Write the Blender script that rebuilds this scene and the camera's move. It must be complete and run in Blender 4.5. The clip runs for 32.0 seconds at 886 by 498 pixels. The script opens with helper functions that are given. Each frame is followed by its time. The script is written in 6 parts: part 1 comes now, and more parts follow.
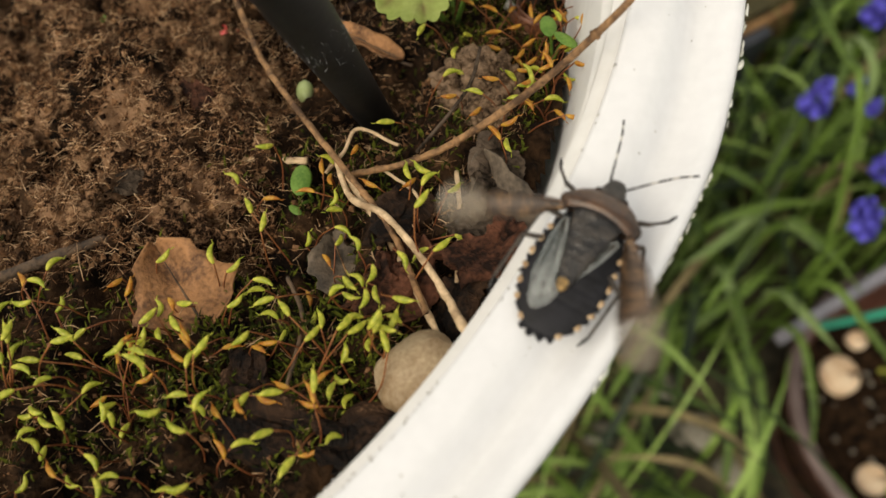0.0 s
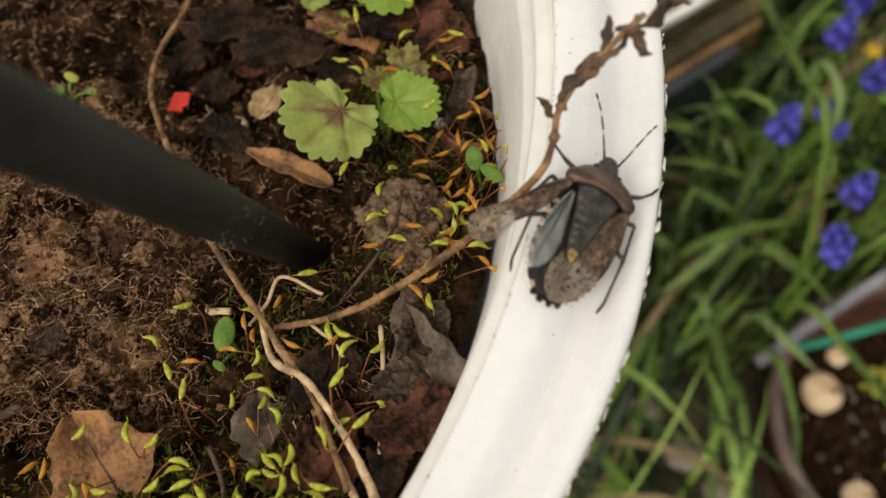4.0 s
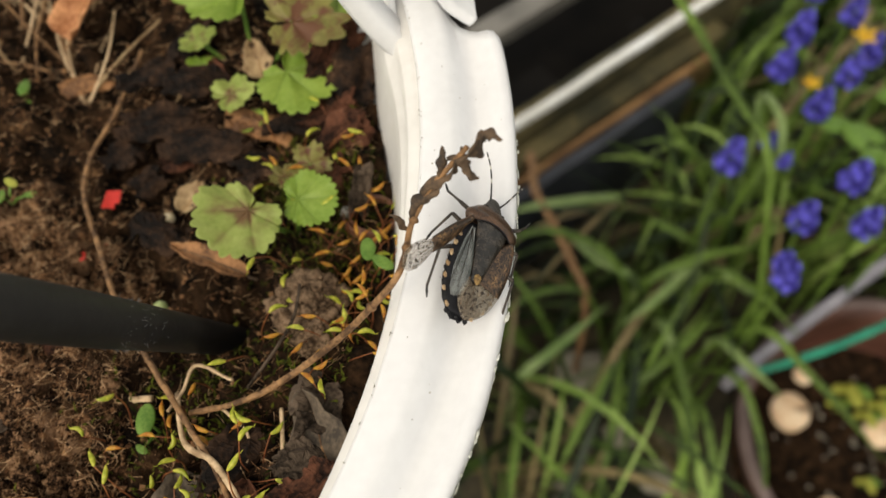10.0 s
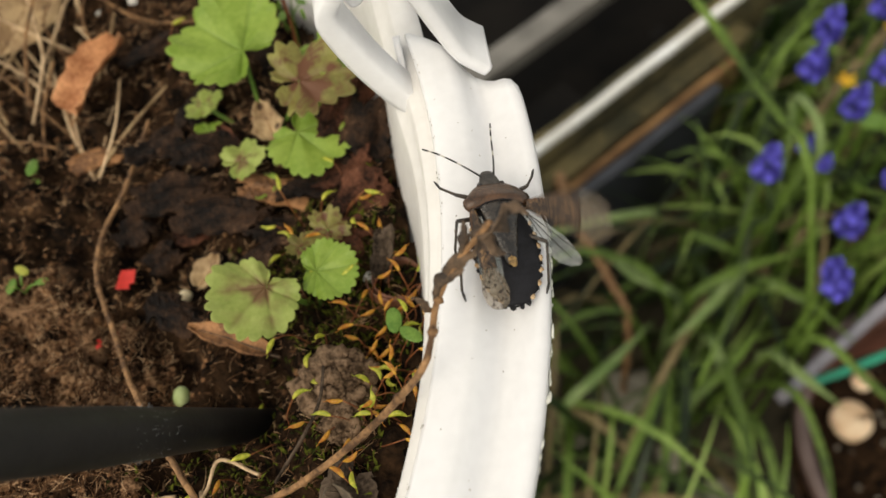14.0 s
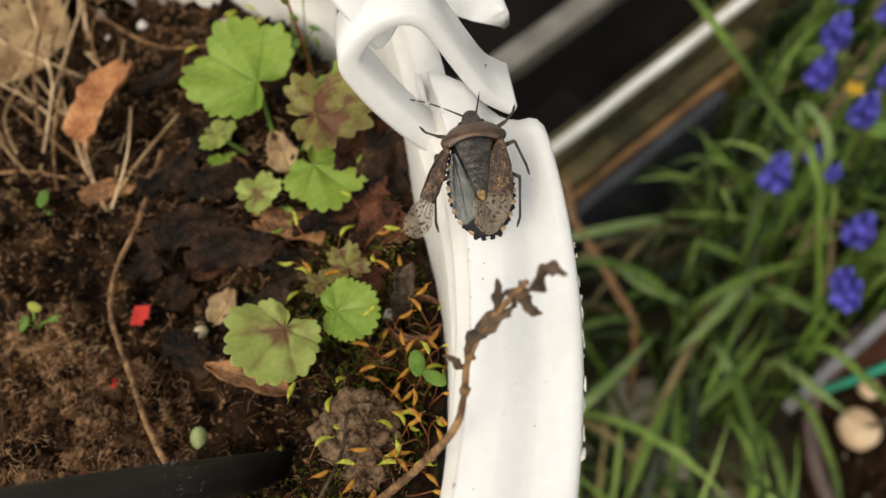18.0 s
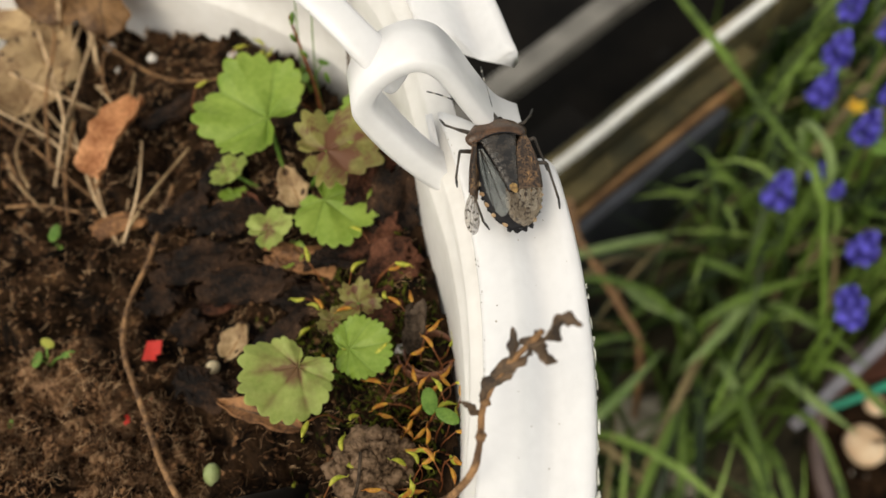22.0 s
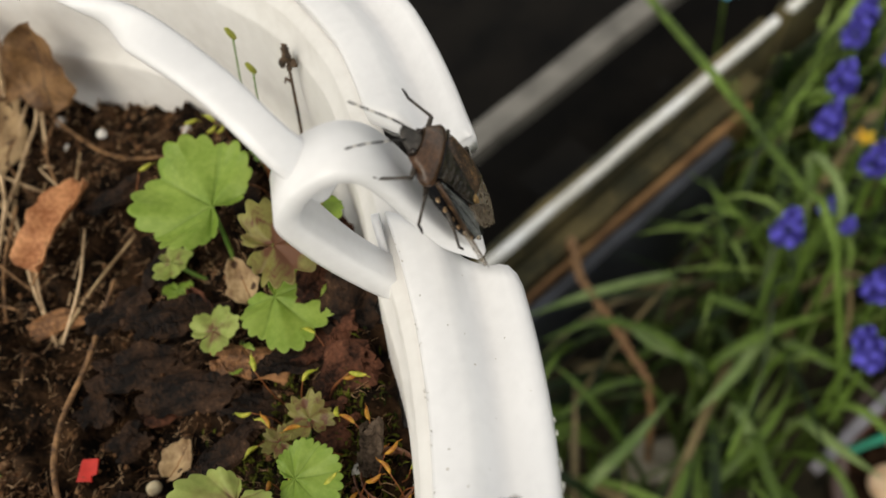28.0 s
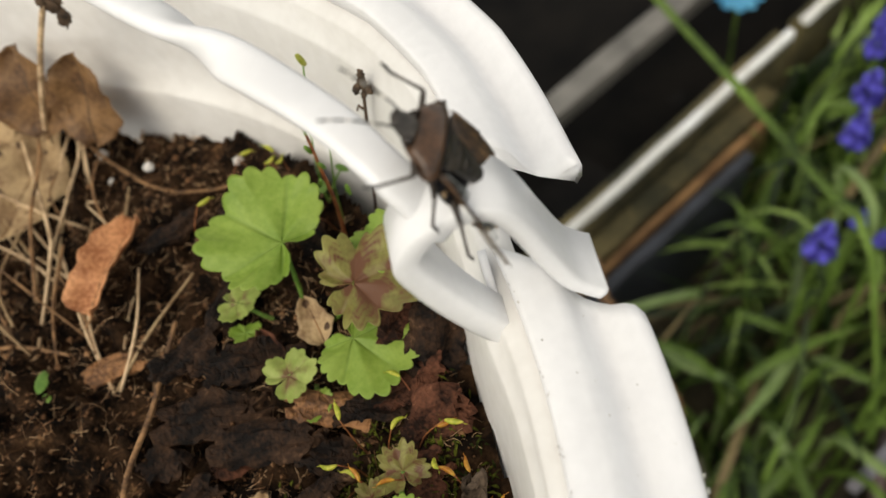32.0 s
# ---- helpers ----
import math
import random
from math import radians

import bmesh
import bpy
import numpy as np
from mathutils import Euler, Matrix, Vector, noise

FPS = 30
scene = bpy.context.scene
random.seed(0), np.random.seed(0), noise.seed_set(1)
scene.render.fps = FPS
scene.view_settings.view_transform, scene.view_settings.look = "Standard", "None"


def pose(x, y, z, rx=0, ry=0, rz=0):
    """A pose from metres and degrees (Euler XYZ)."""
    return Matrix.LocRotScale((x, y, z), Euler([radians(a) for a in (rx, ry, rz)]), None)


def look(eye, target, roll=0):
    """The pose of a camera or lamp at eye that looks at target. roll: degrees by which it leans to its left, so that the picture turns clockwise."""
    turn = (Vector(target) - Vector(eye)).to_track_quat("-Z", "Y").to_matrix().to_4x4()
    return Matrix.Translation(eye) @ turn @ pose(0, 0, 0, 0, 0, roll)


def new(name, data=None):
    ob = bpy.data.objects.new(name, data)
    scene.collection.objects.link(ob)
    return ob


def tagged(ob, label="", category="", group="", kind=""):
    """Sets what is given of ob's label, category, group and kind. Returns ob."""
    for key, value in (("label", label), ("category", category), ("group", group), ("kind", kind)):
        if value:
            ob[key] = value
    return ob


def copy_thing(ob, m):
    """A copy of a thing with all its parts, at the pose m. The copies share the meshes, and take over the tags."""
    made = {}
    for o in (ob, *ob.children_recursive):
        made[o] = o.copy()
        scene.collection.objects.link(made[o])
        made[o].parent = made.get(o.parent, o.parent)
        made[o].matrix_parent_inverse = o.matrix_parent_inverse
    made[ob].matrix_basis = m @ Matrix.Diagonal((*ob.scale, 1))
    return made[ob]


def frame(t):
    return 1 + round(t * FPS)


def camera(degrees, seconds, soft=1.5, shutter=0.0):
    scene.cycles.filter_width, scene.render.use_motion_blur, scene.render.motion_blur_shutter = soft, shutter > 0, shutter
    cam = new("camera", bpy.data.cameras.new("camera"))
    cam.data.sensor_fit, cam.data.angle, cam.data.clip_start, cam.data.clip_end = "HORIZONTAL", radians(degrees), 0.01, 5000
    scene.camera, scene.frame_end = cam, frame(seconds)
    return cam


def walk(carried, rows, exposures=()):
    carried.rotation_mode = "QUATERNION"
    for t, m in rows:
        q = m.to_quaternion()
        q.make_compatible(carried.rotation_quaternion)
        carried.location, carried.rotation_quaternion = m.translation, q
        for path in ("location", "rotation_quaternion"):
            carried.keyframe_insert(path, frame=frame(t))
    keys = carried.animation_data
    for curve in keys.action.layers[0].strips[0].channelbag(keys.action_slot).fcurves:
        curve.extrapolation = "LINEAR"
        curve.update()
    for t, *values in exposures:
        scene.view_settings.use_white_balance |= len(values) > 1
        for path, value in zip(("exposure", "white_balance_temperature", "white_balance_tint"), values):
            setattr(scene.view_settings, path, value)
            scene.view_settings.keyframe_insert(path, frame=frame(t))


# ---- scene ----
EXPOSURE, KELVIN, TINT = 0.16, 7450, 8
# Camera: time, place in millimetres from the pot's centre at rim height, turn in degrees.
cam = camera(55.93, 32.0, soft=1.5, shutter=0.5)
cam.data.dof.use_dof = True
cam.data.dof.focus_distance = 0.086
cam.data.dof.aperture_fstop = 26.0
PATH = [
    (0, 74.29, -76.82, 59.63, 24.784, 0.032, -0.702),
    (0.5, 74.31, -75.86, 59.03, 24.786, 0.124, -1.150),
    (1, 76.17, -75.85, 59.24, 24.699, 0.146, -1.452),
    (1.5, 77.70, -75.41, 60.52, 24.571, 0.172, -1.694),
    (2, 78.20, -73.82, 61.22, 24.751, 0.232, -2.247),
    (2.5, 78.32, -70.54, 62.25, 24.762, 0.266, -2.376),
    (3, 79.84, -67.38, 62.06, 24.943, 0.383, -2.680),
    (3.5, 80.47, -64.13, 62.87, 25.014, 0.416, -3.008),
    (5.5, 85.84, -60.78, 67.82, 25.285, 0.457, -3.944),
    (6, 86.53, -60.40, 69.27, 25.482, 0.483, -4.278),
    (6.5, 87.31, -59.93, 69.94, 25.604, 0.547, -4.490),
    (7, 87.34, -59.70, 70.96, 25.774, 0.624, -4.746),
    (7.5, 88.46, -59.72, 71.79, 25.948, 0.658, -4.994),
    (8, 89.73, -59.50, 73.45, 26.052, 0.650, -5.165),
    (8.5, 89.41, -59.78, 74.96, 26.301, 0.625, -5.390),
    (9, 90.50, -60.61, 76.24, 26.515, 0.750, -5.575),
    (9.5, 92.46, -61.66, 76.39, 26.603, 0.885, -5.606),
    (10, 93.46, -61.68, 76.57, 26.785, 1.118, -5.876),
    (10.5, 93.88, -60.97, 75.85, 26.891, 1.337, -6.164),
    (11, 95.26, -60.43, 74.23, 26.977, 1.861, -6.716),
    (11.5, 97.02, -60.26, 72.97, 27.302, 3.226, -7.666),
    (12, 99.72, -59.97, 73.24, 27.609, 4.422, -7.859),
    (12.5, 98.12, -59.89, 73.79, 27.742, 4.882, -7.925),
    (13, 94.58, -56.74, 74.47, 27.954, 5.060, -7.977),
    (13.5, 94.10, -53.29, 73.47, 28.042, 5.145, -8.276),
    (14, 95.18, -53.64, 72.59, 27.951, 5.215, -8.520),
    (14.5, 95.04, -53.47, 73.03, 27.881, 5.236, -8.488),
    (16.5, 95.08, -51.21, 72.73, 27.773, 5.327, -8.606),
    (17, 94.79, -49.75, 73.06, 27.759, 5.270, -8.642),
    (17.5, 95.13, -48.50, 73.28, 27.751, 5.343, -8.707),
    (18, 93.30, -48.17, 73.41, 27.897, 5.315, -8.761),
    (18.5, 93.40, -47.50, 74.02, 28.032, 5.339, -8.747),
    (19, 93.29, -47.28, 74.67, 28.177, 5.312, -8.719),
    (19.5, 93.41, -47.14, 74.80, 28.355, 5.420, -8.811),
    (20, 93.74, -46.95, 74.94, 28.443, 5.431, -8.818),
    (20.5, 93.57, -46.98, 74.95, 28.573, 5.518, -8.899),
    (21, 93.11, -46.71, 75.02, 28.715, 5.525, -8.997),
    (21.5, 93.34, -45.65, 75.30, 28.617, 5.498, -8.980),
    (22, 92.75, -45.82, 75.64, 28.744, 5.605, -9.020),
    (22.5, 91.68, -44.80, 75.80, 28.925, 5.600, -8.877),
    (23, 91.61, -42.99, 75.11, 29.181, 5.639, -8.790),
    (23.5, 91.96, -42.18, 73.74, 29.363, 5.727, -8.680),
    (24, 93.76, -40.61, 72.52, 29.623, 5.838, -8.741),
    (24.5, 95.28, -39.22, 71.23, 29.777, 5.981, -8.693),
    (26.5, 99.37, -35.29, 68.35, 29.992, 6.493, -9.370),
    (27, 100.50, -34.99, 69.50, 30.073, 6.684, -9.553),
    (27.5, 101.52, -33.17, 69.96, 30.146, 6.954, -9.789),
    (28, 100.61, -33.23, 69.14, 30.374, 7.195, -10.096),
    (28.5, 98.14, -30.86, 69.63, 30.395, 7.335, -10.204),
    (29, 95.17, -27.45, 69.79, 30.560, 7.419, -10.240),
    (29.5, 93.10, -26.44, 67.81, 30.845, 7.491, -10.460),
    (30, 92.83, -25.16, 67.24, 30.785, 7.535, -10.575),
    (30.5, 93.90, -26.37, 65.91, 30.959, 7.651, -10.870),
    (31, 93.15, -28.15, 65.03, 31.110, 7.723, -11.105),
    (31.5, 91.24, -26.60, 65.36, 31.232, 7.706, -11.083),
    (32, 90.51, -26.35, 66.09, 31.490, 7.784, -11.293),
]
walk(cam, [(t, pose(x / 1000, y / 1000, z / 1000, rx, ry, rz)) for t, x, y, z, rx, ry, rz in PATH], exposures=[(0.0, EXPOSURE - 0.04, KELVIN + 350, TINT), (1.0, EXPOSURE - 0.1, KELVIN + 350, TINT), (3.0, EXPOSURE - 0.14, KELVIN + 350, TINT), (8.0, EXPOSURE - 0.02, KELVIN + 300, TINT), (20.0, EXPOSURE - 0.02, KELVIN + 250, TINT), (24.0, EXPOSURE - 0.08, KELVIN + 200, TINT), (27.0, EXPOSURE - 0.28, KELVIN, TINT), (29.0, EXPOSURE - 0.12, KELVIN, TINT), (32.0, EXPOSURE - 0.1, KELVIN, TINT)])
# World and sun: bright overcast sky.
world = bpy.data.worlds.new("sky")
scene.world = world
world.use_nodes = True
wn = world.node_tree.nodes
sky = wn.new("ShaderNodeTexSky")
sky.sky_type = "NISHITA"
sky.sun_disc = False
SUN_EL, SUN_AZ = 54.0, 224.0
sky.sun_elevation, sky.sun_rotation = radians(SUN_EL), radians(SUN_AZ)
wn["Background"].inputs["Strength"].default_value = 0.215
veil = wn.new("ShaderNodeHueSaturation")
veil.inputs["Saturation"].default_value = 0.25
world.node_tree.links.new(sky.outputs["Color"], veil.inputs["Color"])
world.node_tree.links.new(veil.outputs["Color"], wn["Background"].inputs["Color"])
sun = new("sun", bpy.data.lights.new("sun", "SUN"))
sun.data.energy, sun.data.angle, sun.data.color = 1.35, radians(36), (1.0, 0.95, 0.88)
sun_dir = Vector((math.sin(radians(SUN_AZ)) * math.cos(radians(SUN_EL)), math.cos(radians(SUN_AZ)) * math.cos(radians(SUN_EL)), math.sin(radians(SUN_EL))))
sun.matrix_world = look(sun_dir * 3, (0, 0, 0))

MM = 0.001
rng = np.random.default_rng(7)


# ---- small tools ----
def part(name, verts, faces, material, parent=None, label="", smooth=True, kind=""):
    """One mesh object from millimetre vertices, under a thing or a part."""
    me = bpy.data.meshes.new(name)
    me.from_pydata((np.asarray(verts, float) * MM).tolist(), [], faces)
    if smooth:
        me.polygons.foreach_set("use_smooth", [True] * len(me.polygons))
    for m in material if isinstance(material, (list, tuple)) else [material]:
        me.materials.append(m)
    me.update()
    ob = new(name, me)
    ob.parent = parent
    return tagged(ob, label=label, kind=kind)


def place(ob, x, y, z, rx=0, ry=0, rz=0):
    ob.matrix_basis = pose(x * MM, y * MM, z * MM, rx, ry, rz)
    return ob


def thing(name, at, label, category, group="", kind="", turn=(0, 0, 0)):
    ob = new(name)
    ob.empty_display_size = 0.002
    place(ob, *at, *turn)
    return tagged(ob, label, category, group, kind)


def vnoise(p, seed=0):
    """Smooth value noise, about -1 to 1, for an (n, 3) array."""
    i = np.floor(p).astype(np.int64)
    u = p - i
    u = u * u * (3 - 2 * u)

    def h(dx, dy, dz):
        n = (i[:, 0] + dx) * 374761393 + (i[:, 1] + dy) * 668265263 + (i[:, 2] + dz) * 2147483647 + seed * 144269
        n = (n ^ (n >> 13)) * 1274126177
        return ((n ^ (n >> 16)) & 0xFFFF) / 32767.5 - 1

    out = 0
    for dx in (0, 1):
        for dy in (0, 1):
            for dz in (0, 1):
                w = (u[:, 0] if dx else 1 - u[:, 0]) * (u[:, 1] if dy else 1 - u[:, 1]) * (u[:, 2] if dz else 1 - u[:, 2])
                out = out + w * h(dx, dy, dz)
    return out


def fbm(p, octaves=4, seed=0):
    p = np.asarray(p, float)
    return sum(vnoise(p * 2 ** k + 17.3 * k, seed + k) * 0.5 ** k for k in range(octaves))


def grid_faces(rows, cols, close=False):
    f = []
    for r in range(rows - 1):
        for c in range(cols if close else cols - 1):
            d = (c + 1) % cols
            f.append((r * cols + c, r * cols + d, (r + 1) * cols + d, (r + 1) * cols + c))
    return f


def smooth_line(pts, n):
    """A Catmull-Rom line through the points, n samples."""
    p = np.asarray(pts, float)
    p = np.vstack([2 * p[0] - p[1], p, 2 * p[-1] - p[-2]])
    s = np.linspace(0, len(p) - 3 - 1e-6, n)
    k = s.astype(int)
    u = (s - k)[:, None]
    a, b, c, d = p[k], p[k + 1], p[k + 2], p[k + 3]
    return 0.5 * (2 * b + (c - a) * u + (2 * a - 5 * b + 4 * c - d) * u ** 2 + (3 * b - a - 3 * c + d) * u ** 3)


def tube(pts, radii, sides=8, flat=1.0, rough=0.0, seed=1):
    """Vertices and faces of a tube along pts, capped; flat squeezes it."""
    p = np.asarray(pts, float)
    r = np.interp(np.linspace(0, 1, len(p)), np.linspace(0, 1, len(radii)), radii)
    t = np.gradient(p, axis=0)
    t /= np.linalg.norm(t, axis=1)[:, None] + 1e-9
    ref = np.array([0.0, 0, 1]) if abs(t[0][2]) < 0.9 else np.array([1.0, 0, 0])
    v = []
    side = np.cross(t[0], ref)
    for k in range(len(p)):
        side = side - t[k] * (side @ t[k])
        side /= np.linalg.norm(side) + 1e-9
        up = np.cross(side, t[k])
        for j in range(sides):
            a = 2 * math.pi * j / sides
            v.append(p[k] + r[k] * (math.cos(a) * side + flat * math.sin(a) * up))
    v = np.array(v)
    if rough:
        v = v + (fbm(v * 1.2, 2, seed)[:, None] * np.repeat(r, sides)[:, None] * rough) * np.array([1, 0.7, 0.8])
    f = grid_faces(len(p), sides, True)
    f.append(tuple(reversed(range(sides))))
    f.append(tuple(range((len(p) - 1) * sides, len(p) * sides)))
    return v, f


def merge(pieces):
    v, f, n = [], [], 0
    for pv, pf in pieces:
        v.append(np.asarray(pv, float))
        f += [tuple(i + n for i in q) for q in pf]
        n += len(pv)
    return np.vstack(v), f


def blob(rx, ry, rz, rough=0.2, scale=1.0, seed=0, rows=10, cols=16, octaves=3):
    """A lumpy stone or clod about its middle."""
    v = [(0, 0, 1)]
    for i in range(1, rows):
        a = math.pi * i / rows
        v += [(math.sin(a) * math.cos(2 * math.pi * j / cols), math.sin(a) * math.sin(2 * math.pi * j / cols), math.cos(a)) for j in range(cols)]
    v.append((0, 0, -1))
    v = np.array(v)
    v = v * (1 + rough * fbm(v * scale * 1.7 + seed * 3.1, octaves, seed))[:, None] * (rx, ry, rz)
    f = [(0, 1 + j, 1 + (j + 1) % cols) for j in range(cols)]
    for i in range(rows - 2):
        for j in range(cols):
            a, b = 1 + i * cols + j, 1 + i * cols + (j + 1) % cols
            f.append((a, a + cols, b + cols, b))
    last, n = 1 + (rows - 2) * cols, len(v) - 1
    f += [(n, last + (j + 1) % cols, last + j) for j in range(cols)]
    return v, f


def loft(rows, n=20, sharp=1.0):
    """A body along y: rows of (y, half width, z top, z side, z bottom); the side edge lies at z side."""
    v = []
    for y, w, zt, zs, zb in rows:
        for j in range(n):
            a = 2 * math.pi * j / n
            c, s = math.cos(a), math.sin(a)
            x = w * math.copysign(abs(c) ** sharp, c)
            v.append((x, y, zs + (zt - zs) * s if s >= 0 else zs + (zs - zb) * s))
    f = grid_faces(len(rows), n, True)
    f.append(tuple(range(n)))
    f.append(tuple(reversed(range((len(rows) - 1) * n, len(rows) * n))))
    return np.array(v), f


def sheet_solid(v, f, thick):
    """Gives a sheet (grid of vertices and faces) a thickness downwards along its mean normals."""
    v = np.asarray(v, float)
    nrm = np.zeros_like(v)
    for q in f:
        a = np.cross(v[q[1]] - v[q[0]], v[q[2]] - v[q[0]])
        for i in q:
            nrm[i] += a
    nrm /= np.linalg.norm(nrm, axis=1)[:, None] + 1e-12
    n = len(v)
    count = {}
    for q in f:
        for i in range(len(q)):
            e = (q[i], q[(i + 1) % len(q)])
            count[e] = count.get(e, 0) + 1
    out = list(f) + [tuple(i + n for i in reversed(q)) for q in f]
    for (a, b) in count:
        if (b, a) not in count:
            out.append((b, a, a + n, b + n))
    return np.vstack([v, v - nrm * thick]), out


def turned(v, rx=0, ry=0, rz=0, at=(0, 0, 0)):
    m = np.array(Euler([radians(a) for a in (rx, ry, rz)]).to_matrix())
    return np.asarray(v, float) @ m.T + np.asarray(at, float)


# ---- materials ----
def mat(name, dark, light, scale=400, rough=0.6, bump=0.3, fine=6.0, spread=(0.35, 0.65), metal=0.0, spec=0.5, sss=0.0, trans=0.0, third=None, island=0.0, bump_size=0.0004, vein=None, spots=None, alpha=1.0, coord="Object", distort=0.0):
    """A surface with two scales of variation; scale in features per metre."""
    m = bpy.data.materials.new(name)
    m.use_nodes = True
    nt = m.node_tree
    n, link = nt.nodes, nt.links.new
    b = n["Principled BSDF"]
    tc = n.new("ShaderNodeTexCoord")
    big, small = n.new("ShaderNodeTexNoise"), n.new("ShaderNodeTexNoise")
    big.inputs["Scale"].default_value, big.inputs["Detail"].default_value = scale, 5
    small.inputs["Scale"].default_value, small.inputs["Detail"].default_value = scale * fine, 3
    for t in (big, small):
        link(tc.outputs[coord], t.inputs["Vector"])
    add = n.new("ShaderNodeMath")
    add.operation = "MULTIPLY_ADD"
    link(small.outputs["Fac"], add.inputs[0])
    add.inputs[1].default_value = 0.45
    sub = n.new("ShaderNodeMath")
    sub.operation = "SUBTRACT"
    link(big.outputs["Fac"], sub.inputs[0])
    sub.inputs[1].default_value = 0.22
    link(sub.outputs[0], add.inputs[2])
    fac = add.outputs[0]
    if island:
        geo = n.new("ShaderNodeNewGeometry")
        ma = n.new("ShaderNodeMath")
        ma.operation = "MULTIPLY_ADD"
        link(geo.outputs["Random Per Island"], ma.inputs[0])
        ma.inputs[1].default_value = island
        link(fac, ma.inputs[2])
        off = n.new("ShaderNodeMath")
        off.operation = "SUBTRACT"
        link(ma.outputs[0], off.inputs[0])
        off.inputs[1].default_value = island / 2
        fac = off.outputs[0]
    ramp = n.new("ShaderNodeValToRGB")
    e = ramp.color_ramp.elements
    e[0].position, e[0].color = spread[0], (*dark, 1)
    e[1].position, e[1].color = spread[1], (*light, 1)
    if third:
        k = e.new(min(0.98, spread[1] + 0.12))
        k.color = (*third, 1)
    link(fac, ramp.inputs["Fac"])
    colour = ramp.outputs["Color"]
    if vein:
        at = n.new("ShaderNodeAttribute")
        at.attribute_name = "vein"
        mul = n.new("ShaderNodeMath")
        mul.operation = "MULTIPLY"
        mul.use_clamp = True
        link(at.outputs["Fac"], mul.inputs[0])
        mul.inputs[1].default_value = vein[3]
        mix = n.new("ShaderNodeMix")
        mix.data_type = "RGBA"
        link(mul.outputs[0], mix.inputs["Factor"])
        link(colour, mix.inputs["A"])
        mix.inputs["B"].default_value = (*vein[:3], 1)
        colour = mix.outputs["Result"]
    if spots:
        # spots: colour, size per metre, threshold
        vo = n.new("ShaderNodeTexVoronoi")
        vo.inputs["Scale"].default_value = spots[1]
        if distort:
            wob, off = n.new("ShaderNodeTexNoise"), n.new("ShaderNodeVectorMath")
            wob.inputs["Scale"].default_value = spots[1] * 0.9
            link(tc.outputs[coord], wob.inputs["Vector"])
            off.operation = "MULTIPLY_ADD"
            link(wob.outputs["Color"], off.inputs[0])
            off.inputs[1].default_value = (distort, distort, distort)
            link(tc.outputs[coord], off.inputs[2])
            link(off.outputs[0], vo.inputs["Vector"])
        else:
            link(tc.outputs[coord], vo.inputs["Vector"])
        lt = n.new("ShaderNodeMath")
        lt.operation = "LESS_THAN"
        link(vo.outputs["Distance"], lt.inputs[0])
        lt.inputs[1].default_value = spots[2]
        mix = n.new("ShaderNodeMix")
        mix.data_type = "RGBA"
        link(lt.outputs[0], mix.inputs["Factor"])
        link(colour, mix.inputs["A"])
        mix.inputs["B"].default_value = (*spots[0], 1)
        colour = mix.outputs["Result"]
        if alpha < 1:
            am = n.new("ShaderNodeMath")
            am.operation = "MULTIPLY_ADD"
            am.use_clamp = True
            link(lt.outputs[0], am.inputs[0])
            am.inputs[1].default_value, am.inputs[2].default_value = 0.9 - alpha, alpha
            link(am.outputs[0], b.inputs["Alpha"])
    elif alpha < 1:
        b.inputs["Alpha"].default_value = alpha
    link(colour, b.inputs["Base Color"])
    b.inputs["Roughness"].default_value = rough
    b.inputs["Metallic"].default_value = metal
    b.inputs["Specular IOR Level"].default_value = spec
    if sss:
        b.inputs["Subsurface Weight"].default_value = sss
        b.inputs["Subsurface Radius"].default_value = (0.002, 0.002, 0.002)
        b.inputs["Subsurface Scale"].default_value = 0.5
    if bump:
        bp = n.new("ShaderNodeBump")
        bp.inputs["Strength"].default_value, bp.inputs["Distance"].default_value = bump, bump_size
        link(add.outputs[0], bp.inputs["Height"])
        link(bp.outputs["Normal"], b.inputs["Normal"])
    if trans:
        tr = n.new("ShaderNodeBsdfTranslucent")
        link(colour, tr.inputs["Color"])
        ms = n.new("ShaderNodeMixShader")
        ms.inputs["Fac"].default_value = trans
        link(b.outputs[0], ms.inputs[1])
        link(tr.outputs[0], ms.inputs[2])
        link(ms.outputs[0], n["Material Output"].inputs["Surface"])
    return m


WHITE = mat("white_plastic", (0.722, 0.728, 0.742), (0.786, 0.792, 0.806), 60, rough=0.32, bump=0.05, fine=12, spots=((0.42, 0.39, 0.34), 260, 0.03))
WHITE_IN = mat("white_plastic_stained", (0.66, 0.645, 0.62), (0.76, 0.75, 0.73), 45, rough=0.45, bump=0.08, fine=10)
GRIME = mat("grime", (0.16, 0.14, 0.11), (0.40, 0.37, 0.31), 900, rough=0.9, island=0.4)
FLASH = mat("plastic_flash", (0.45, 0.46, 0.40), (0.75, 0.76, 0.70), 700, rough=0.6, island=0.3)
SOIL = mat("peat_soil", (0.0042, 0.0024, 0.0014), (0.045, 0.0235, 0.0115), 260, rough=0.95, bump=1.0, fine=5, spread=(0.42, 0.7), third=(0.17, 0.095, 0.045), bump_size=0.0009, spec=0.1, vein=(0.30, 0.175, 0.10, 0.95))
PEAT = mat("pale_peat", (0.018, 0.0095, 0.0055), (0.32, 0.175, 0.095), 1300, rough=0.97, bump=1.0, fine=4, spread=(0.42, 0.62), third=(0.36, 0.225, 0.125), bump_size=0.0007, spec=0.06, island=0.3)
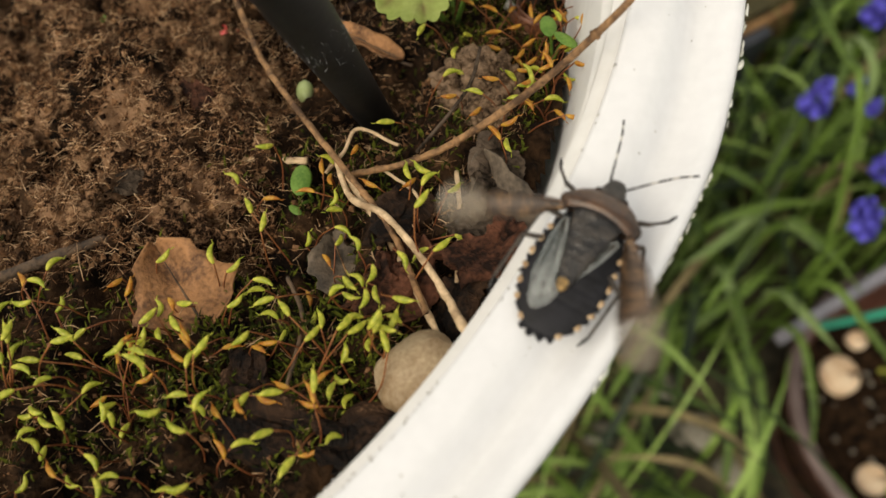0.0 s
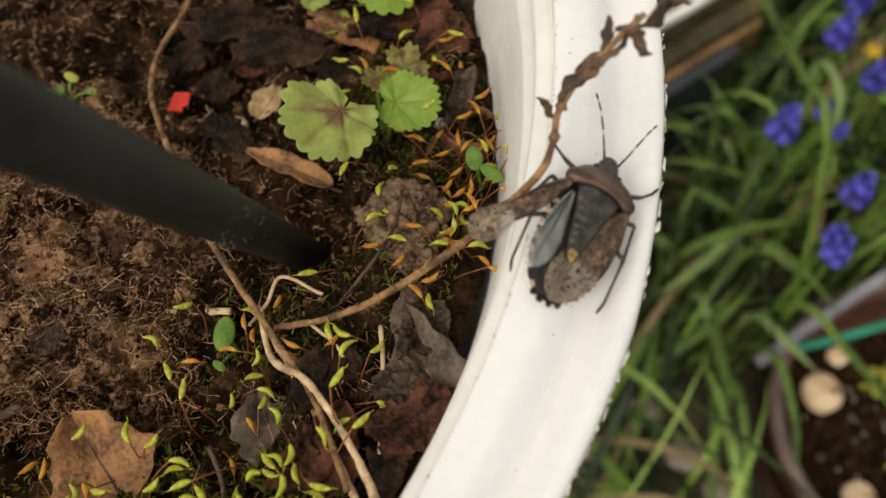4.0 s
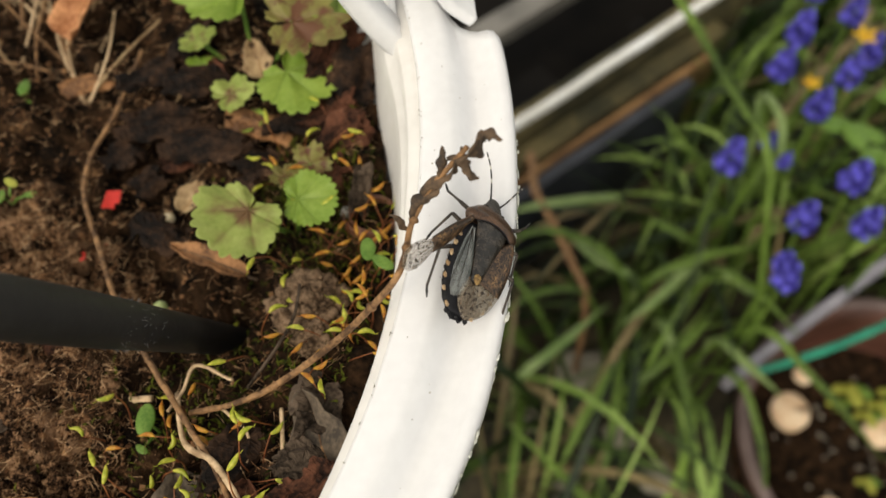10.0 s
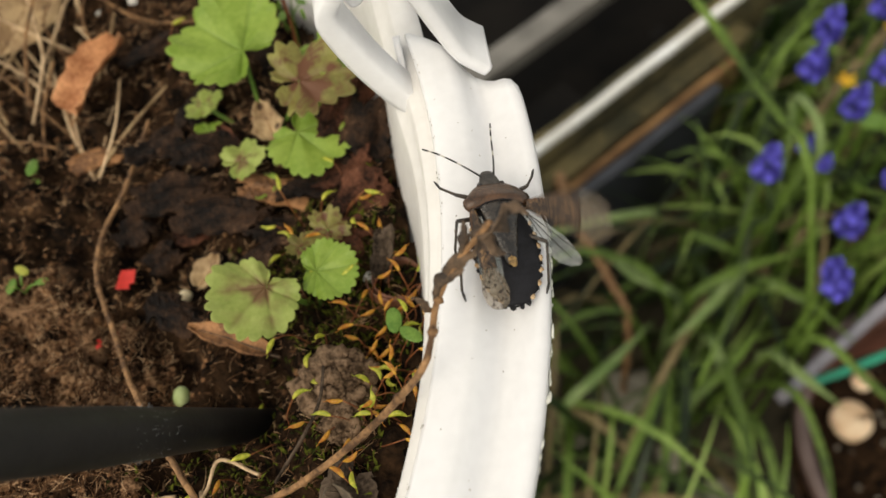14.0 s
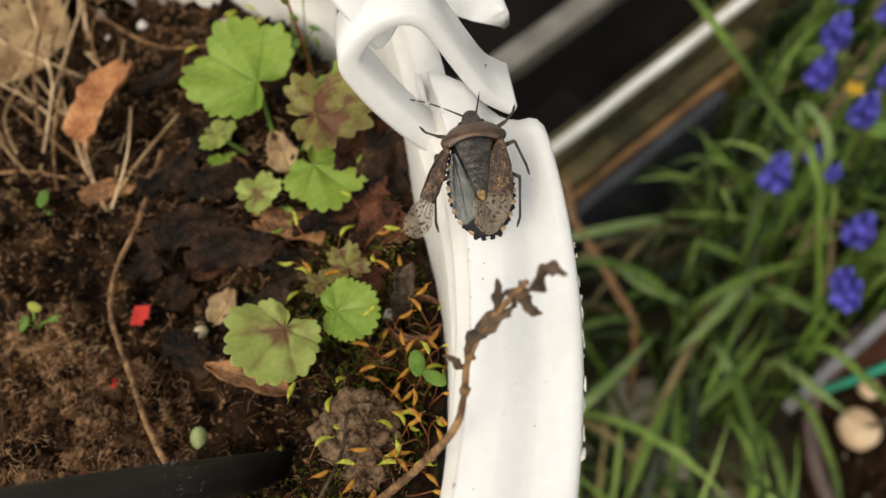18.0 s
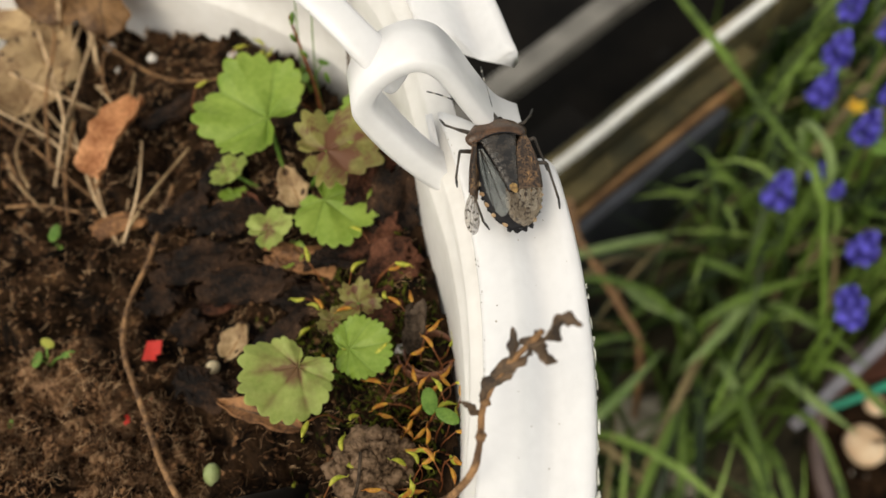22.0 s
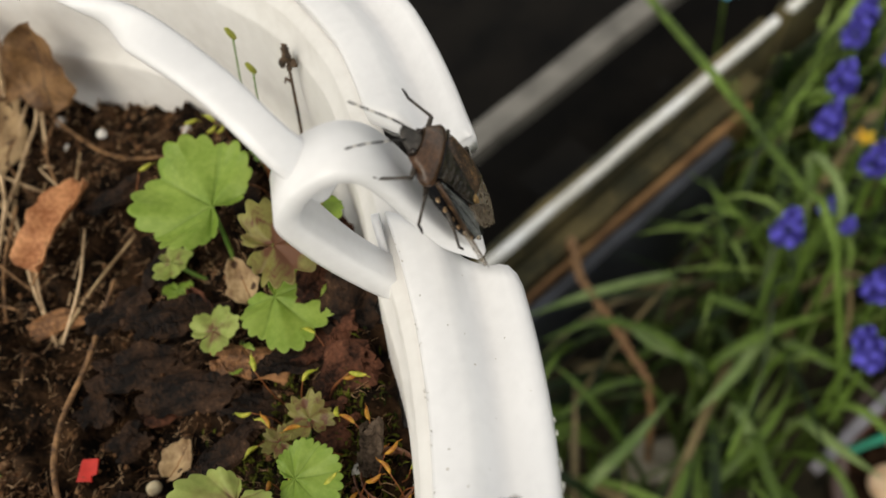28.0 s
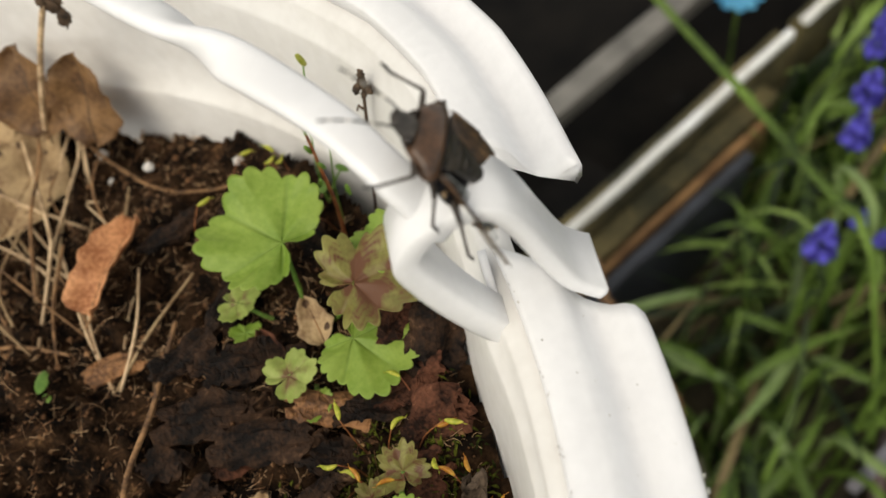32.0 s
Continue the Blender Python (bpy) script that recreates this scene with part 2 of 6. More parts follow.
CRUMB = mat("peat_crumbs", (0.012, 0.006, 0.0035), (0.25, 0.13, 0.066), 500, rough=0.98, bump=0.8, island=0.55, spread=(0.38, 0.7), third=(0.30, 0.17, 0.085), spec=0.06)
FIBRE = mat("peat_fibres", (0.045, 0.02, 0.009), (0.28, 0.14, 0.065), 500, rough=0.8, bump=0.2, island=0.8, third=(0.66, 0.44, 0.26), spec=0.2)
CLOD = mat("clod_grey", (0.0455, 0.02875, 0.01785), (0.286, 0.1898, 0.1208), 500, rough=0.98, bump=1.0, fine=5, spec=0.06)
BARK = mat("bark_brown", (0.0036, 0.002, 0.0013), (0.046, 0.023, 0.012), 300, rough=0.8, bump=1.0, fine=7, spread=(0.40, 0.66), third=(0.17, 0.095, 0.052), spec=0.2)
BARK_RED = mat("bark_red", (0.012, 0.0055, 0.0035), (0.14, 0.055, 0.031), 300, rough=0.85, bump=1.0, fine=7, spread=(0.38, 0.7), third=(0.27, 0.135, 0.08), spec=0.15)
BARK_GREY = mat("bark_grey", (0.018, 0.0135, 0.010), (0.12, 0.088, 0.064), 300, rough=0.95, bump=1.0, fine=7, spec=0.08)
STRAW = mat("straw_stem", (0.29, 0.187, 0.10), (0.74, 0.54, 0.33), 350, rough=0.7, bump=0.5, fine=5)
STEM = mat("brown_stem", (0.0768, 0.03629, 0.0144), (0.3456, 0.1858, 0.08), 420, rough=0.75, bump=0.6, fine=5)
STEM_DARK = mat("dark_stem", (0.025, 0.016, 0.01), (0.13, 0.08, 0.045), 420, rough=0.8, bump=0.6, fine=5)
DRY = mat("dry_leaf_tan", (0.24, 0.145, 0.07), (0.52, 0.37, 0.20), 190, rough=0.7, bump=0.6, fine=8, trans=0.15, spots=((0.07, 0.035, 0.016), 420, 0.22), distort=0.002)
DRY_RUST = mat("dry_leaf_rust", (0.32, 0.115, 0.04), (0.70, 0.34, 0.155), 220, rough=0.62, bump=0.8, fine=8, trans=0.15)
DRY_BROWN = mat("dry_leaf_brown", (0.10, 0.042, 0.015), (0.42, 0.20, 0.08), 260, rough=0.7, bump=0.9, fine=8, trans=0.1)
LEAF_DEAD = mat("dead_brown_leaf", (0.0975, 0.0455, 0.0175), (0.285, 0.154, 0.063), 170, rough=0.6, bump=0.6, fine=8, trans=0.2)
DRY_GREY = mat("dry_leaf_grey", (0.045, 0.034, 0.024), (0.16, 0.12, 0.083), 230, rough=0.8, bump=0.7, fine=8, trans=0.1)
HUSK = mat("seed_husk", (0.30, 0.20, 0.11), (0.50, 0.38, 0.24), 260, rough=0.6, bump=0.4, fine=8, trans=0.2)
LEAF = mat("green_leaf", (0.21, 0.34, 0.04), (0.34, 0.47, 0.085), 130, rough=0.5, bump=0.35, fine=9, trans=0.35, vein=(0.15, 0.25, 0.045, 0.45))
LEAF_PALE = mat("pale_leaf", (0.27, 0.35, 0.07), (0.40, 0.47, 0.13), 150, rough=0.55, bump=0.35, fine=9, trans=0.3, vein=(0.19, 0.105, 0.045, 1.35))
LEAF_RED = mat("bronze_leaf", (0.17, 0.16, 0.035), (0.30, 0.29, 0.075), 150, rough=0.5, bump=0.4, fine=9, trans=0.3, vein=(0.15, 0.06, 0.026, 1.7))
SEEDLING = mat("seedling_green", (0.10, 0.22, 0.03), (0.22, 0.38, 0.07), 500, rough=0.45, bump=0.1, trans=0.3)
SEEDLING_Y = mat("seedling_yellow", (0.35, 0.38, 0.05), (0.5, 0.5, 0.10), 500, rough=0.45, bump=0.1, trans=0.3)
CAPSULE = mat("moss_capsule", (0.3105, 0.368, 0.0275), (0.621, 0.598, 0.088), 700, rough=0.4, bump=0.1, fine=4, trans=0.25)
CAPSULE_OR = mat("moss_capsule_orange", (0.46, 0.17, 0.02), (0.66, 0.38, 0.05), 700, rough=0.4, bump=0.1, fine=4, trans=0.25)
SETA = mat("moss_stalk", (0.14, 0.035, 0.012), (0.30, 0.11, 0.03), 700, rough=0.5, bump=0.0)
PEEL = mat("red_brown_peel", (0.13, 0.05, 0.028), (0.33, 0.15, 0.09), 300, rough=0.4, bump=0.4, fine=8)
MOSS = mat("moss_cushion", (0.014, 0.01872, 0.0035), (0.091, 0.1044, 0.014), 400, rough=0.9, spec=0.1, bump=0.3, island=0.5)
ROD = mat("black_rod", (0.006, 0.006, 0.006), (0.0132, 0.0132, 0.0126), 120, rough=0.55, bump=0.15, fine=9, spec=0.25)
SCRATCH = mat("rod_scratch", (0.10, 0.10, 0.10), (0.24, 0.24, 0.24), 900, rough=0.7)
RED = mat("red_plastic", (0.50, 0.02, 0.012), (0.62, 0.03, 0.02), 300, rough=0.35, bump=0.1)
ALGAE = mat("algae_stain", (0.20, 0.14, 0.06), (0.42, 0.33, 0.18), 800, rough=0.8)
PEARL = mat("pearl_bead", (0.60, 0.48, 0.28), (0.80, 0.70, 0.48), 900, rough=0.5, bump=0.3)
PERLITE = mat("perlite", (0.55, 0.52, 0.48), (0.75, 0.73, 0.70), 900, rough=0.9, bump=0.5)
GROUND = mat("garden_soil", (0.008, 0.007, 0.004), (0.07, 0.056, 0.03), 30, rough=0.95, bump=1.0, fine=9, third=(0.20, 0.165, 0.10), bump_size=0.004)
BLADE = mat("grass_blade", (0.010, 0.024, 0.005), (0.19, 0.31, 0.055), 25, spread=(0.32, 0.76), rough=0.42, spec=0.35, bump=0.15, fine=12, trans=0.3, island=1.0, third=(0.32, 0.46, 0.12))
BLADE_PALE = mat("pale_blade", (0.16, 0.26, 0.07), (0.30, 0.40, 0.15), 40, rough=0.45, bump=0.15, fine=12, trans=0.3)
BLADE_DRY = mat("dry_blade", (0.10, 0.075, 0.03), (0.24, 0.18, 0.08), 40, rough=0.7, bump=0.2, fine=12, island=0.4)
MUSCARI = mat("muscari_blue", (0.018, 0.013, 0.20), (0.15, 0.135, 0.78), 160, rough=0.45, bump=0.1, fine=6, trans=0.15, island=0.9, spread=(0.3, 0.75))
YELLOW = mat("yellow_petal", (0.60, 0.33, 0.01), (0.72, 0.48, 0.03), 200, rough=0.5, trans=0.2)
BLUE_P = mat("blue_petal", (0.02, 0.25, 0.48), (0.12, 0.45, 0.65), 200, rough=0.5, trans=0.2)
RAIL_W = mat("white_rail", (0.66, 0.65, 0.60), (0.88, 0.90, 0.90), 25, rough=0.5, bump=0.2, fine=14)
RAIL_G = mat("grey_rail", (0.10, 0.095, 0.085), (0.20, 0.19, 0.17), 40, rough=0.6, bump=0.2, fine=14)
RAIL_O = mat("mossy_wood", (0.025, 0.025, 0.010), (0.15, 0.12, 0.05), 22, rough=0.85, bump=0.5, fine=14)
WOOD = mat("weathered_wood", (0.12, 0.06, 0.025), (0.34, 0.19, 0.08), 35, rough=0.85, bump=0.5, fine=14)
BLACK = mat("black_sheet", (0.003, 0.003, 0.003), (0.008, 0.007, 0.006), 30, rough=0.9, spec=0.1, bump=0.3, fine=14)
POTRIM = mat("grey_brown_pot_rim", (0.09, 0.06, 0.055), (0.17, 0.12, 0.11), 40, rough=0.5, bump=0.2, fine=14)
TRAY = mat("dark_tray", (0.012, 0.014, 0.018), (0.032, 0.036, 0.046), 40, rough=0.5, bump=0.2, fine=14)
BROWNPOT = mat("brown_pot", (0.054, 0.02016, 0.01344), (0.117, 0.04872, 0.0336), 40, rough=0.45, bump=0.2, fine=14)
LAVENDER = mat("grey_edge", (0.16, 0.16, 0.19), (0.30, 0.29, 0.33), 40, rough=0.5, bump=0.2, fine=14)
TEAL = mat("green_wire", (0.0, 0.16, 0.10), (0.01, 0.27, 0.17), 60, rough=0.4, bump=0.1)
DOWEL = mat("cut_wood", (0.70, 0.47, 0.28), (0.86, 0.68, 0.48), 90, rough=0.8, bump=0.4, fine=8)
STONE = mat("pale_stone", (0.22, 0.195, 0.15), (0.44, 0.40, 0.32), 60, rough=0.9, bump=0.5, fine=8)
# bug
SHELL = mat("bronze_shell", (0.018, 0.0095, 0.0055), (0.105, 0.052, 0.026), 420, rough=0.3, bump=0.9, fine=9, spots=((0.008, 0.0045, 0.0035), 5200, 0.25), bump_size=0.00012)
SCUT = mat("dark_shell", (0.005, 0.0042, 0.0036), (0.05, 0.040, 0.031), 900, rough=0.27, spec=0.6, bump=1.0, fine=5, spread=(0.4, 0.7), spots=((0.005, 0.0042, 0.0036), 4600, 0.22), bump_size=0.0002)
HEADM = mat("grey_head", (0.014, 0.012, 0.010), (0.065, 0.055, 0.046), 900, rough=0.45, bump=1.0, fine=6, bump_size=0.00014)
ABDO = mat("black_abdomen", (0.0035, 0.0035, 0.0045), (0.010, 0.010, 0.013), 600, rough=0.6, spec=0.25, bump=0.6, fine=7, bump_size=0.0001)
SPOT = mat("ochre_spot", (0.30, 0.18, 0.085), (0.55, 0.40, 0.24), 1500, rough=0.6, bump=0.3)
OCHRE = mat("scutellum_tip", (0.12, 0.065, 0.02), (0.38, 0.235, 0.08), 2200, rough=0.55, bump=0.5, spots=((0.05, 0.03, 0.015), 3200, 0.2))
CORIUM = mat("mottled_forewing", (0.018, 0.0105, 0.0065), (0.105, 0.06, 0.032), 1300, rough=0.42, bump=0.6, fine=4, spread=(0.38, 0.6), third=(0.27, 0.15, 0.06), spots=((0.012, 0.007, 0.005), 3000, 0.34), distort=0.0004, bump_size=0.0001)
MEMB = mat("spotted_membrane", (0.19, 0.15, 0.105), (0.38, 0.31, 0.225), 600, rough=0.33, bump=0.2, spots=((0.021, 0.0126, 0.0087), 2500, 0.31), distort=0.0005, alpha=0.34, bump_size=0.0001)
HIND = mat("clear_hindwing", (0.30, 0.34, 0.33), (0.58, 0.60, 0.57), 700, rough=0.12, bump=0.9, alpha=0.2, spec=0.9, bump_size=0.0003)
LIMB = mat("banded_leg", (0.012, 0.0096, 0.0078), (0.06, 0.045, 0.033), 1500, rough=0.5, bump=0.3, fine=4)
ANT_D = mat("antenna_black", (0.008, 0.008, 0.008), (0.022, 0.021, 0.02), 1500, rough=0.5)
ANT_L = mat("antenna_pale", (0.40, 0.37, 0.32), (0.60, 0.57, 0.52), 1500, rough=0.5)
EYE = mat("compound_eye", (0.010, 0.007, 0.006), (0.03, 0.02, 0.015), 3000, rough=0.25, bump=0.2)


# ---- hanging pot ----
def soil_z(x, y):
    """Height of the soil, in millimetres, without its crumbs."""
    x, y = np.asarray(x, float), np.asarray(y, float)

    def g(cx, cy, r, a):
        return a * np.exp(-((x - cx) ** 2 + (y - cy) ** 2) / (2 * r * r))

    return -27.5 - 0.13 * (y + 17) + 0.22 * (np.maximum(x, 5) - 45) + g(62, 4, 15, -4.5) + g(30, -40, 18, 3.0) + g(30, 22, 8, 4.0) + g(36, -8, 8, 3.6) + g(41, -20, 6, 2.8) + g(24, 36, 4.5, 2.6) + g(27, -30, 6, 2.8) + g(51.5, -63, 3.4, 2.6) + g(20, 88, 10, 4.5) + g(90, -8, 9, -7.5) + g(67.6, -17.0, 4.2, -9.0)


def wide_at(u, table):
    return float(np.interp(u, [t[0] for t in table], [t[1] for t in table]))


def bulge(th):
    return np.interp(th, [5, 14, 23, 30, 60], [0, 1.9, 4.6, 5.2, 0])


def narrow(th):
    """How much slimmer the rim is, at its outer edge."""
    return float(np.interp((th + 180) % 360 - 180, [-90, -60, -40, -31, -22], [0, -1.2, -1.4, -1.0, 0]))


def lean(th):
    """How far the wall below the rim stands out from its circle."""
    return np.interp(th, [-180, -90, -60, -20, 0, 8, 20, 60, 180], [0, 0, 1.3, 1.2, 0.1, -0.7, -0.5, 0, 0])


def ring(profile, t0, t1, n, ends=None, warp=False):
    """A closed profile of (radius, z) swept round the pot from t0 to t1 degrees; ends(radius) gives the two end angles."""
    v = []
    for i in range(n):
        u = i / (n - 1)
        for r, z in profile:
            a, b = ends(r) if ends else (t0, t1)
            th = a + (b - a) * u
            rr = r + bulge(th if th > -180 else th + 360) + narrow(th) * min(1.0, max(0.0, (r - 95) / 11)) * (z > -4) + (lean(th) * min(1.0, max(0.0, (-z - 2.45) / 3)) if warp else 0)
            v.append((rr * math.cos(radians(th)), rr * math.sin(radians(th)), z))
    m = len(profile)
    whole = ends is None and abs(t1 - t0 - 360) < 1e-6
    f = [tuple(reversed(q)) for q in grid_faces(n, m, True)]
    if not whole:
        f.append(tuple(range(m)))
        f.append(tuple(reversed(range((n - 1) * m, n * m))))
    return np.array(v), f


RIM = [(95.2, -0.8), (95.3, -0.25), (95.7, 0.03), (97.0, 0.14), (98.4, 0.1), (99.1, -0.1), (99.8, -0.85), (100.7, -2.0), (101.6, -2.7),
       (102.5, -2.6), (103.4, -1.9), (104.4, -0.95), (105.1, -0.8), (105.7, -1.1), (106.0, -2.0), (106.0, -3.9), (105.2, -3.9), (104.9, -3.4), (97.5, -3.4), (95.4, -2.4)]
NEAR_END = ([95, 97.9, 100.8, 102.6, 103.6, 105.0, 105.6, 106.0], [8.9, 7.3, 5.1, 4.2, 3.6, 3.15, 2.75, 2.1])
FAR_START = ([95, 98, 101, 103.5, 105.2, 106.0], [16.8, 15.0, 13.1, 12.0, 11.8, 12.1])

pot = thing("hanging_pot", (0, 0, 0), "white plastic hanging pot with a grooved rim, full of old soil", "flower pot")
v, f = ring(RIM, 0, 0, 420, lambda r: (np.interp(r, *FAR_START), 360 + np.interp(r, *NEAR_END)))
part("rim", v, f, WHITE, pot, "glossy white grooved rim with a notch")
WALL = [(95.0, -2.45), (94.7, -2.6), (93.8, -2.9), (93.5, -3.4), (93.2, -6.0), (92.5, -6.5), (92.2, -7.4), (90.8, -20), (90.3, -26.0), (89.1, -26.6), (88.8, -27.4), (88.0, -45), (84, -90), (78, -140),
        (80, -140), (86, -90), (90.0, -45), (92.6, -20), (94.4, -8), (96.4, -7.0), (96.6, -2.45)]
v, f = ring(WALL, -180, 180, 240, warp=True)
part("wall", v, f, WHITE_IN, pot, "stepped white inner wall with soil stains")
a = np.linspace(0, 2 * math.pi, 64, endpoint=False)
bv = [(79 * math.cos(t), 79 * math.sin(t), -138) for t in a] + [(79 * math.cos(t), 79 * math.sin(t), -140) for t in a]
part("base", bv, [tuple(range(64)), tuple(reversed(range(64, 128)))] + [(i, i + 64, (i + 1) % 64 + 64, (i + 1) % 64) for i in range(64)], WHITE_IN, pot, smooth=False)
# dirt along the inner edge and torn plastic along the outer edge
bits = []
for k in range(170):
    th = rng.uniform(-50, 8.5)
    if fbm(np.array([[th * 0.55, 3.3, 0.0]]), 2, 5)[0] < -0.1:
        continue
    s = rng.uniform(0.02, 0.09)
    r = 95.36 + rng.normal(0, 0.1)
    bv, bf = blob(s * 0.6, s * rng.uniform(0.8, 2.6), 0.07, 0.5, 2.0, k, 4, 6, 1)
    bits.append((turned(bv, 0, 0, th, (r * math.cos(radians(th)), r * math.sin(radians(th)), -0.03)), bf))
v, f = merge(bits)
part("edge_dirt", v, f, GRIME, pot, "dark dirt along the inner edge", kind="stuff")
bits = []
for k in range(120):
    th = rng.uniform(-36, -5)
    if fbm(np.array([[th * 0.8, 9.3, 0.0]]), 2, 9)[0] < 0.0:
        continue
    bv, bf = blob(rng.uniform(0.04, 0.15), rng.uniform(0.12, 0.75), rng.uniform(0.04, 0.3), 0.8, 2.0, k, 4, 7, 2)
    r = 106.0 + narrow(th) + rng.uniform(-0.05, 0.16)
    bits.append((turned(bv, 0, rng.uniform(-20, 40), th, (r * math.cos(radians(th)), r * math.sin(radians(th)), rng.uniform(-2.6, -1.5))), bf))
v, f = merge(bits)
part("torn_edge", v, f, FLASH, pot, "ragged pale flakes of plastic", kind="stuff")
bits = []
for k in range(30):
    th, r = rng.uniform(-45, 5), rng.uniform(96, 105)
    s = rng.uniform(0.03, 0.075)
    bv, bf = blob(s, s * 1.3, 0.04, 0.5, 2.0, k, 4, 6, 1)
    bits.append((turned(bv, 0, 0, rng.uniform(0, 180), (r * math.cos(radians(th)), r * math.sin(radians(th)), np.interp(r, [p[0] for p in RIM[2:14]], [p[1] for p in RIM[2:14]]))), bf))
v, f = merge(bits)
part("rim_specks", v, f, GRIME, pot, "small dark specks", kind="stuff")

# ---- hanger with its clip ----
hanger = thing("plastic_hanger", (93, 14, 0), "white plastic hanger strap clipped into the notch of the pot rim", "pot hanger")
PROFILE = [(103.2, -0.4), (102.2, 0.6), (100.6, 2.6), (98.7, 7.2), (96.8, 12.2), (95.0, 15.2), (92.4, 16.3), (89.4, 15.4), (86.8, 13.2), (85.5, 10.2), (86.4, 6.2), (88.2, 1.6), (90.6, -3.2), (92.2, -5.6), (93.8, -6.2)]
THICK = [(0, 1.6), (0.25, 1.9), (0.5, 1.9), (0.62, 2.2), (0.72, 2.9), (0.9, 3.2), (1, 1.8)]
nf = 64
pr = smooth_line([(x, 0, z) for x, z in PROFILE], nf)
tn = np.gradient(pr, axis=0)
tn /= np.linalg.norm(tn, axis=1)[:, None]
inward = np.stack([tn[:, 2] * -1, 0 * tn[:, 0], tn[:, 0]], 1) * -1
v = []
for i in range(nf):
    u = i / (nf - 1)
    th = wide_at(u, THICK)
    y0, y1 = 7.2 + 0.5 * math.sin(math.pi * u), np.interp(u, [0, 0.25, 0.5, 0.62, 0.8, 1], [14.0, 13.6, 13.4, 13.0, 11.4, 10.6])
    o, q = pr[i], pr[i] - inward[i] * th
    # a rounded cross-section of the strap
    for y, p in ((y0 + 0.35, o), (y0 + 0.05, o * 0.8 + q * 0.2), (y0, o * 0.5 + q * 0.5), (y0 + 0.05, o * 0.2 + q * 0.8), (y0 + 0.35, q), (y1 - 0.35, q), (y1, o * 0.5 + q * 0.5), (y1 - 0.35, o)):
        v.append((p[0] - 93, y - 14, p[2]))
f = grid_faces(nf, 8, True) + [tuple(reversed(range(8))), tuple(range((nf - 1) * 8, nf * 8))]
part("clip", v, f, WHITE, hanger, "bent white clip over the rim")
tl = smooth_line([(0.7, -6.0, -7.4), (0.6, -5.2, -6.6), (0.3, -2.4, -4.0), (0.1, 0.2, -1.6), (0.1, 0.9, -0.9)], 14)
v = []
for i, p in enumerate(tl):
    h = np.interp(i, [0, 1, 9, 12, 13], [0.9, 1.5, 1.35, 0.9, 0.35])
    v += [p + (a * 0.42, -0.55 * b * h, 0.8 * b * h) for a, b in ((-1, -1), (-1, 1), (-0.5, 1.15), (0.5, 1.15), (1, 1), (1, -1))]
f = grid_faces(14, 6, True) + [tuple(reversed(range(6))), tuple(range(78, 84))]
part("clip_tongue", v, f, WHITE, hanger, "white inner tongue of the clip")
bits = []
for k in range(26):
    u = rng.random()
    bv, bf = blob(rng.uniform(0.1, 0.4), rng.uniform(0.1, 0.3), rng.uniform(0.2, 0.7), 0.4, 2, k, 5, 7, 1)
    bits.append((turned(bv, 0, 20, 0, (0.2 - 1.6 * u + rng.normal(0, 0.15), -4.9 + 1.6 * u, -4.6 + 5.2 * u)), bf))
v, f = merge(bits)
part("algae_stain", v, f, ALGAE, hanger, "yellow-brown algae stain", kind="stuff")
line = smooth_line([(90.6, 11.8, 10.0), (89.8, 11.4, 12.6), (88.4, 11.4, 15.4), (86.6, 13.2, 17.4), (83.6, 17.6, 18.4), (78.4, 24.6, 18.0), (73.5, 30.6, 17.4), (68.9, 36.5, 17.0), (56, 54, 14), (50, 66, 11), (50, 80, 4.5), (52, 86, -0.5)], 96)
v = []
for i, p in enumerate(line):
    t = line[min(i + 1, 95)] - line[max(i - 1, 0)]
    t /= np.linalg.norm(t)
    s = np.cross(t, (0.8, 0.6, 0.0))
    s /= np.linalg.norm(s)
    w = np.cross(s, t)
    d = math.hypot(p[0] - 91.4, p[1] - 12.2)
    tw = 1.45 + 2.9 / (1 + math.exp(-(d - 24) / 2.6))
    size = np.interp(d, [0, 4, 8, 16, 40], [1.15, 0.95, 0.98, 1.08, 1.2])
    for j in range(20):
        a = 2 * math.pi * j / 20
        cx, cy = math.cos(a), math.sin(a)
        x, y = 1.85 * math.copysign(abs(cx) ** 0.75, cx) * size, 0.95 * math.copysign(abs(cy) ** 0.75, cy) * size
        v.append(p + s * (x * math.cos(tw) - y * math.sin(tw)) + w * (x * math.sin(tw) + y * math.cos(tw)) - (93, 14, 0))
f = grid_faces(96, 20, True) + [tuple(reversed(range(20))), tuple(range(95 * 20, 96 * 20))]
part("strap", v, f, WHITE, hanger, "twisted white strap from the clip across the pot")

# ---- soil ----
def zone(x, y):
    """Above zero where pale fibrous peat lies on the soil, in millimetres from its edge."""
    return np.minimum(np.minimum(56.0 - x, 9.0 - 0.9 * np.maximum(0, x - 38) - y), y + 42.0)


step = 0.62
xs = np.arange(-91, 92, step)
X, Y = np.meshgrid(xs, xs)
P3 = np.stack([X.ravel(), Y.ravel(), np.zeros(X.size)], 1)
rough_amt = 1.0 * np.interp(X.ravel() + 0.2 * Y.ravel(), [20, 80], [1.6, 0.85])
low = np.interp(X.ravel() + 0.2 * Y.ravel(), [30, 50], [2.3, 2.6])
Z = soil_z(X, Y).ravel() + low * fbm(P3 / 7.0, 3, 3) + np.interp(X.ravel(), [40, 52], [1.5, 0.6]) * np.abs(fbm(P3 / 3.6, 2, 17)) * 1.6 + rough_amt * 1.5 * fbm(P3 / 2.2, 3, 8)
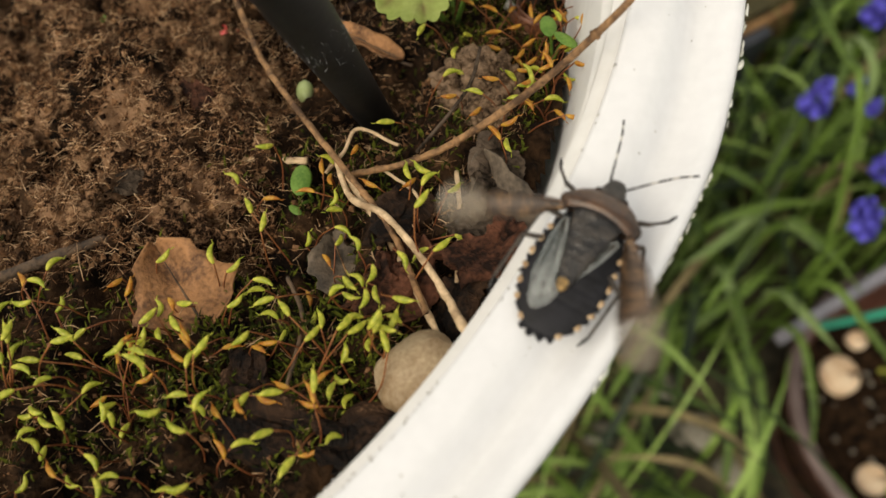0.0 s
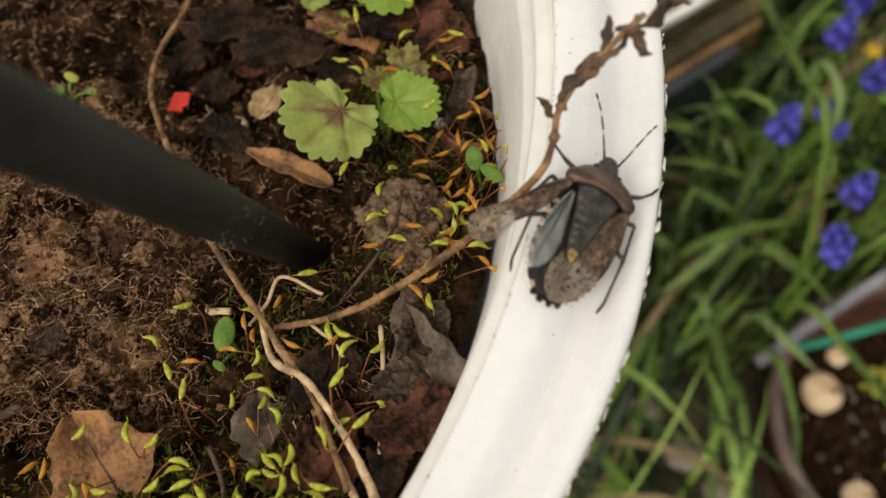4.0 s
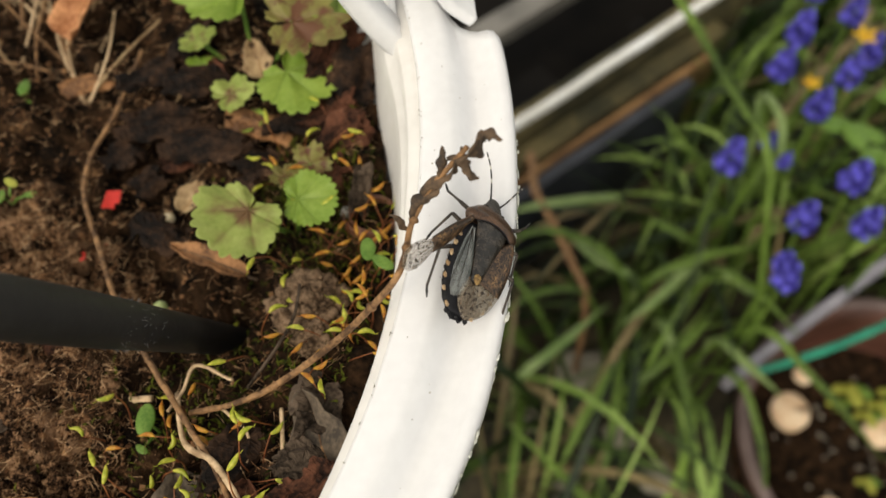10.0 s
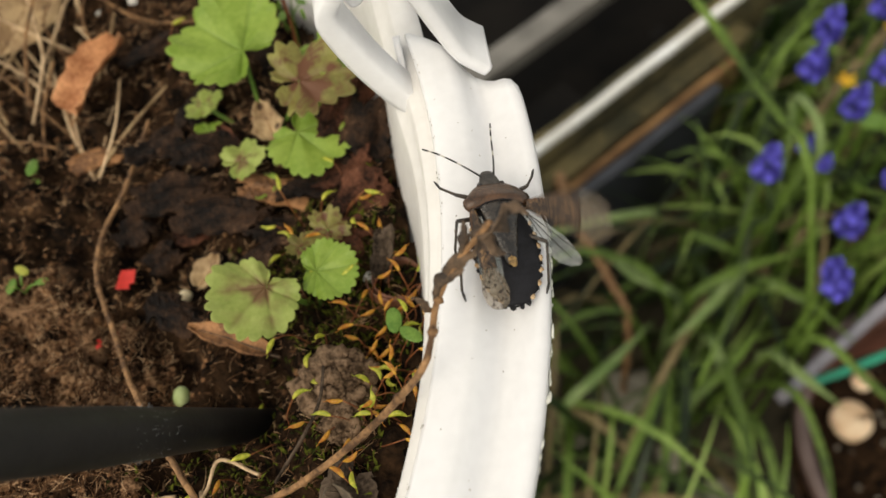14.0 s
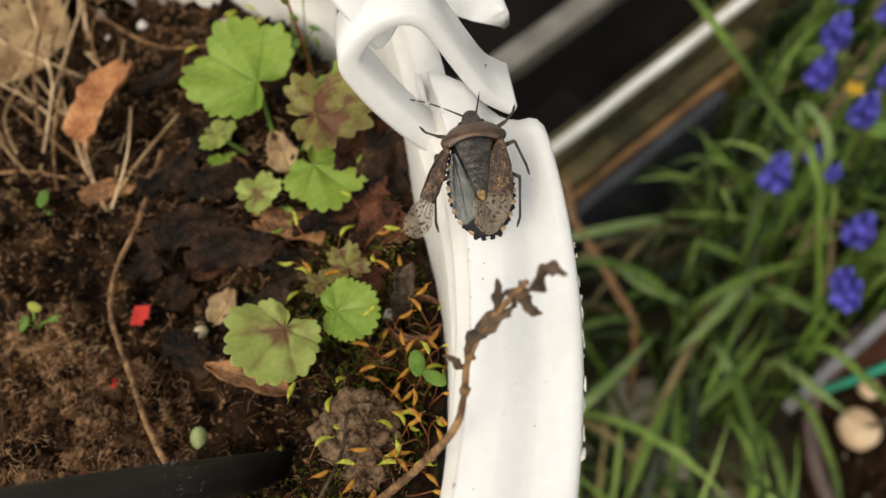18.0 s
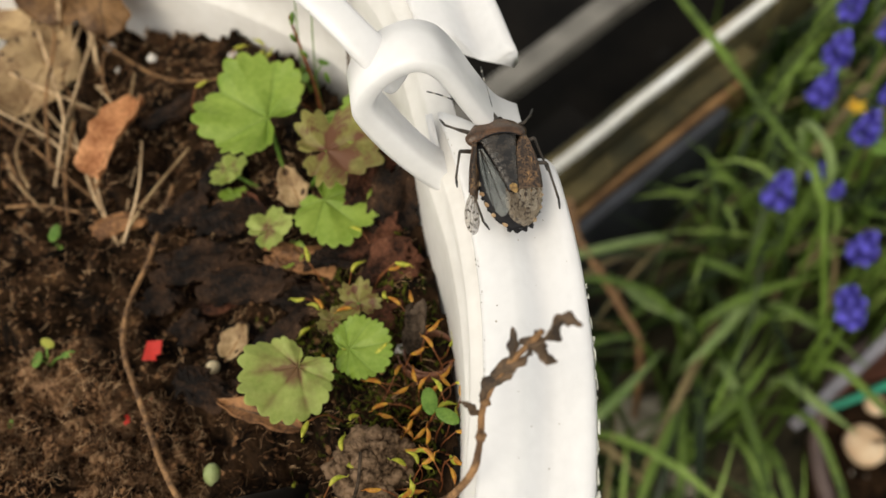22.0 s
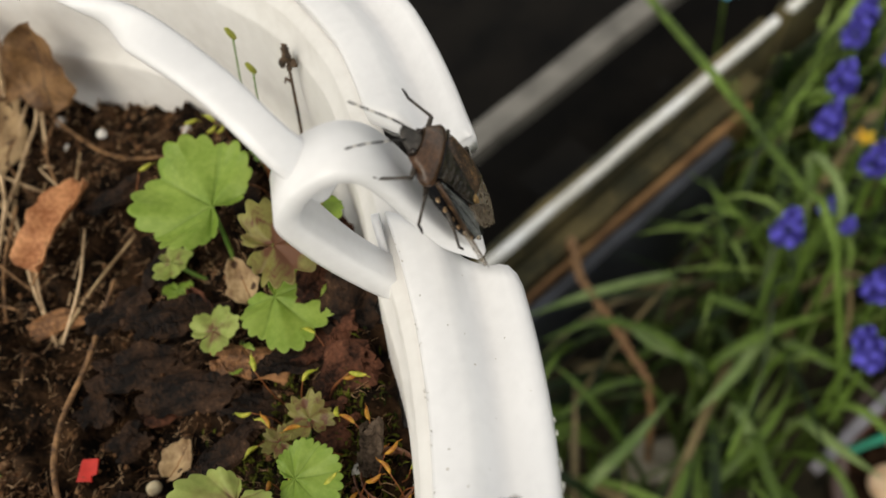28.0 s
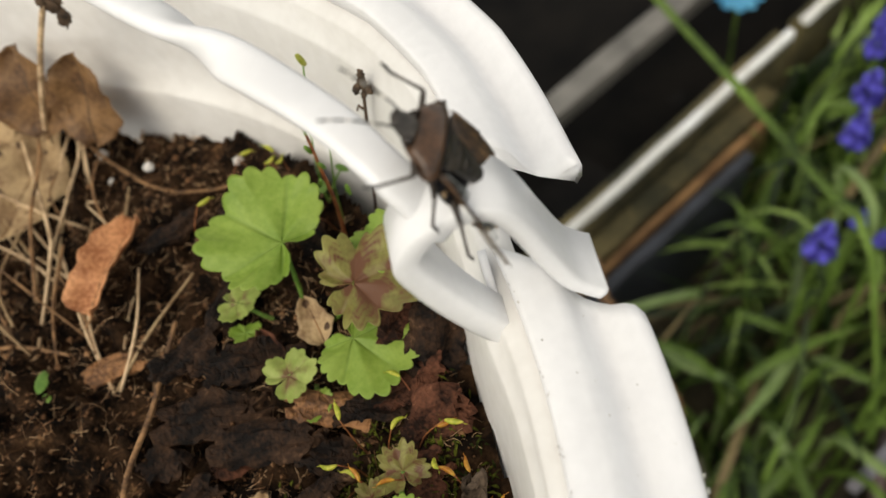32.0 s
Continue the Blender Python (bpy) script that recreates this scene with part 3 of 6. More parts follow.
Z = Z + np.clip(zone(P3[:, 0], P3[:, 1]) / 4, 0, 1) * (3.4 * np.sqrt(np.abs(vnoise(P3 / 6.5, 77))) - 1.8 + 0.9 * np.abs(fbm(P3 / 2.6, 2, 78)))
R = np.hypot(X, Y)
keep = (R < 90.6 + np.maximum(0, lean(np.degrees(np.arctan2(Y, X))))).ravel()
Z = np.where(R.ravel() > 86, Z + (R.ravel() - 86) * 0.25 * fbm(P3 / 6, 2, 21), Z)
idx = -np.ones(X.size, int)
idx[keep] = np.arange(keep.sum())
n = len(xs)
g = np.arange(n * n).reshape(n, n)
q = np.stack([g[:-1, :-1].ravel(), g[:-1, 1:].ravel(), g[1:, 1:].ravel(), g[1:, :-1].ravel()], 1)
q = q[keep[q].all(1)]
soil = part("potting_soil", np.stack([X.ravel()[keep], Y.ravel()[keep], Z[keep]], 1), idx[q].tolist(), SOIL, None, "dark crumbly peat soil in the pot", kind="structure")
tagged(soil, category="soil")
peaty = np.clip((zone(P3[:, 0], P3[:, 1]) + 3 * fbm(P3 / 4.0, 2, 45)) / 5, 0, 1) * np.clip(0.3 + 1.9 * fbm(P3 / 3.4, 3, 44), 0, 1)
soil.data.attributes.new("vein", "FLOAT", "POINT").data.foreach_set("value", peaty[keep].astype(np.float32))
ZG = Z.reshape(X.shape)


def top(x, y):
    """Height of the finished soil at a place."""
    i = int(round((y + 91) / step))
    j = int(round((x + 91) / step))
    return float(ZG[min(max(i, 0), n - 1), min(max(j, 0), n - 1)])


def scatter(count, size, seed, box=(12, 90, -80, 95), wall=88.5, weight=None):
    r = np.random.default_rng(seed)
    out = []
    while len(out) < count:
        x, y = r.uniform(box[0], box[1]), r.uniform(box[2], box[3])
        if math.hypot(x, y) > wall or (weight and r.random() > weight(x, y)):
            continue
        out.append((x, y, r.uniform(*size), r))
    return out


bits = []
OCT = np.array([(1, 0, 0), (0, 1, 0), (-1, 0, 0), (0, -1, 0), (0, 0, 1), (0, 0, -1)], float)
OCTF = [(0, 1, 4), (1, 2, 4), (2, 3, 4), (3, 0, 4), (1, 0, 5), (2, 1, 5), (3, 2, 5), (0, 3, 5)]


def peat(x, y):
    return 1.0 if zone(x, y) > 0 else 0.16


def peat_only(x, y):
    return 1.0 if zone(x, y) > 1.0 else 0.0


lumps = []
for k, (x, y, q, r) in enumerate(scatter(300, (0.35, 1.3), 14, weight=peat_only)):
    bv, bf = blob(q * r.uniform(0.8, 1.5), q, q * r.uniform(0.5, 0.8), 0.75, 1.8, k, 12, 18, 4)
    lumps.append((turned(bv, *r.uniform(-25, 25, 2), r.uniform(0, 180), (x, y, top(x, y) + q * 0.1)), bf))
v, f = merge(lumps)
tagged(part("peat_lumps", v, f, PEAT, None, "rough brown fibrous lumps of peat", kind="stuff"), category="peat")


for x, y, s, r in scatter(15000, (0.12, 0.7), 11, weight=peat):
    s = s if r.random() < 0.25 else s * 0.5
    bits.append((turned(OCT * s * r.uniform(0.5, 1.2, (6, 3)), *r.uniform(0, 360, 3), (x, y, top(x, y) + s * 0.25)), OCTF))
v, f = merge(bits)
tagged(part("peat_crumbs", v, f, CRUMB, None, "loose dark brown peat crumbs on the soil", smooth=False, kind="stuff"), category="soil crumbs")
bits = []
for x, y, s, r in scatter(30000, (0.8, 3.8), 12, weight=peat):
    a, lift = r.uniform(0, 2 * math.pi), r.normal(0.05, 0.22)
    s = s if r.random() < 0.3 else s * 0.55
    d = np.array([math.cos(a), math.sin(a), lift])
    side = np.array([-d[1], d[0], 0]) * r.uniform(0.02, 0.06)
    bend = np.array([-d[1], d[0], 0.3]) * s * r.normal(0, 0.14)
    p0 = np.array([x, y, top(x, y) + (r.uniform(0.05, 0.7) if zone(x, y) > 0 else r.uniform(0.05, 0.4))])
    vv = []
    for u in (0.0, 0.4, 0.75, 1.0):
        c = p0 + d * s * (u - 0.5) + bend * 4 * u * (1 - u)
        w = side * (1 - 0.6 * u)
        vv += [c - w, c + w, c + np.array([0, 0, 0.06])]
    bits.append((np.array(vv), grid_faces(4, 3, True) + [(2, 1, 0), (9, 10, 11)]))
v, f = merge(bits)
tagged(part("peat_fibres", v, f, FIBRE, None, "short brown peat fibres on the soil", smooth=False, kind="stuff"), category="peat fibres")


# ---- the bug: x to its right, y ahead, z up; zero at its middle, on the ground ----
bug = thing("stink_bug", (85, -51, 0), "brown-black mottled shield bug with banded antennae and ragged wings", "insect")


def wide(y, table):
    return float(np.interp(y, [t[0] for t in table], [t[1] for t in table]))


AB_W = [(-6.3, 0.7), (-6.05, 1.35), (-5.3, 2.2), (-4.2, 2.85), (-2.8, 3.25), (-1.0, 3.38), (1.0, 3.2), (2.8, 2.75), (3.6, 2.3)]


def sink(y):
    """How far the abdomen droops towards its tail."""
    return -0.75 * min(1.0, max(0.0, (-y - 0.5) / 5.8)) ** 1.2


rows = []
for y in np.linspace(-6.3, 3.6, 52):
    w = wide(y, AB_W)
    seg = (y + 6.3) / 1.4
    notch = 0.12 * (abs((seg % 1) - 0.5) < 0.14)
    dz = sink(y)
    rows.append((y, w - notch, 1.2 + 1.0 * math.sqrt(max(0.0, 1 - (w / 4.2 - 1) ** 2)) * 0.9 - (0.07 if (seg % 1) < 0.1 else 0) + dz, 1.55 + dz, 0.2 + 0.4 * dz))
v, f = loft(rows, 30)
abdomen = part("abdomen", v, f, ABDO, bug, "blue-black abdomen")
# ochre marks and dark teeth alternate along the margin
for side in (-1, 1):
    for k in range(7):
        y = -5.7 + k * 1.2
        w, w2 = wide(y, AB_W), wide(y + 0.5, AB_W)
        ang = math.degrees(math.atan2(w2 - w, 0.5)) * -side
        v, f = blob(0.30, 0.30, 0.12, 0.4, 1.5, k + 10 * (side > 0), 7, 10, 2)
        part("margin_mark", turned(v, 0, -8 * side, ang, (side * (w - 0.16), y, 1.66 + sink(y))), f, SPOT, abdomen)
    for k in range(8):
        y = -6.2 + k * 1.2
        w = wide(y, AB_W)
        v, f = blob(0.15, 0.2, 0.12, 0.5, 1.5, k + 30, 7, 9, 2)
        part("margin_tooth", turned(v, 0, 0, 0, (side * (w - 0.03), y, 1.56 + sink(y))), f, ABDO, abdomen)
for k, (sx, sy) in enumerate(((-0.45, -6.45), (0.45, -6.45), (-1.2, -6.15), (1.2, -6.15))):
    v, f = blob(0.28, 0.36, 0.2, 0.35, 1.5, 5 + k, 7, 9, 2)
    part("tail_lobe", turned(v, 0, 0, 0, (sx, sy, 0.7)), f, ABDO, abdomen)
# pronotum: shoulders that stand out, a shallow dip behind the head
PR = [(3.05, 2.6, 3.05), (3.2, 3.05, 3.16), (3.55, 3.3, 3.26), (3.95, 3.42, 3.30), (4.3, 3.34, 3.24), (4.75, 2.82, 3.08), (5.2, 2.4, 2.86), (5.6, 2.0, 2.58), (5.85, 1.6, 2.3)]
v, f = loft([(y, w, zt, 2.25 if w > 2.2 else 1.95, 0.8) for y, w, zt in PR], 36, 0.9)
v = np.array(v, float)
v[:, 1] += 0.6 * np.clip(1 - (v[:, 0] / 3.3) ** 2, 0, 1) * np.clip((4.4 - v[:, 1]) / 1.2, 0, 1)
v[:, 2] -= 0.13 * np.exp(-((np.abs(v[:, 0]) - 1.1) / 0.55) ** 2) * np.exp(-((v[:, 1] - 5.0) / 0.35) ** 2) * (v[:, 2] > 2.2)
v[:, 2] += 0.035 * fbm(v * 2.2, 2, 6) * (v[:, 2] > 2.4)
part("pronotum", v, f, SHELL, bug, "bronze-brown shoulder shield")
# head
v, f = loft([(5.4, 1.2, 2.2, 1.6, 0.9), (5.8, 1.3, 2.28, 1.6, 0.9), (6.25, 1.12, 2.2, 1.55, 0.95), (6.8, 0.95, 2.0, 1.5, 1.05), (7.3, 0.74, 1.8, 1.42, 1.15), (7.6, 0.55, 1.62, 1.42, 1.25), (7.68, 0.3, 1.55, 1.42, 1.3)], 22)
head = part("head", v, f, HEADM, bug, "grey granular head")
for side in (-1, 1):
    v, f = blob(0.3, 0.32, 0.3, 0.0, 1, 0, 8, 12)
    part("eye", turned(v, 0, 0, 0, (side * 1.14, 6.0, 1.8)), f, EYE, head)
# scutellum: long, waisted, blunt at its tip, with fine cross wrinkles
rows = []
for y in np.linspace(3.5, -2.9, 44):
    u = (3.5 - y) / 6.4
    w = (2.25 - 1.72 * u ** 0.72) * (1 if u < 0.9 else max(0.25, math.sqrt(max(0.0, 1 - ((u - 0.9) / 0.1) ** 2))))
    zt = 3.05 - 0.5 * u ** 1.4 + 0.03 * math.sin(y * 9.0) * (u < 0.85) + 0.02 * math.sin(y * 23.0)
    rows.append((y, w, zt, 2.62 - 0.45 * u, 2.1 - 0.5 * u))
v, f = loft(list(reversed(rows)), 22)
v = np.array(v, float)
v[:, 1] += 0.6 * np.clip(1 - (v[:, 0] / 2.8) ** 2, 0, 1) * np.clip((v[:, 1] - 2.2) / 1.2, 0, 1)
v[:, 2] += 0.05 * fbm(v * np.array([1.2, 3.4, 1.0]), 3, 12) * (v[:, 2] > 2.3)
scutellum = part("scutellum", v, f, SCUT, bug, "dark ridged triangular plate")
v, f = blob(0.46, 0.6, 0.2, 0.25, 1.6, 4, 9, 14)
part("scutellum_tip", turned(v, 0, 0, 0, (0, -2.4, 2.48)), f, OCHRE, scutellum, "ochre tip")
v, f = tube(smooth_line([(-2.3, 3.2, 2.75), (-1.3, 3.55, 3.06), (0, 3.68, 3.16), (1.3, 3.55, 3.06), (2.3, 3.2, 2.75)], 18), [0.06, 0.08, 0.06], 6)
part("collar_line", v, f, ABDO, scutellum)


def forewing(side, OUT, INN):
    """A forewing that points backwards from its hinge; its inner edge lies towards the body's middle."""
    n_l, n_w = 24, 9

    def patch(y0, y1, dz):
        v = []
        for y in np.linspace(y0, y1, n_l):
            o, i = wide(y, OUT), wide(y, INN)
            for k in range(n_w):
                u = k / (n_w - 1)
                x = o * (1 - u) - i * u
                v.append((side * x, -y, dz + 0.26 * math.sin(math.pi * min(1, u * 0.9 + 0.1)) - 0.10 * u - 0.085 * y + 0.02 * math.sin(5.0 * u + 0.8 * y)))
        f = grid_faces(n_l, n_w)
        if side < 0:
            f = [tuple(reversed(q)) for q in f]
        return np.array(v), [tuple(reversed(q)) for q in f]

    v, f = patch(0, 6.0, 0.0)
    v, f = sheet_solid(v, f, 0.09)
    wing = part("forewing", v, f, CORIUM, bug, "leathery mottled brown forewing")
    v, f = patch(5.9, 10.0, -0.03)
    v, f = sheet_solid(v, f, 0.03)
    skin = part("membrane", v, f, MEMB, wing, "translucent wing tip with brown spots")
    for k in range(5):
        u = 0.15 + 0.17 * k
        pts = []
        for y in np.linspace(5.9, 9.4 - 0.25 * abs(k - 2), 7):
            o, i = wide(y, OUT), wide(y, INN)
            q = u + 0.04 * (k - 2) * (y - 5.9) / 3.5
            pts.append((side * (o * (1 - q) - i * q), -y, 0.26 * math.sin(math.pi * min(1, q * 0.9 + 0.1)) - 0.10 * q - 0.085 * y - 0.01))
        v, f = tube(pts, [0.035, 0.02], 5)
        part("vein", v, f, CORIUM, skin)
    v, f = tube(smooth_line([(side * 0.25, 0, 0.05), (side * 0.5, -1.0, 0.06), (side * 0.7, -3.0, -0.1), (side * 0.66, -4.6, -0.28), (side * 0.62, -5.8, -0.42)], 16), [0.1, 0.12, 0.07], 6)
    part("wing_edge", v, f, SHELL, wing)
    return wing


def hindwing(side):
    v = []
    n_l, n_w = 14, 9
    for i in range(n_l):
        y = 7.6 * i / (n_l - 1)
        o, w = wide(y, [(0, 0.2), (2, 0.7), (5, 0.9), (7, 0.5), (7.6, 0.1)]), wide(y, [(0, 0.2), (2, 0.8), (4, 1.5), (6, 1.6), (7.2, 1.0), (7.6, 0.4)])
        for k in range(n_w):
            u = k / (n_w - 1)
            v.append((side * (o * (1 - u) - w * u), -y, 0.10 * math.sin(u * 9 + y * 0.4) - 0.085 * y))
    f = grid_faces(n_l, n_w)
    if side > 0:
        f = [tuple(reversed(q)) for q in f]
    v, f = sheet_solid(v, f, 0.02)
    wing = part("hindwing", v, f, HIND, bug, "clear wrinkled hindwing")
    for k, end in enumerate(((0.6, -6.4), (-0.4, -6.8), (-1.2, -5.6))):
        v, f = tube([(side * 0.1, -0.2, 0.1), (side * end[0] * 0.6, end[1] * 0.5, -0.18), (side * end[0], end[1], -0.5)], [0.05, 0.03], 5)
        part("vein", v, f, SCUT, wing)
    return wing


SLIM_OUT = [(0.0, 0.2), (0.94, 0.4), (2.81, 0.6), (4.68, 0.6), (5.98, 0.55), (6.92, 1.0), (8.23, 1.25), (9.35, 1.0), (9.82, 0.6), (10.0, 0.1)]
SLIM_INN = [(0.0, 0.2), (0.94, 0.4), (2.81, 0.85), (4.68, 1.0), (5.98, 0.9), (6.92, 1.3), (8.23, 1.6), (9.35, 1.3), (9.82, 0.8), (10.0, 0.3)]
FULL_OUT = [(0.0, 0.2), (0.94, 0.55), (2.8, 1.0), (4.68, 1.05), (5.98, 0.98), (7.11, 0.75), (8.23, 0.35), (9.16, -0.3), (9.72, -0.85), (10.0, -1.3)]
FULL_INN = [(0.0, 0.35), (0.94, 0.9), (2.34, 1.6), (4.3, 2.3), (5.61, 2.8), (6.92, 3.2), (8.23, 3.2), (9.16, 2.7), (9.72, 2.1), (10.0, 1.6)]
fore_l, fore_r = forewing(-1, SLIM_OUT, SLIM_INN), forewing(1, FULL_OUT, FULL_INN)
hind_l, hind_r = hindwing(-1), hindwing(1)


def leg(side, thigh, shin, foot, thick=0.2):
    """A leg from its hip at zero; thigh, shin and foot are the far ends of its three pieces, for the right side."""
    s = np.array([side, 1, 1])
    t, k, e = np.array(thigh) * s, np.array(shin) * s, np.array(foot) * s
    v, f = tube(smooth_line([np.zeros(3), t * 0.5 + (0, 0, 0.08), t], 9), [thick, thick * 1.25, thick], 8)
    ob = part("leg", v, f, LIMB, bug, "dark banded leg")
    v, f = tube(smooth_line([t, (t + k) / 2, k], 9), [thick * 0.8, thick * 0.62, thick * 0.7], 7)
    part("shin", v, f, LIMB, ob)
    v, f = tube(smooth_line([k, (k + e) / 2 + (0, 0, 0.05), e], 7), [thick * 0.6, thick * 0.7, thick * 0.35], 6)
    part("foot", v, f, ANT_D, ob)
    return ob


LEGS = []
for side in (-1, 1):
    for hip, th, sh, ft in (((1.3, 4.7, 1.1), (2.3, 0.6, 0.8), (3.5, 2.4, -0.95), (3.9, 3.3, -1.15)),
                            ((1.6, 2.8, 1.0), (2.5, 0.2, 0.95), (3.3, -1.9, -0.9), (3.4, -2.9, -1.1)),
                            ((1.7, 1.0, 1.0), (2.6, -1.6, 1.0), (2.6, -5.2, -0.8), (2.3, -6.2, -1.05))):
        LEGS.append((leg(side, th, sh, ft), (side * hip[0], hip[1], hip[2])))


def antenna(side):
    pts = smooth_line([(0, 0, 0), (side * 0.25, 1.3, 0.25), (side * 0.5, 3.0, 0.35), (side * 0.8, 4.9, 0.25), (side * 1.2, 6.6, 0.0)], 41)
    v, f = tube(pts[:9], [0.12, 0.10], 7)
    ob = part("antenna", v, f, ANT_D, bug, "thin black and white banded feeler")
    cuts = [(8, 16, ANT_D), (16, 19, ANT_L), (19, 26, ANT_D), (26, 29, ANT_L), (29, 34, ANT_D), (34, 36, ANT_L), (36, 41, ANT_D)]
    for a, b, m in cuts:
        v, f = tube(pts[a:min(b + 1, 41)], [0.085, 0.095, 0.075] if m is ANT_D else [0.085, 0.085], 7)
        part("segment", v, f, m, ob)
    return ob


ANT_A, ANT_B = antenna(-1), antenna(1)


# ---- black rod ----
rod = thing("black_rod", (67.6, -18.8, -27), "matt black round plastic stake pushed into the soil", "plant stake")
d = np.array([-0.1378, -0.2853, 0.9485])
s = np.linspace(-22, 190, 44)
pts = s[:, None] * d + np.array([0, 0, -3.0])
pts[:, 0] += 0.25 * np.sin(s / 22)
v, f = tube(pts, [1.7, 2.1, 2.65, 2.6, 2.6, 2.6, 2.6, 2.6], 28)
shaft = part("shaft", v, f, ROD, rod)
bits = []
for k in range(240):
    a = rng.uniform(0, 2 * math.pi)
    h = 31 + rng.normal(0, 2.0)
    r = np.interp(h, [-22, 8.3, 38.6, 69], [1.7, 2.1, 2.65, 2.6]) + 0.01
    c = h * d + np.array([0.25 * math.sin(h / 22), 0, -3.0])
    e1, e2 = np.cross(d, (0, 1, 0)), np.array([0, 1.0, 0.3])
    p = c + r * (math.cos(a) * e1 + math.sin(a) * np.cross(d, e1))
    bv, bf = blob(0.025, rng.uniform(0.08, 0.7), 0.02, 0.5, 2, k, 4, 6, 1)
    bits.append((turned(bv, rng.uniform(-40, 40), 0, rng.uniform(0, 180), p), bf))
v, f = merge(bits)
part("scratches", v, f, SCRATCH, rod, "pale scuff marks round the stake", kind="stuff")


# ---- leaves of the little plants ----
def add_vein(ob, values):
    at = ob.data.attributes.new("vein", "FLOAT", "POINT")
    at.data.foreach_set("value", np.asarray(values, np.float32))


def round_leaf(radius, lobes=5, teeth=17, cup=0.16, seed=0, sinus=0.5, depth=0.16, blotch=1.0, crisp=0.1, slit=0.10, ecc=0.0):
    """A scalloped round leaf about the top of its stalk; the gap for the stalk opens towards -y."""
    rr = np.random.default_rng(seed)
    n_r, n_a = 22, 190
    v, vein = [], []
    ph = rr.uniform(0, 6)
    for i in range(n_r):
        u = i / (n_r - 1)
        for j in range(n_a):
            a = -math.pi / 2 + slit + (2 * math.pi - 2 * slit) * j / (n_a - 1)
            k = (j / (n_a - 1))
            lobe = 1 - depth * abs(math.cos(math.pi * (k * lobes + 0.5))) ** 6 if lobes < 6 else 1 - 0.4 * depth * abs(math.cos(math.pi * (k * lobes + 0.5))) ** 6
            saw = (k * teeth) % 1
            tooth = 1 + crisp * math.sin(math.pi * saw) ** (1.3 if blotch > 2 else 0.7) - crisp * 0.6
            gap = 1 - sinus * math.exp(-((min(k, 1 - k)) / 0.055) ** 2)
            wob = 1 + 0.05 * math.sin(2 * a + ph) + 0.04 * math.sin(3 * a + 2 * ph)
            out = radius * gap * wob * (1 + 0.3 * ecc) * (1 - ecc * 0.5 * (1 - math.sin(a))) * (1 + (lobe * tooth - 1) * u ** 2)
            r = out * u
            main = abs(((k * lobes) % 1) - 0.5) * 2
            mainv = max(0.0, 1 - main * (2.2 + 7.0 * u) / blotch)
            side = abs(((u * 6.0 - main * 2.2) % 1) - 0.5) * 2
            sidev = max(0.0, 1 - side * 3.2 / blotch ** 0.5) * (u > 0.25) * 0.5 * blotch ** 0.5
            z = cup * r * u * (0.6 + 0.4 * math.sin(2 * a + ph)) - 0.018 * radius * mainv + 0.06 * radius * u * math.sin(lobes * 2 * math.pi * k + 1.2)
            z += 0.03 * radius * math.sin(7 * a + 5 * u + ph) * u
            v.append((r * math.cos(a), r * math.sin(a) - 0.42 * ecc * radius, z))
            fade = 1.0
            if blotch > 1.2:
                broad = max(0.0, 1 - main * (0.6 + (1.3 if blotch > 2 else 2.2) * u)) * (1.0 if blotch > 2 else 0.25 + 0.75 * max(0.0, math.cos(a - ph)))
                mainv = max(mainv, broad * (0.8 if blotch > 2 else 1.0) * (0.8 + 0.3 * math.sin(6 * a + seed)))
                sidev *= 0.9 if blotch > 2 else 0.45
                fade = 1 - (0.25 if blotch > 2 else 0.7) * u * u
            vein.append(fade * min(1.0, max(mainv, sidev, 0.5 * max(0, 1 - u * 2.0)) * (1.15 - 0.55 * u)))
    f = [tuple(reversed(q)) for q in grid_faces(n_r, n_a)]
    if blotch > 1.2:
        flat = np.array(v)
        rr2 = np.repeat(np.linspace(0, 1, n_r), n_a)
        cloud = np.clip(0.25 + 0.9 * fbm(flat / (radius * 0.28) + seed, 3, seed), 0, 1)
        vein = np.array(vein) * (0.75 if blotch > 2 else 0.5) * (0.5 + cloud) + (0.75 if blotch > 2 else 0.55) * cloud * np.clip(1.15 - rr2 ** 1.5 * (1.05 if blotch > 2 else 1.3), 0, 1)
        vein = np.clip(vein, 0, 1).tolist()
    m = len(v)
    v, f = sheet_solid(v, f, 0.10)
    return v, f, vein + [0.0] * m


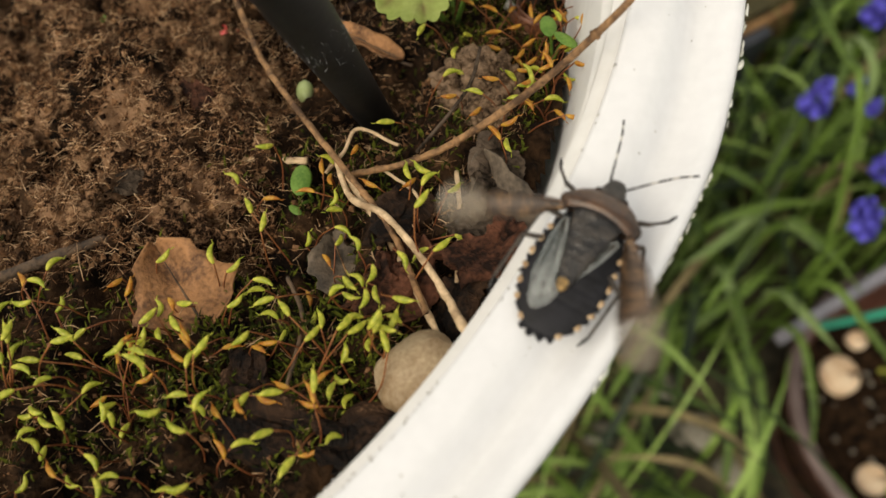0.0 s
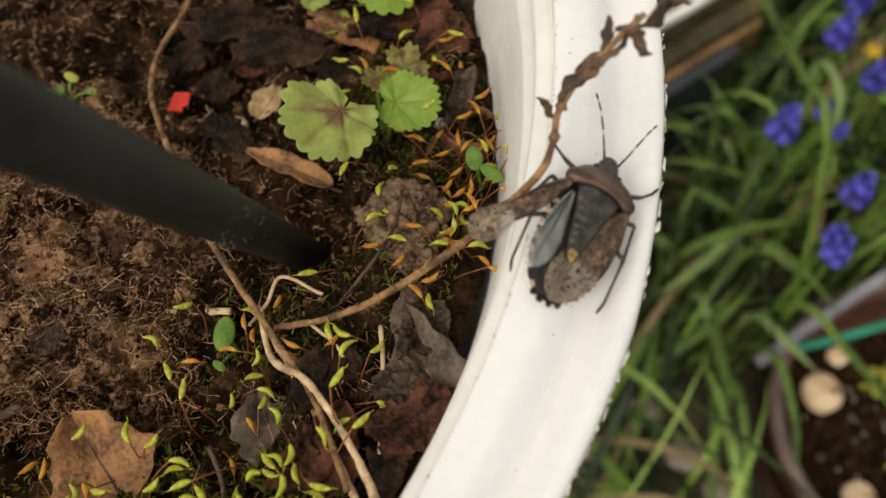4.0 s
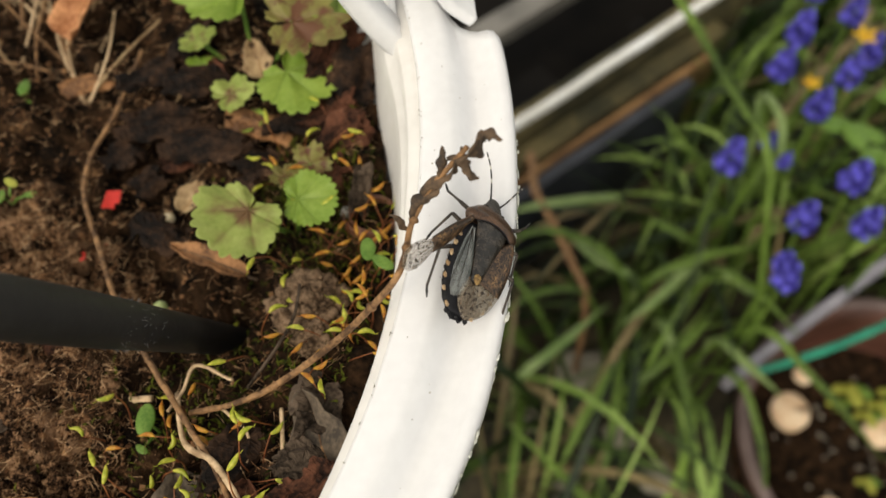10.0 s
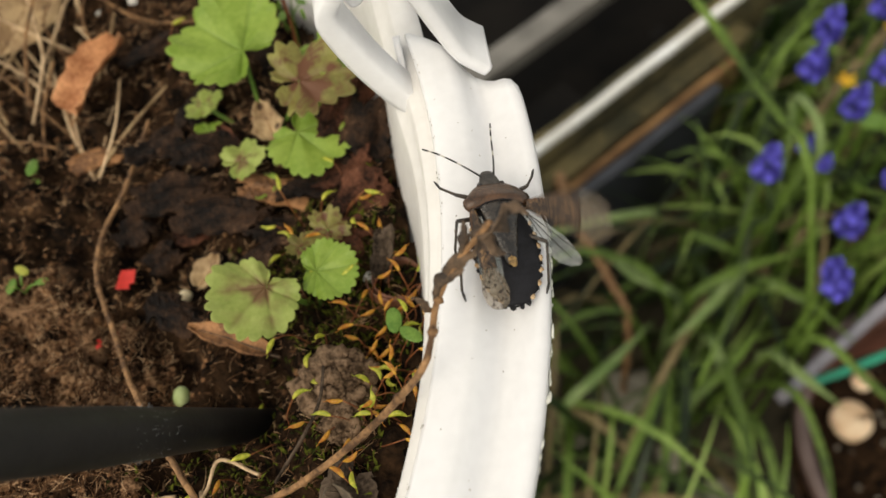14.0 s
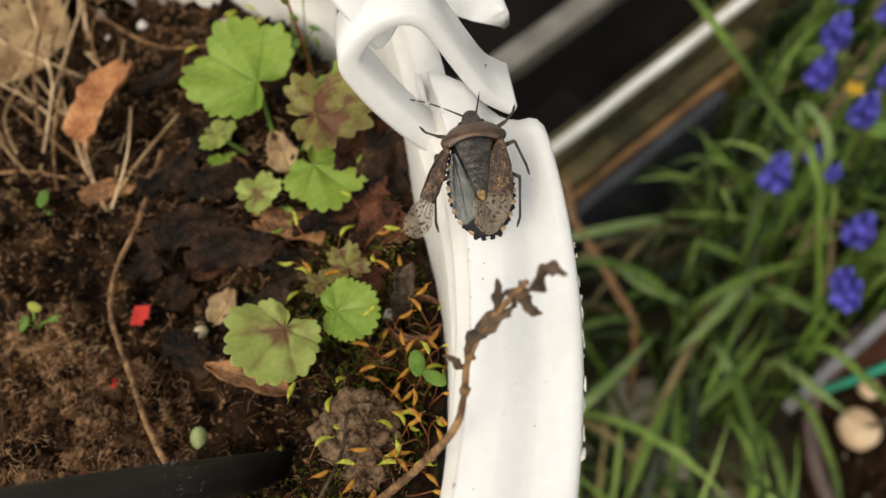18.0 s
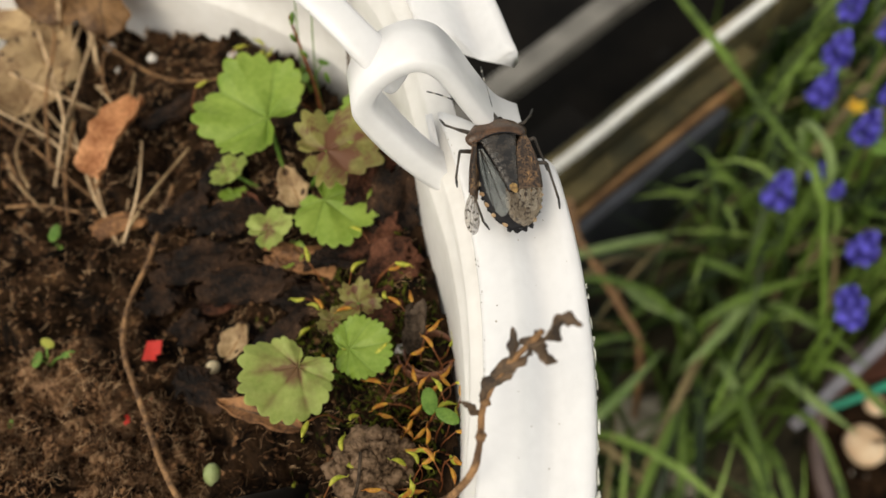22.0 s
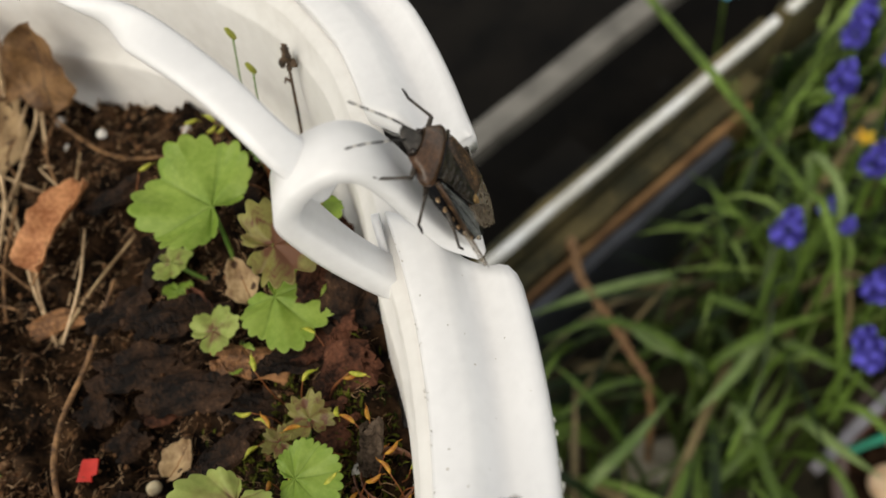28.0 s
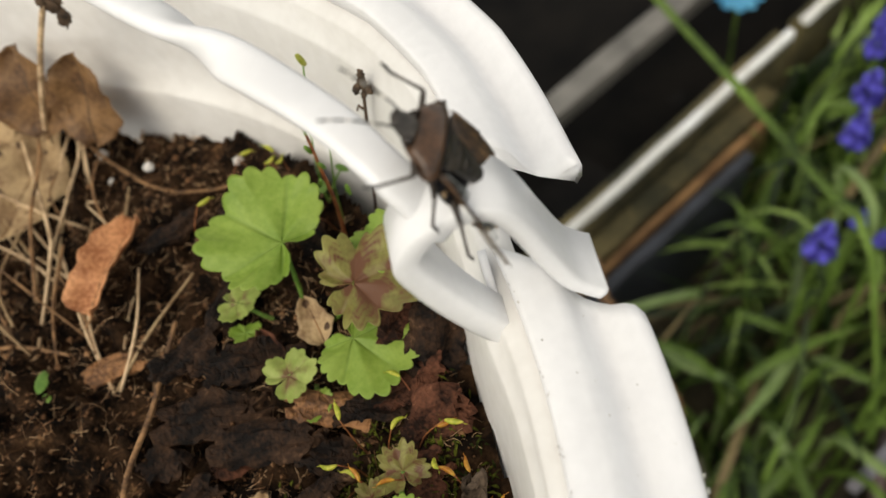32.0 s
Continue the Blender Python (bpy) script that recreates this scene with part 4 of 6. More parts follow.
def leafy_plant(name, base, label, leaves, group=""):
    """leaves: (centre, radius, material, tilt x, tilt y, turn, lobes, label)"""
    pl = thing(name, base, label, "plant", group)
    for k, (c, r, m, tx, ty, tz, lobes, lab) in enumerate(leaves):
        big = r > 4
        v, f, ve = round_leaf(r, lobes, int(lobes * (4.4 if m is LEAF else 3.4)), 0.16, k + 3, depth=0.28 if m is LEAF_RED else 0.13 if big else 0.2, blotch=2.6 if m is LEAF_RED else 1.5 if m is LEAF_PALE else 1.0,
                              crisp=0.12 if lobes > 5 else 0.2 if m is LEAF_RED else 0.12, slit=0.42 if m is LEAF and lobes == 5 and big else 0.16 if big else 0.10, ecc=0.62 if big and m is not LEAF_RED else 0.35 if big else 0.0)
        c = np.array(c) - base
        ob = part("leaf", turned(v, tx, ty, tz, c), f, m, pl, lab)
        add_vein(ob, ve)
        foot = c + turned([(0, -0.42 * (0.62 if big and m is not LEAF_RED else 0.35 if big else 0.0) * r, 0)], tx, ty, tz)[0]
        mid = foot * 0.5 + np.array([0, 0, -abs(foot[2]) * 0.15])
        sv, sf = tube(smooth_line([(0, 0, -1), mid, foot + np.array([0, 0, -0.1])], 12), [0.42, 0.32, 0.28], 7)
        part("leaf_stalk", sv, sf, SEEDLING, pl)
    return pl


leafy_plant("heuchera_seedling", (70, 27, -31), "young round-leaved plant with fresh green and bronze leaves",
            [((68.3, 35.2, -18.0), 9.4, LEAF, 6, -4, 48, 5, "large fresh green leaf"), ((79.6, 24.0, -15.6), 7.2, LEAF_RED, 4, 6, -80, 5, "bronze leaf with dark red veins"),
             ((77.6, 19.0, -22.4), 6.9, LEAF, -4, 4, -140, 5, "bright green lobed leaf"), ((83.6, 29.5, -17.5), 5.6, LEAF, 4, 8, 120, 5, "green leaf behind the bronze one"),
             ((61.9, 30.6, -24.8), 3.1, LEAF_PALE, 8, -6, 250, 5, "small brown-centred leaf"), ((62.3, 26.8, -26.2), 2.0, LEAF, 4, 0, 180, 5, "tiny green leaf"),
             ((68.0, 18.0, -23.4), 3.5, LEAF_PALE, 6, -5, 300, 5, "small leaf with a brown centre"), ((70.3, 14.8, -26.0), 2.2, LEAF, 5, 5, 200, 5, "tiny pale green leaf"),
             ((84.0, 18.6, -25.4), 4.4, LEAF, 10, 14, -100, 5, "half-hidden green leaf")])
leafy_plant("heuchera_seedling", (76.5, -4.5, -27), "young plant with two pale scalloped leaves and brown veins",
            [((71.2, -7.8, -16.0), 6.3, LEAF_PALE, 4, -6, 138, 7, "pale green scalloped leaf with brown veins"), ((79.6, -5.2, -17.0), 4.6, LEAF, 6, 6, -95, 7, "pale green scalloped leaf"),
             ((79.8, 2.6, -20.6), 3.0, LEAF_RED, 8, 4, 10, 5, "small dull bronze leaf"), ((76.2, 0.4, -20.0), 2.0, LEAF_RED, 20, 4, 80, 5, "small folded hairy young leaf")])


# ---- dry leaves, bark, clods, bits ----
def dry_leaf(name, at, length, width, material, label, turn=(0, 0, 0), curl=0.5, seed=1, point=1.0, category="dry leaf"):
    rr = np.random.default_rng(seed)
    n_l, n_w = 18, 9
    v = []
    for i in range(n_l):
        u = i / (n_l - 1)
        w = width * 0.5 * math.sin(math.pi * min(1, u ** 0.8 * 0.96 + 0.03)) ** (0.7 / point) * (1 + 0.12 * math.sin(11 * u + seed) + 0.07 * math.sin(27 * u + seed))
        for k in range(n_w):
            s = 2 * k / (n_w - 1) - 1
            x = w * s
            z = curl * width * 0.35 * (abs(s) ** 1.7) + curl * length * 0.10 * math.sin(3.0 * u + seed) - 0.05 * width * (abs(s) < 0.15)
            v.append((x, length * (u - 0.5), z))
    v = np.array(v)
    v[:, 2] += 0.06 * width * fbm(v / (width * 0.3) + seed, 3, seed)
    rib = v[n_w // 2::n_w] + np.array([0, 0, -0.02])
    v, f = sheet_solid(v, grid_faces(n_l, n_w), 0.16)
    ob = thing(name, at, label, category, turn=turn)
    part("blade", v, f, material, ob)
    v, f = tube(smooth_line(np.vstack([rib[0] + (0, -length * 0.12, 0.2), rib[:-1]]), 24), [0.2, 0.17, 0.13, 0.07], 6)
    part("midrib", v, f, STEM_DARK if material in (DRY_BROWN, BARK_RED, LEAF_DEAD) else STEM, ob)
    return ob


def lump(name, at, size, material, label, category, rough=0.3, scale=1.4, seed=0, turn=(0, 0, 0), rows=22, cols=34):
    v, f = blob(*size, rough, scale, seed, rows, cols, 5)
    ob = part(name, v, f, material, None, label)
    place(ob, *at, *turn)
    return tagged(ob, category=category)


def chip(at, size, material, label, seed=0, turn=(0, 0, 0), name="bark_chip"):
    """A split flake of bark: long, flat, with torn ends."""
    lx, ly, lz = size
    lz *= 0.7
    n_l, n_w = 34, 22
    rr = np.random.default_rng(seed)
    v = []
    ends = np.repeat(rr.uniform(0.6, 1.15, ((n_w + 3) // 4, 2)), 4, axis=0)[:n_w] + rr.uniform(-0.05, 0.05, (n_w, 2))
    for i in range(n_l):
        u = 2 * i / (n_l - 1) - 1
        for k in range(n_w):
            s = 2 * k / (n_w - 1) - 1
            e = ends[k, 0] if u < 0 else ends[k, 1]
            v.append((lx / 2 * u * e, ly / 2 * s * (1 - 0.25 * u * u), 0))
    v = np.array(v)
    h = fbm(np.stack([v[:, 0] / lx * 1.6, v[:, 1] / ly * 5, v[:, 2] + seed], 1), 3, seed)
    v[:, 2] = lz * 0.5 + 0.75 * lz * (0.75 * np.round(h * 4) / 4 + 0.25 * h)
    v[:, 1] += 0.12 * ly * fbm(np.stack([v[:, 0] / lx * 4, v[:, 1] * 0 + 2, v[:, 2] * 0 + seed], 1), 2, seed + 5)
    v, f = sheet_solid(v, grid_faces(n_l, n_w), lz)
    ob = part(name, v, f, material, None, label, smooth=False)
    place(ob, *at, *turn)
    return tagged(ob, category="bark")


def rest(x, y, h=0.0):
    return (x, y, top(x, y) + h)


dry_leaf("dry_leaf", rest(48.1, -44.6, 2.4), 10.4, 9.8, DRY_BROWN, "curled rust-brown dry leaf on the soil", (8, 6, 35), 0.35, 4)
dry_leaf("dry_leaf", rest(64.4, -41.8, 1.2), 8.4, 7.6, DRY_GREY, "thin grey skeleton leaf on soil", (-6, 8, 20), 0.2, 7)
dry_leaf("dry_leaf", (80.6, -38.6, -14.6), 13.5, 7.6, DRY_GREY, "grey-brown dry leaf leaning against the pot wall", (10, -22, 12), 0.3, 9)
dry_leaf("dry_leaf", rest(71.4, -45.4, 1.0), 9.0, 6.0, BARK_RED, "dark reddish dry leaf", (4, -6, -15), 0.3, 11)
dry_leaf("dry_leaf", rest(43.0, 44.4, 3.4), 15.5, 7.0, DRY_RUST, "orange-rust curled dry leaf", (6, -10, -28), 1.0, 13, 2.4)
dry_leaf("dry_leaf", rest(23.5, 72.0, 3.0), 24.0, 15.0, DRY, "large tan dry leaf with dark spots", (4, 12, -18), 0.3, 15)
dry_leaf("dry_leaf", rest(15.0, 84.0, 4.0), 14.0, 10.0, DRY, "pale tan curled dry leaf", (10, 0, 60), 0.5, 16)
dry_leaf("dry_leaf", (40.0, 73.5, -24.5), 16.0, 11.5, LEAF_DEAD, "brown dry leaf standing against the far wall", (68, 6, -24), 0.25, 17)
dry_leaf("dry_leaf", (30.5, 79.0, -25.0), 15.0, 13.0, LEAF_DEAD, "broad brown dry leaf leaning on the far wall", (62, -4, -18), 0.3, 18)
stem_top = thing("seed_stalk", (28.5, 77.0, -34), "pale dry stalk with a dark withered seed head", "seed stalk")
v, f = tube(smooth_line([(0, 0, 0), (7, -2, 14), (14, -5, 26), (22, -7, 38), (29, -8, 50)], 30), [0.5, 0.45, 0.4, 0.35], 8, 1.0, 0.2, 5)
part("stalk", v, f, STRAW, stem_top)
for k in range(7):
    kv, kf = blob(0.8, 0.6, 1.6, 0.5, 2, k, 8, 10, 3)
    part("seed_head", turned(kv, 30 * math.sin(k), 25 * math.cos(k), 0, (17.6 + 0.7 * math.sin(2.1 * k), -6.2 + 0.6 * math.cos(3 * k), 26.5 + 1.1 * k)), kf, STEM_DARK, stem_top)
shoot = thing("green_shoot", (76.5, 39.5, -29.5), "thin red-stemmed shoot with small green buds by the far wall", "seedling")
v, f = tube(smooth_line([(0, 0, 0), (0.4, 1.2, 7), (0.2, 2.2, 14), (0.0, 3.0, 21)], 18), [0.32, 0.26, 0.18], 7)
part("stem", v, f, SETA, shoot, "thin red-brown stem")
for k, (x, y, z, q) in enumerate(((0.3, 2.9, 20.6, 1.0), (-0.4, 2.5, 17.2, 0.9), (0.5, 2.0, 14.2, 0.85), (-0.5, 1.6, 11.4, 0.8), (2.6, 1.4, 9.0, 0.9))):
    v, f = blob(q * 0.38, q * 0.34, q * 1.25, 0.15, 1, k, 8, 10, 1)
    part("bud", turned(v, 14 * math.sin(k), 18 * math.cos(2 * k), 0, (x, y, z)), f, SEEDLING, shoot)
dry_leaf("dry_leaf", rest(64.6, -8.2, 1.2), 12.0, 3.2, DRY_BROWN, "narrow brown dry leaf", (0, 8, 62), 0.7, 19)
dry_leaf("dry_leaf", rest(61.0, 4.6, 1.4), 5.4, 4.0, DRY, "small scrap of tan leaf", (20, 0, -40), 0.6, 21)
dry_leaf("dry_leaf", rest(71.5, 25.5, 1.8), 6.4, 4.4, DRY, "pale leaf scrap between the stalks", (14, -10, 10), 0.6, 23)
dry_leaf("dry_leaf", rest(66.0, 22.5, 1.6), 8.0, 3.4, BARK_RED, "scrap of red-brown leaf", (14, -10, 20), 0.6, 24)
lump("seed_husk", (72.4, -55.2, -14.0), (4.3, 3.5, 2.9), HUSK, "papery beige rounded seed husk by the wall", "seed husk", 0.1, 1.1, 25, (10, -12, 30))
dry_leaf("dry_leaf", (78.5, -60.0, -11.5), 9.0, 4.6, HUSK, "papery beige scrap against the wall", (20, -30, 25), 0.7, 27)



def clod(at, size, label, seed, count):
    """A knobbly clod: a rough core with many small crumbs stuck to it."""
    rr = np.random.default_rng(seed)
    ob = thing("soil_clod", at, label, "soil clod")
    v, f = blob(size[0] * 0.9, size[1] * 0.9, size[2] * 0.9, 0.35, 2.2, seed, 22, 34, 5)
    part("core", v, f, CLOD, ob)
    bits = []
    for k in range(count):
        d = rr.normal(0, 1, 3)
        d[2] = abs(d[2])
        d /= np.linalg.norm(d)
        q = size[0] * rr.uniform(0.06, 0.22)
        bv, bf = blob(q, q * rr.uniform(0.7, 1.2), q * rr.uniform(0.6, 1), 0.45, 1.6, k, 7, 9, 3)
        bits.append((turned(bv, *rr.uniform(0, 360, 3), d * np.array(size) * rr.uniform(0.78, 0.98)), bf))
    v, f = merge(bits)
    part("crumb_coat", v, f, CLOD, ob, "grey-brown crumbs stuck to the clod", kind="stuff")
    return ob


clod(rest(79.0, -18.6, 1.4), (4.9, 4.2, 3.4), "rough grey-brown knobbly clod of soil", 2, 150)
clod(rest(79.8, -24.4, 1.0), (2.6, 2.4, 2.0), "small grey-brown clod of soil", 4, 60)
chip(rest(80.4, -33.6, 1.6), (6.6, 5.0, 1.8), BARK_GREY, "grey-brown stony bark chip", 31, (14, 6, 70))
chip(rest(78.0, -40.0, 1.4), (5.0, 4.0, 1.6), BARK_GREY, "small grey chip of bark", 32, (-10, 12, 20))
chip(rest(40.0, -30.0, 1.4), (7.6, 2.2, 1.0), BARK_GREY, "greyish splinter of wood", 33, (0, 8, 18))
chip(rest(58.5, -60.0, 0.9), (15.0, 6.6, 1.6), BARK, "long dark brown bark piece", 34, (4, -4, -6))
chip(rest(68.0, -61.0, 0.9), (9.0, 5.0, 1.4), BARK, "dark piece of bark on the soil", 35, (4, 10, 14))
chip(rest(79.0, 11.8, 1.2), (12.0, 3.4, 1.2), BARK, "weathered brown strip of bark", 36, (6, 4, -4))
chip((86.4, 18.5, -22.8), (11.0, 7.0, 1.8), BARK, "brown bark chip against the wall", 37, (10, -34, 70))
chip((85.0, 8.5, -23.5), (8.0, 6.0, 1.8), BARK_RED, "reddish bark chip against the wall", 38, (10, -30, 20))
chip((84.5, 27.5, -25.0), (8.0, 6.0, 1.8), BARK_RED, "reddish chip of bark on soil", 39, (0, -24, 50))
chip(rest(57.0, 18.0, 1.0), (15.0, 5.4, 1.6), BARK, "dark brown strip of bark", 40, (6, 2, 8))
chip(rest(72.0, 9.0, 1.0), (10.0, 5.0, 1.4), BARK, "dark chip of bark on soil", 41, (4, 12, -20))
chip((86.6, -2.5, -20.6), (6.5, 2.6, 1.0), BARK_GREY, "pale grey bark splinter against the wall", 42, (0, -50, 70))
chip(rest(81.5, 2.0, 1.4), (7.0, 4.5, 1.2), BARK_RED, "reddish chip of bark on soil", 43, (8, -14, 30))
chip(rest(53.5, 8.5, 0.9), (5.5, 4.5, 1.2), BARK, "flat dark chip of bark", 44, (4, 4, 30))
chip(rest(58.0, 11.5, 0.9), (5.0, 2.6, 1.0), BARK_RED, "red-brown chip of bark", 45, (4, 4, 10))
chip(rest(66.0, 45.0, 1.0), (12.0, 5.0, 1.6), BARK, "dark chip of bark on soil", 46, (4, 4, -40))
chip(rest(52.0, 48.0, 1.0), (10.0, 4.0, 1.4), BARK, "dark chip of bark on soil", 47, (4, 4, 30))
chip(rest(42.0, 30.0, 1.2), (9.0, 3.6, 1.0), DRY_BROWN, "thin brown leaf-like chip of bark", 48, (4, 4, 12))
chip(rest(68.5, -46.5, 0.8), (6.0, 4.0, 1.2), BARK_RED, "reddish chip of bark on soil", 49, (4, -4, 60))
chip(rest(76.0, -48.0, 0.9), (7.0, 3.6, 1.2), BARK, "dark bark chip by the wall", 50, (4, -24, 60))
chip(rest(56.0, -54.0, 0.8), (6.0, 4.0, 1.2), BARK, "dark chip of bark on soil", 51, (4, -4, 100))
for k, (x, y, lx, ly, a, m) in enumerate(((62, 22, 13, 4.0, 12, BARK), (64, 13, 15, 5.0, -4, BARK), (68, 3.5, 12, 4.0, 16, BARK), (58, -3, 9, 3.6, -30, BARK), (73, 14, 12, 3.4, -12, DRY_BROWN), (82, 14, 9, 5.5, 20, BARK_RED), (83, 22, 10, 6, 60, BARK_RED),
                                        (60, 34, 12, 4.4, 70, BARK), (54, 26, 10, 3.8, 40, BARK), (50, 14, 8, 4.0, -20, BARK), (80, -44, 9, 5.5, 30, BARK_RED), (70, -38, 9, 4.0, 60, BARK), (72, 40, 10, 4.0, 100, BARK))):
    chip(rest(x, y, 2.2), (lx, ly, 1.7), m, "dark weathered strip of bark on the soil", 70 + k, (20 * math.sin(2.3 * k), 18 * math.cos(1.7 * k), a))
chip(rest(46.5, -20.0, 0.9), (5.0, 2.4, 1.0), BARK_RED, "reddish chip of bark", 52, (4, -4, 130))


# ---- stems and twigs ----
def stem(pts, radii, material, label, name="dry_twig", knots=0, sides=8, category="twig"):
    p = np.array(pts, float)
    base = p[0].copy()
    v, f = tube(smooth_line(p - base, 10 * len(p)), radii, sides, 1.0, 0.22, len(p))
    if not knots:
        return tagged(place(part(name, v, f, material, None, label), *base), category=category)
    ob = thing(name, base, label, category)
    part("stalk", v, f, material, ob)
    ln = smooth_line(p - base, 10 * len(p))
    for k in range(knots):
        c = ln[int((k + 0.7) / knots * (len(ln) - 1))]
        kv, kf = blob(radii[0] * 1.25, radii[0] * 1.2, radii[0] * 1.3, 0.3, 2, k, 7, 9, 2)
        part("node", turned(kv, 0, 0, 0, c), kf, material, ob)
    return ob


stem([(52.6, 31.8, -27.5), (49.3, 20.2, -27.6), (46.2, 12.4, -27.6), (46.0, 5.1, -26.8), (49.5, -4.7, -25.4), (53.5, -14.1, -22.6), (59.6, -24.6, -19.0), (65.3, -33.6, -16.2), (69.8, -41.0, -14.4), (73.0, -49.8, -13.0)], [0.32, 0.40, 0.38, 0.36, 0.3], STEM, "long thin brown stem lying over the soil", knots=7)
stem([(63.0, -29.0, -19.5), (65.3, -36.0, -15.8), (68.9, -38.9, -14.4), (72.3, -43.9, -12.6), (74.9, -49.0, -10.8), (76.6, -53.5, -8.6)], [0.3, 0.36, 0.34, 0.45], STRAW, "pale straw stem with a swollen end")
stem([(64.6, -32.6, -17.6), (69.2, -40.9, -15.6), (72.8, -48.6, -14.4), (74.2, -51.6, -14.6)], [0.36, 0.34, 0.3], STRAW, "pale straw stem beside the moss")
stem([(50.1, -27.4, -22.4), (54.8, -28.4, -21.2), (59.8, -28.9, -20.3)], [0.42, 0.5, 0.4], STRAW, "short broken piece of straw")
stem([(76.2, -33.3, -15.5), (76.4, -38.6, -14.6), (75.9, -46.5, -13.6)], [0.24, 0.24, 0.2], STRAW, "thin pale stem on the soil")
stem([(68.4, -31.4, -18.3), (71.8, -35.0, -16.9), (72.4, -38.0, -16.2), (70.6, -40.2, -16.2), (67.5, -39.5, -16.6)], [0.18, 0.2, 0.18], STRAW, "thin curled straw-coloured tendril")
stem([(62.0, -31.0, -19.5), (64.0, -29.0, -18.5), (65.5, -26.0, -18.5), (70.0, -28.5, -18.0)], [0.2, 0.22, 0.2], STRAW, "thin curled straw-coloured tendril")
stem([(72.0, -30.0, -17.0), (76.0, -25.5, -15.5), (78.0, -22.5, -14.6), (79.0, -19.0, -13.4)], [0.2, 0.22, 0.2], BARK_GREY, "thin grey root on the clod")
stem([(59.0, -44.0, -17.8), (61.0, -49.0, -16.6), (60.0, -56.0, -15.8)], [0.2, 0.25, 0.2], STEM_DARK, "thin dark root on the moss")
stem([(26.0, -44.0, -20.0), (34.8, -39.8, -20.4), (42.0, -36.5, -21.0)], [0.5, 0.6, 0.45], STEM_DARK, "dark twig on the soil", knots=2)
stem([(22.0, -52.0, -19.0), (28.0, -56.0, -18.0), (33.0, -62.0, -17.4)], [0.35, 0.4, 0.3], BARK_GREY, "grey twig on the soil")
for k, (pts, r) in enumerate((([(20.2, 87.9, -37), (29.9, 58.7, -33.6), (31.0, 50.9, -33.3), (29.4, 35.3, -34.5)], 0.55), ([(18.2, 52.9, -37.5), (23.0, 44.0, -35.6), (26.5, 36.2, -35.6)], 0.4),
                              ([(42.0, 26.0, -32.6), (47.3, 33.0, -31.1), (54.2, 40.5, -30.2)], 0.42), ([(42.0, 26.0, -32.6), (36.7, 38.3, -33.4), (31.9, 53.4, -34.5)], 0.42),
                              ([(32.5, 54.0, -34.0), (31.9, 42.4, -33.5), (32.9, 32.3, -34.0)], 0.4), ([(20.8, 40.0, -36.0), (27.8, 37.5, -34.0), (35.2, 33.7, -32.6)], 0.5),
                              ([(42.5, 25.2, -32.6), (45.7, 34.1, -30.6), (46.6, 43.2, -29.6)], 0.36), ([(29.6, 82.7, -39.6), (44.9, 63.4, -35.2), (55.3, 57.8, -34.0), (66.0, 58.0, -33.2)], 0.42),
                              ([(56.0, 21.0, -31.4), (60.2, 26.5, -28.6)], 0.34), ([(26.9, 92.5, -37.0), (34.1, 74.5, -34.0), (33.4, 64.0, -33.4), (30.5, 52.0, -34.0)], 0.46),
                              ([(29.0, 45.0, -33.6), (27.5, 60.0, -33.0), (28.3, 75.7, -32.0), (25.7, 101.0, -24.0)], 0.5), ([(24.0, 60.0, -36.0), (22.0, 50.0, -35.0), (27.0, 38.0, -35.0)], 0.36),
                              ([(36.0, 47.0, -34.0), (38.5, 36.0, -32.5), (41.5, 27.0, -32.6)], 0.32))):
    stem(pts, [r * 0.6, r * 0.6, r * 0.45], (STRAW, DRY, STEM)[(k * 2) % 3 if k != 5 else 2], "dry straw-coloured stalk in a tangle", "straw_stalk")

r2 = np.random.default_rng(91)
for k in range(22):
    x, y, a = r2.uniform(20, 44), r2.uniform(30, 72), r2.normal(1.7, 0.5)
    ln, rad = r2.uniform(10, 26), r2.uniform(0.12, 0.26)
    c, s2 = math.cos(a), math.sin(a)
    z0, z1 = top(x, y) + 0.6, top(x + c * ln * 0.5, y + s2 * ln * 0.5) + r2.uniform(2, 5)
    stem([(x, y, z0), (x + c * ln * 0.5 + r2.normal(0, 1.2), y + s2 * ln * 0.5, z1), (x + c * ln, y + s2 * ln, z1 + r2.uniform(-1, 3))], [rad, rad, rad * 0.7], (STRAW, STRAW, STEM, DRY)[k % 4], "thin dry straw-coloured stalk in a tangle", "straw_stalk")

# the stem that climbs over the rim and carries a shrivelled leaf
over = thing("withered_shoot", (65, -31.8, -18), "brown withered shoot that leans over the rim", "dead shoot")
o = np.array([65, -31.8, -18.0])
line = smooth_line(np.array([(65.0, -31.8, -18.5), (69.9, -32.1, -16.2), (74.6, -31.8, -13.6), (79.6, -30.8, -9.6), (84.4, -29.9, -4.4), (88.4, -29.0, 1.0), (91.0, -27.9, 4.4), (92.2, -25.6, 5.4), (92.8, -23.2, 5.2), (93.6, -21.9, 6.0), (95.0, -21.2, 9.0), (97.0, -20.8, 12.0), (98.6, -20.5, 14.4)]) - o, 100)
v, f = tube(line, [0.36, 0.38, 0.38, 0.34, 0.3, 0.28, 0.26], 9, 1.0, 0.3, 3)
part("stalk", v, f, STEM, over, "grooved brown stalk")
for k, u in enumerate((0.2, 0.42, 0.6, 0.72)):
    c = line[int(u * 99)]
    kv, kf = blob(0.48, 0.48, 0.52, 0.35, 2, k, 8, 10, 2)
    part("node", turned(kv, 0, 0, 0, c), kf, STEM, over)
